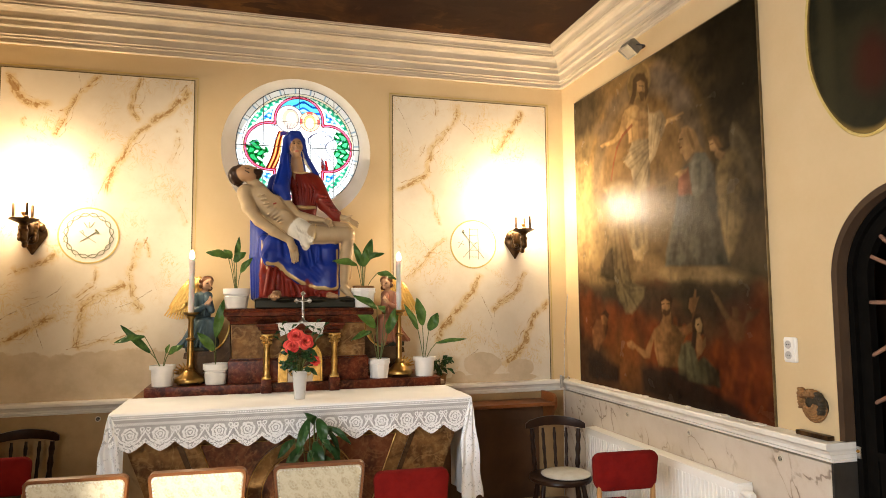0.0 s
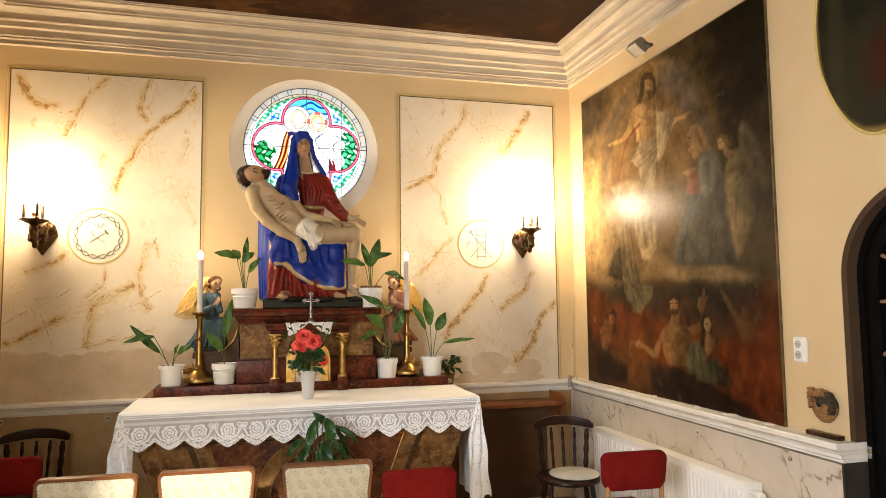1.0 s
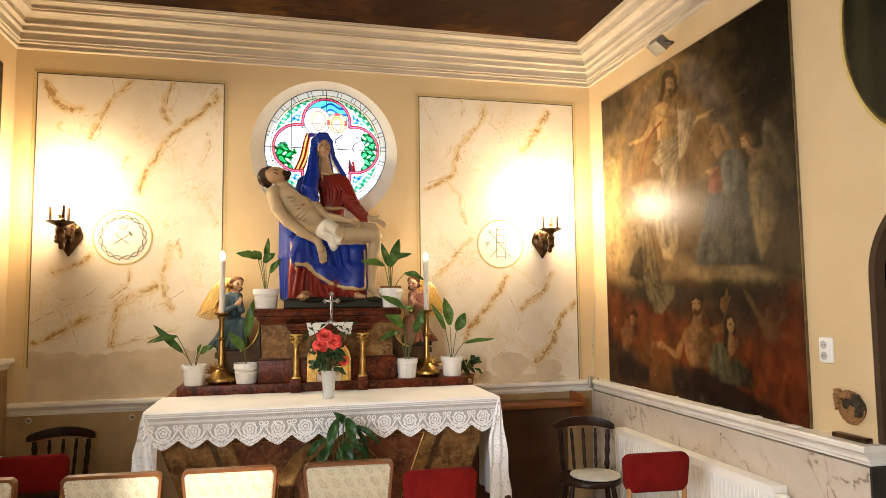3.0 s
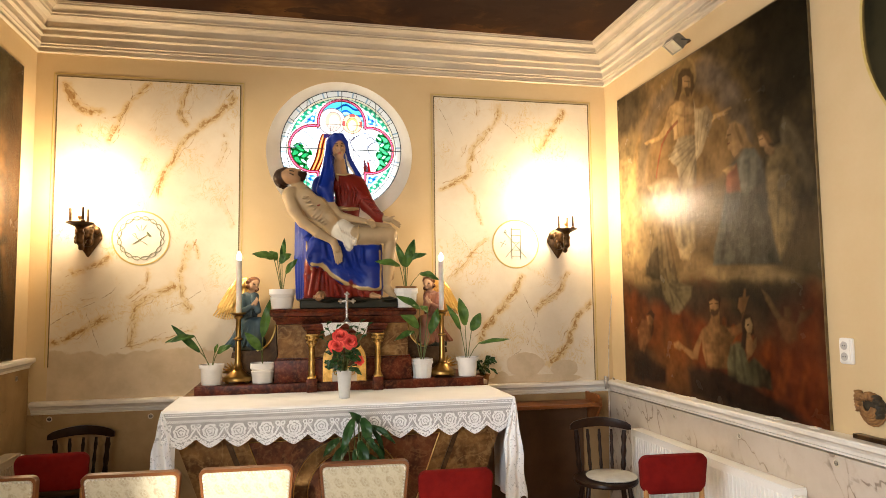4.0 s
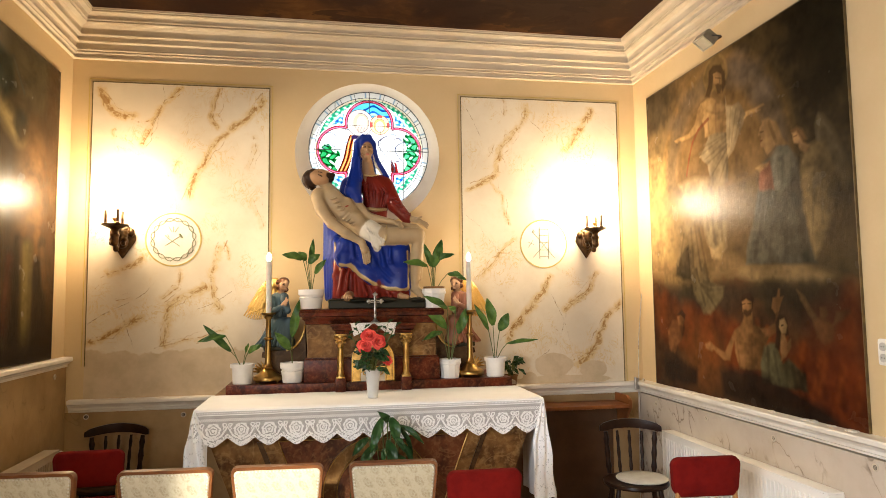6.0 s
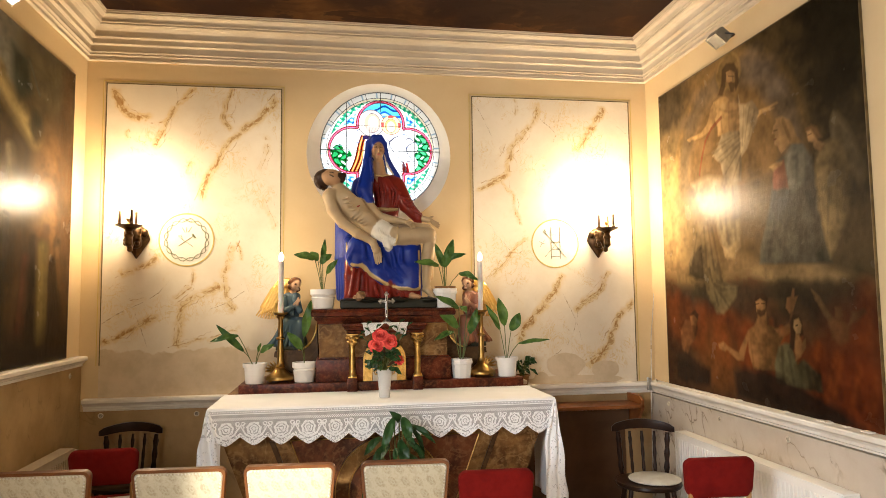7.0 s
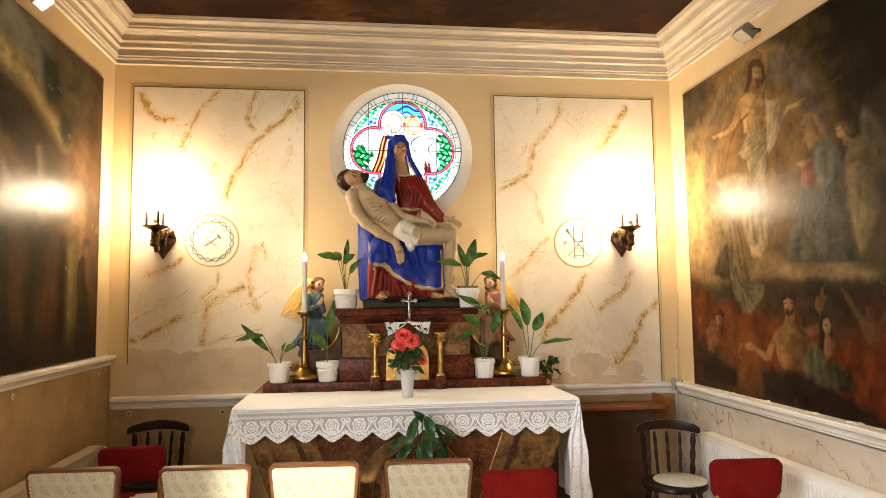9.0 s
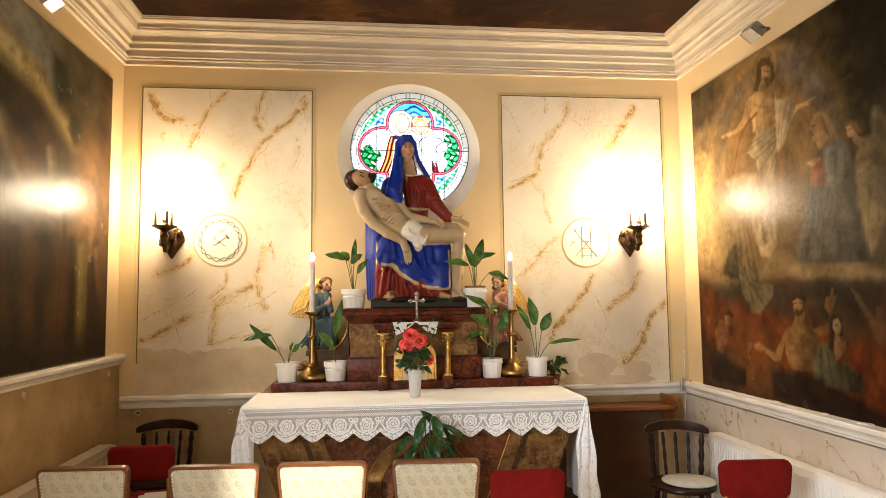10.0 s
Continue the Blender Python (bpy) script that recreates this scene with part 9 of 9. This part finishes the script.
def salon_chair(at, turn):
    ob = thing("upholstered_chair", "walnut chair with cream brocade back and brass nails", "chair", at, turn, "row of cream chairs")
    out, inn, pad = rounded(0.205, 0.175, 0.56, 0.905, 0.028), rounded(0.1915, 0.1625, 0.574, 0.8915, 0.020), rounded(0.1925, 0.1635, 0.573, 0.8925, 0.020)
    lean = 7
    part("back_frame", leaned(ring_prism(out, inn, -0.016, 0.016), lean, 0.46), CHAIRWOOD, ob)
    part("back_pad", leaned(pillow(pad, -0.026, -0.010, 0.012), lean, 0.46), BROCADE, ob, "cream brocade pad with small rosettes")
    nails = bmesh.new()
    line = rounded(0.184, 0.156, 0.581, 0.885, 0.016, 4)
    for (u, v), (u2, v2) in zip(line, line[1:] + line[:1]):
        ln = math.hypot(u2 - u, v2 - v)
        for k in range(max(1, int(ln / 0.0145))):
            t = k / max(1, int(ln / 0.0145))
            bmesh.ops.create_icosphere(nails, subdivisions=1, radius=0.0052, matrix=Matrix.Translation((u + (u2 - u) * t, -0.0195, v + (v2 - v) * t)))
    tagged(part("nail_trim", leaned(nails, lean, 0.46), NAIL, ob, "row of pale brass nails"), kind="stuff")
    for s in (-1, 1):
        part("back_leg", T([(s * 0.165, -0.02, 0.60), (s * 0.165, 0.0, 0.44), (s * 0.168, -0.05, 0.0)], [0.016, 0.019, 0.014], 8), CHAIRWOOD, ob)
        part("front_leg", T([(s * 0.19, 0.40, 0.42), (s * 0.19, 0.41, 0.0)], [0.020, 0.013], 8), CHAIRWOOD, ob)
    part("seat_rail", B(-0.205, 0.205, 0.0, 0.43, 0.37, 0.43, bevel=0.008), CHAIRWOOD, ob)
    part("seat", B(-0.205, 0.205, 0.005, 0.435, 0.431, 0.490, bevel=0.02), BROCADE, ob)
    return ob


ROW_TURN = -4.0
one = salon_chair((0.303, 3.150, 0), ROW_TURN)
for x, y in ((-0.213, 3.180), (-0.692, 3.205), (-1.275, 3.265)):
    copy_thing(one, pose(x, y, 0, 0, 0, ROW_TURN))


def red_chair(at, turn, label):
    ob = thing("red_chair", label, "chair", at, turn, "red chairs")
    pad = bmesh.new()
    outline = rounded(0.187, 0.172, 0.625, 0.822, 0.045, 8)
    n = len(outline)
    loops = []
    for s, y in ((0.90, 0.032), (0.985, 0.026), (1.0, 0.010), (0.985, -0.008), (0.90, -0.016), (0.55, -0.020), (0.2, -0.020)):
        loops.append([pad.verts.new((u * s, y + 0.9 * u * u * s * s - 0.012, 0.7235 + (v - 0.7235) * (s if s > 0.8 else s))) for u, v in outline])
    for a, b in zip(loops, loops[1:]):
        for k in range(n):
            pad.faces.new((a[k], a[(k + 1) % n], b[(k + 1) % n], b[k]))
    pad.faces.new(loops[0]); pad.faces.new(loops[-1])
    part("backrest", leaned(pad, 6, 0.45), REDCLOTH, ob, "red upholstered backrest")
    for s in (-1, 1):
        part("back_leg", T([(s * 0.150, -0.018, 0.74), (s * 0.155, 0.0, 0.44), (s * 0.165, -0.07, 0.0)], [0.011, 0.017, 0.013], 8), LIGHTWOOD, ob)
        part("front_leg", T([(s * 0.18, 0.38, 0.42), (s * 0.185, 0.40, 0.0)], [0.018, 0.013], 8), LIGHTWOOD, ob)
        part("side_rail", B(s * 0.17 - 0.012, s * 0.17 + 0.012, 0.0, 0.39, 0.37, 0.42, bevel=0.004), LIGHTWOOD, ob)
    part("front_rail", B(-0.17, 0.17, 0.37, 0.395, 0.37, 0.42, bevel=0.004), LIGHTWOOD, ob)
    part("rear_rail", B(-0.17, 0.17, -0.01, 0.015, 0.37, 0.42, bevel=0.004), LIGHTWOOD, ob)
    part("seat", B(-0.20, 0.20, 0.0, 0.41, 0.421, 0.465, bevel=0.018), REDCLOTH, ob)
    return ob


red = red_chair((0.742, 3.19, 0), -2, "red upholstered chair with beech legs before the altar")
tagged(copy_thing(red, pose(1.90, 3.20, 0, 0, 0, -4)), "red upholstered chair with beech legs beside the radiator")
tagged(copy_thing(red, pose(-1.300, 4.07, 0, 0, 0, 2)), "red upholstered chair with papers on its seat")
leaflet = thing("papers", "white folded papers on the chair seat", "paper", (-1.27, 4.26, 0.466), 8)
part("sheet", B(-0.11, 0.10, -0.07, 0.07, 0.0, 0.008), PAPER, leaflet)
part("sheet", B(-0.08, 0.12, -0.05, 0.09, 0.0085, 0.016), PAPER, leaflet)


def spindle_chair(at, turn, label):
    ob = thing("spindle_chair", label, "chair", at, turn, "dark spindle chairs")
    top = bmesh.new()
    rows = []
    nn = 16
    for i in range(nn + 1):
        s = i / nn * 2 - 1
        x, y = 0.208 * s, -0.045 + 0.060 * s * s
        zt = 0.762 + 0.034 * (1 - s * s) - (0.010 if abs(s) > 0.95 else 0)
        zb = 0.712 + 0.022 * (1 - s * s) + (0.008 if abs(s) > 0.95 else 0)
        rows.append([top.verts.new((x, y + d, z)) for d, z in ((-0.012, zb), (-0.014, (zt + zb) / 2), (-0.010, zt), (0.010, zt), (0.014, (zt + zb) / 2), (0.012, zb))])
    for a, b in zip(rows, rows[1:]):
        for k in range(6):
            top.faces.new((a[k], a[(k + 1) % 6], b[(k + 1) % 6], b[k]))
    top.faces.new(rows[0]); top.faces.new(rows[-1])
    part("crest_rail", top, DARKWOOD, ob)
    for k in range(5):
        s = (k - 2) / 2
        x, y = 0.165 * s, -0.040 + 0.045 * s * s
        r = 0.014 if abs(s) == 1 else 0.009
        pts, rs = [], []
        for j in range(13):
            t = j / 12
            pts.append((x * (0.90 + 0.10 * t), 0.02 + (y - 0.02) * t, 0.435 + 0.28 * t))
            rs.append(r * (1 + 0.45 * math.sin(math.pi * t * 3) ** 2 * (1 if 0.1 < t < 0.9 else 0.3)))
        part("spindle", T(pts, rs, 8), DARKWOOD, ob)
    seat = bmesh.new()
    lathe(seat, [(0.17, 0.400), (0.205, 0.408), (0.212, 0.420), (0.208, 0.434), (0.19, 0.440), (0.10, 0.432), (0.01, 0.430)], (0, 0.18, 0), 32)
    part("seat", seat, DARKWOOD, ob)
    for sx, y0, y1 in ((-1, 0.06, -0.01), (1, 0.06, -0.01), (-1, 0.30, 0.37), (1, 0.30, 0.37)):
        part("leg", T([(sx * 0.13, y0, 0.405), (sx * 0.155, (y0 + y1) / 2, 0.22), (sx * 0.18, y1, 0.0)], [0.015, 0.020, 0.012], 10), DARKWOOD, ob)
    for y in (0.03, 0.33):
        part("stretcher", T([(-0.158, y, 0.20), (0.158, y, 0.20)], 0.009, 8), DARKWOOD, ob)
    return ob


dark = spindle_chair((2.065, 4.40, 0), 164, "dark spindle-back chair with a pale cushion beside the radiator")
tagged(copy_thing(dark, pose(-1.44, 5.06, 0, 0, 0, 182)), "dark spindle-back chair standing against the dado")
pad = thing("seat_cushion", "pale round flat cushion on the dark chair", "cushion", (2.05, 4.21, 0.441))
part("cushion", L([(0.15, 0.0), (0.165, 0.004), (0.168, 0.010), (0.160, 0.016), (0.02, 0.018)], segs=40), CUSHION, pad)


# ---- broken plaster on the rail ----
def crumbs():
    ob = thing("plaster_crumbs", "flaked white plaster lying on the dado rail", "plaster", (XR - 0.04, 3.9, 0.966))
    rng = random.Random(21)
    for k in range(34):
        y = rng.choice((rng.uniform(0.35, 0.75), rng.uniform(-1.0, -0.55), rng.uniform(-1.2, 0.9)))
        w, h = rng.uniform(0.006, 0.022), rng.uniform(0.002, 0.007)
        n = rng.randint(5, 7)
        pts = [(rng.uniform(0.6, 1) * w * math.cos(2 * math.pi * i / n), y + rng.uniform(0.7, 1.9) * w * math.sin(2 * math.pi * i / n)) for i in range(n)]
        part("flake", PR([(p + rng.uniform(-0.01, 0.012), q) for p, q in pts], -0.001, h, axis="z"), REVEAL, ob)


crumbs()
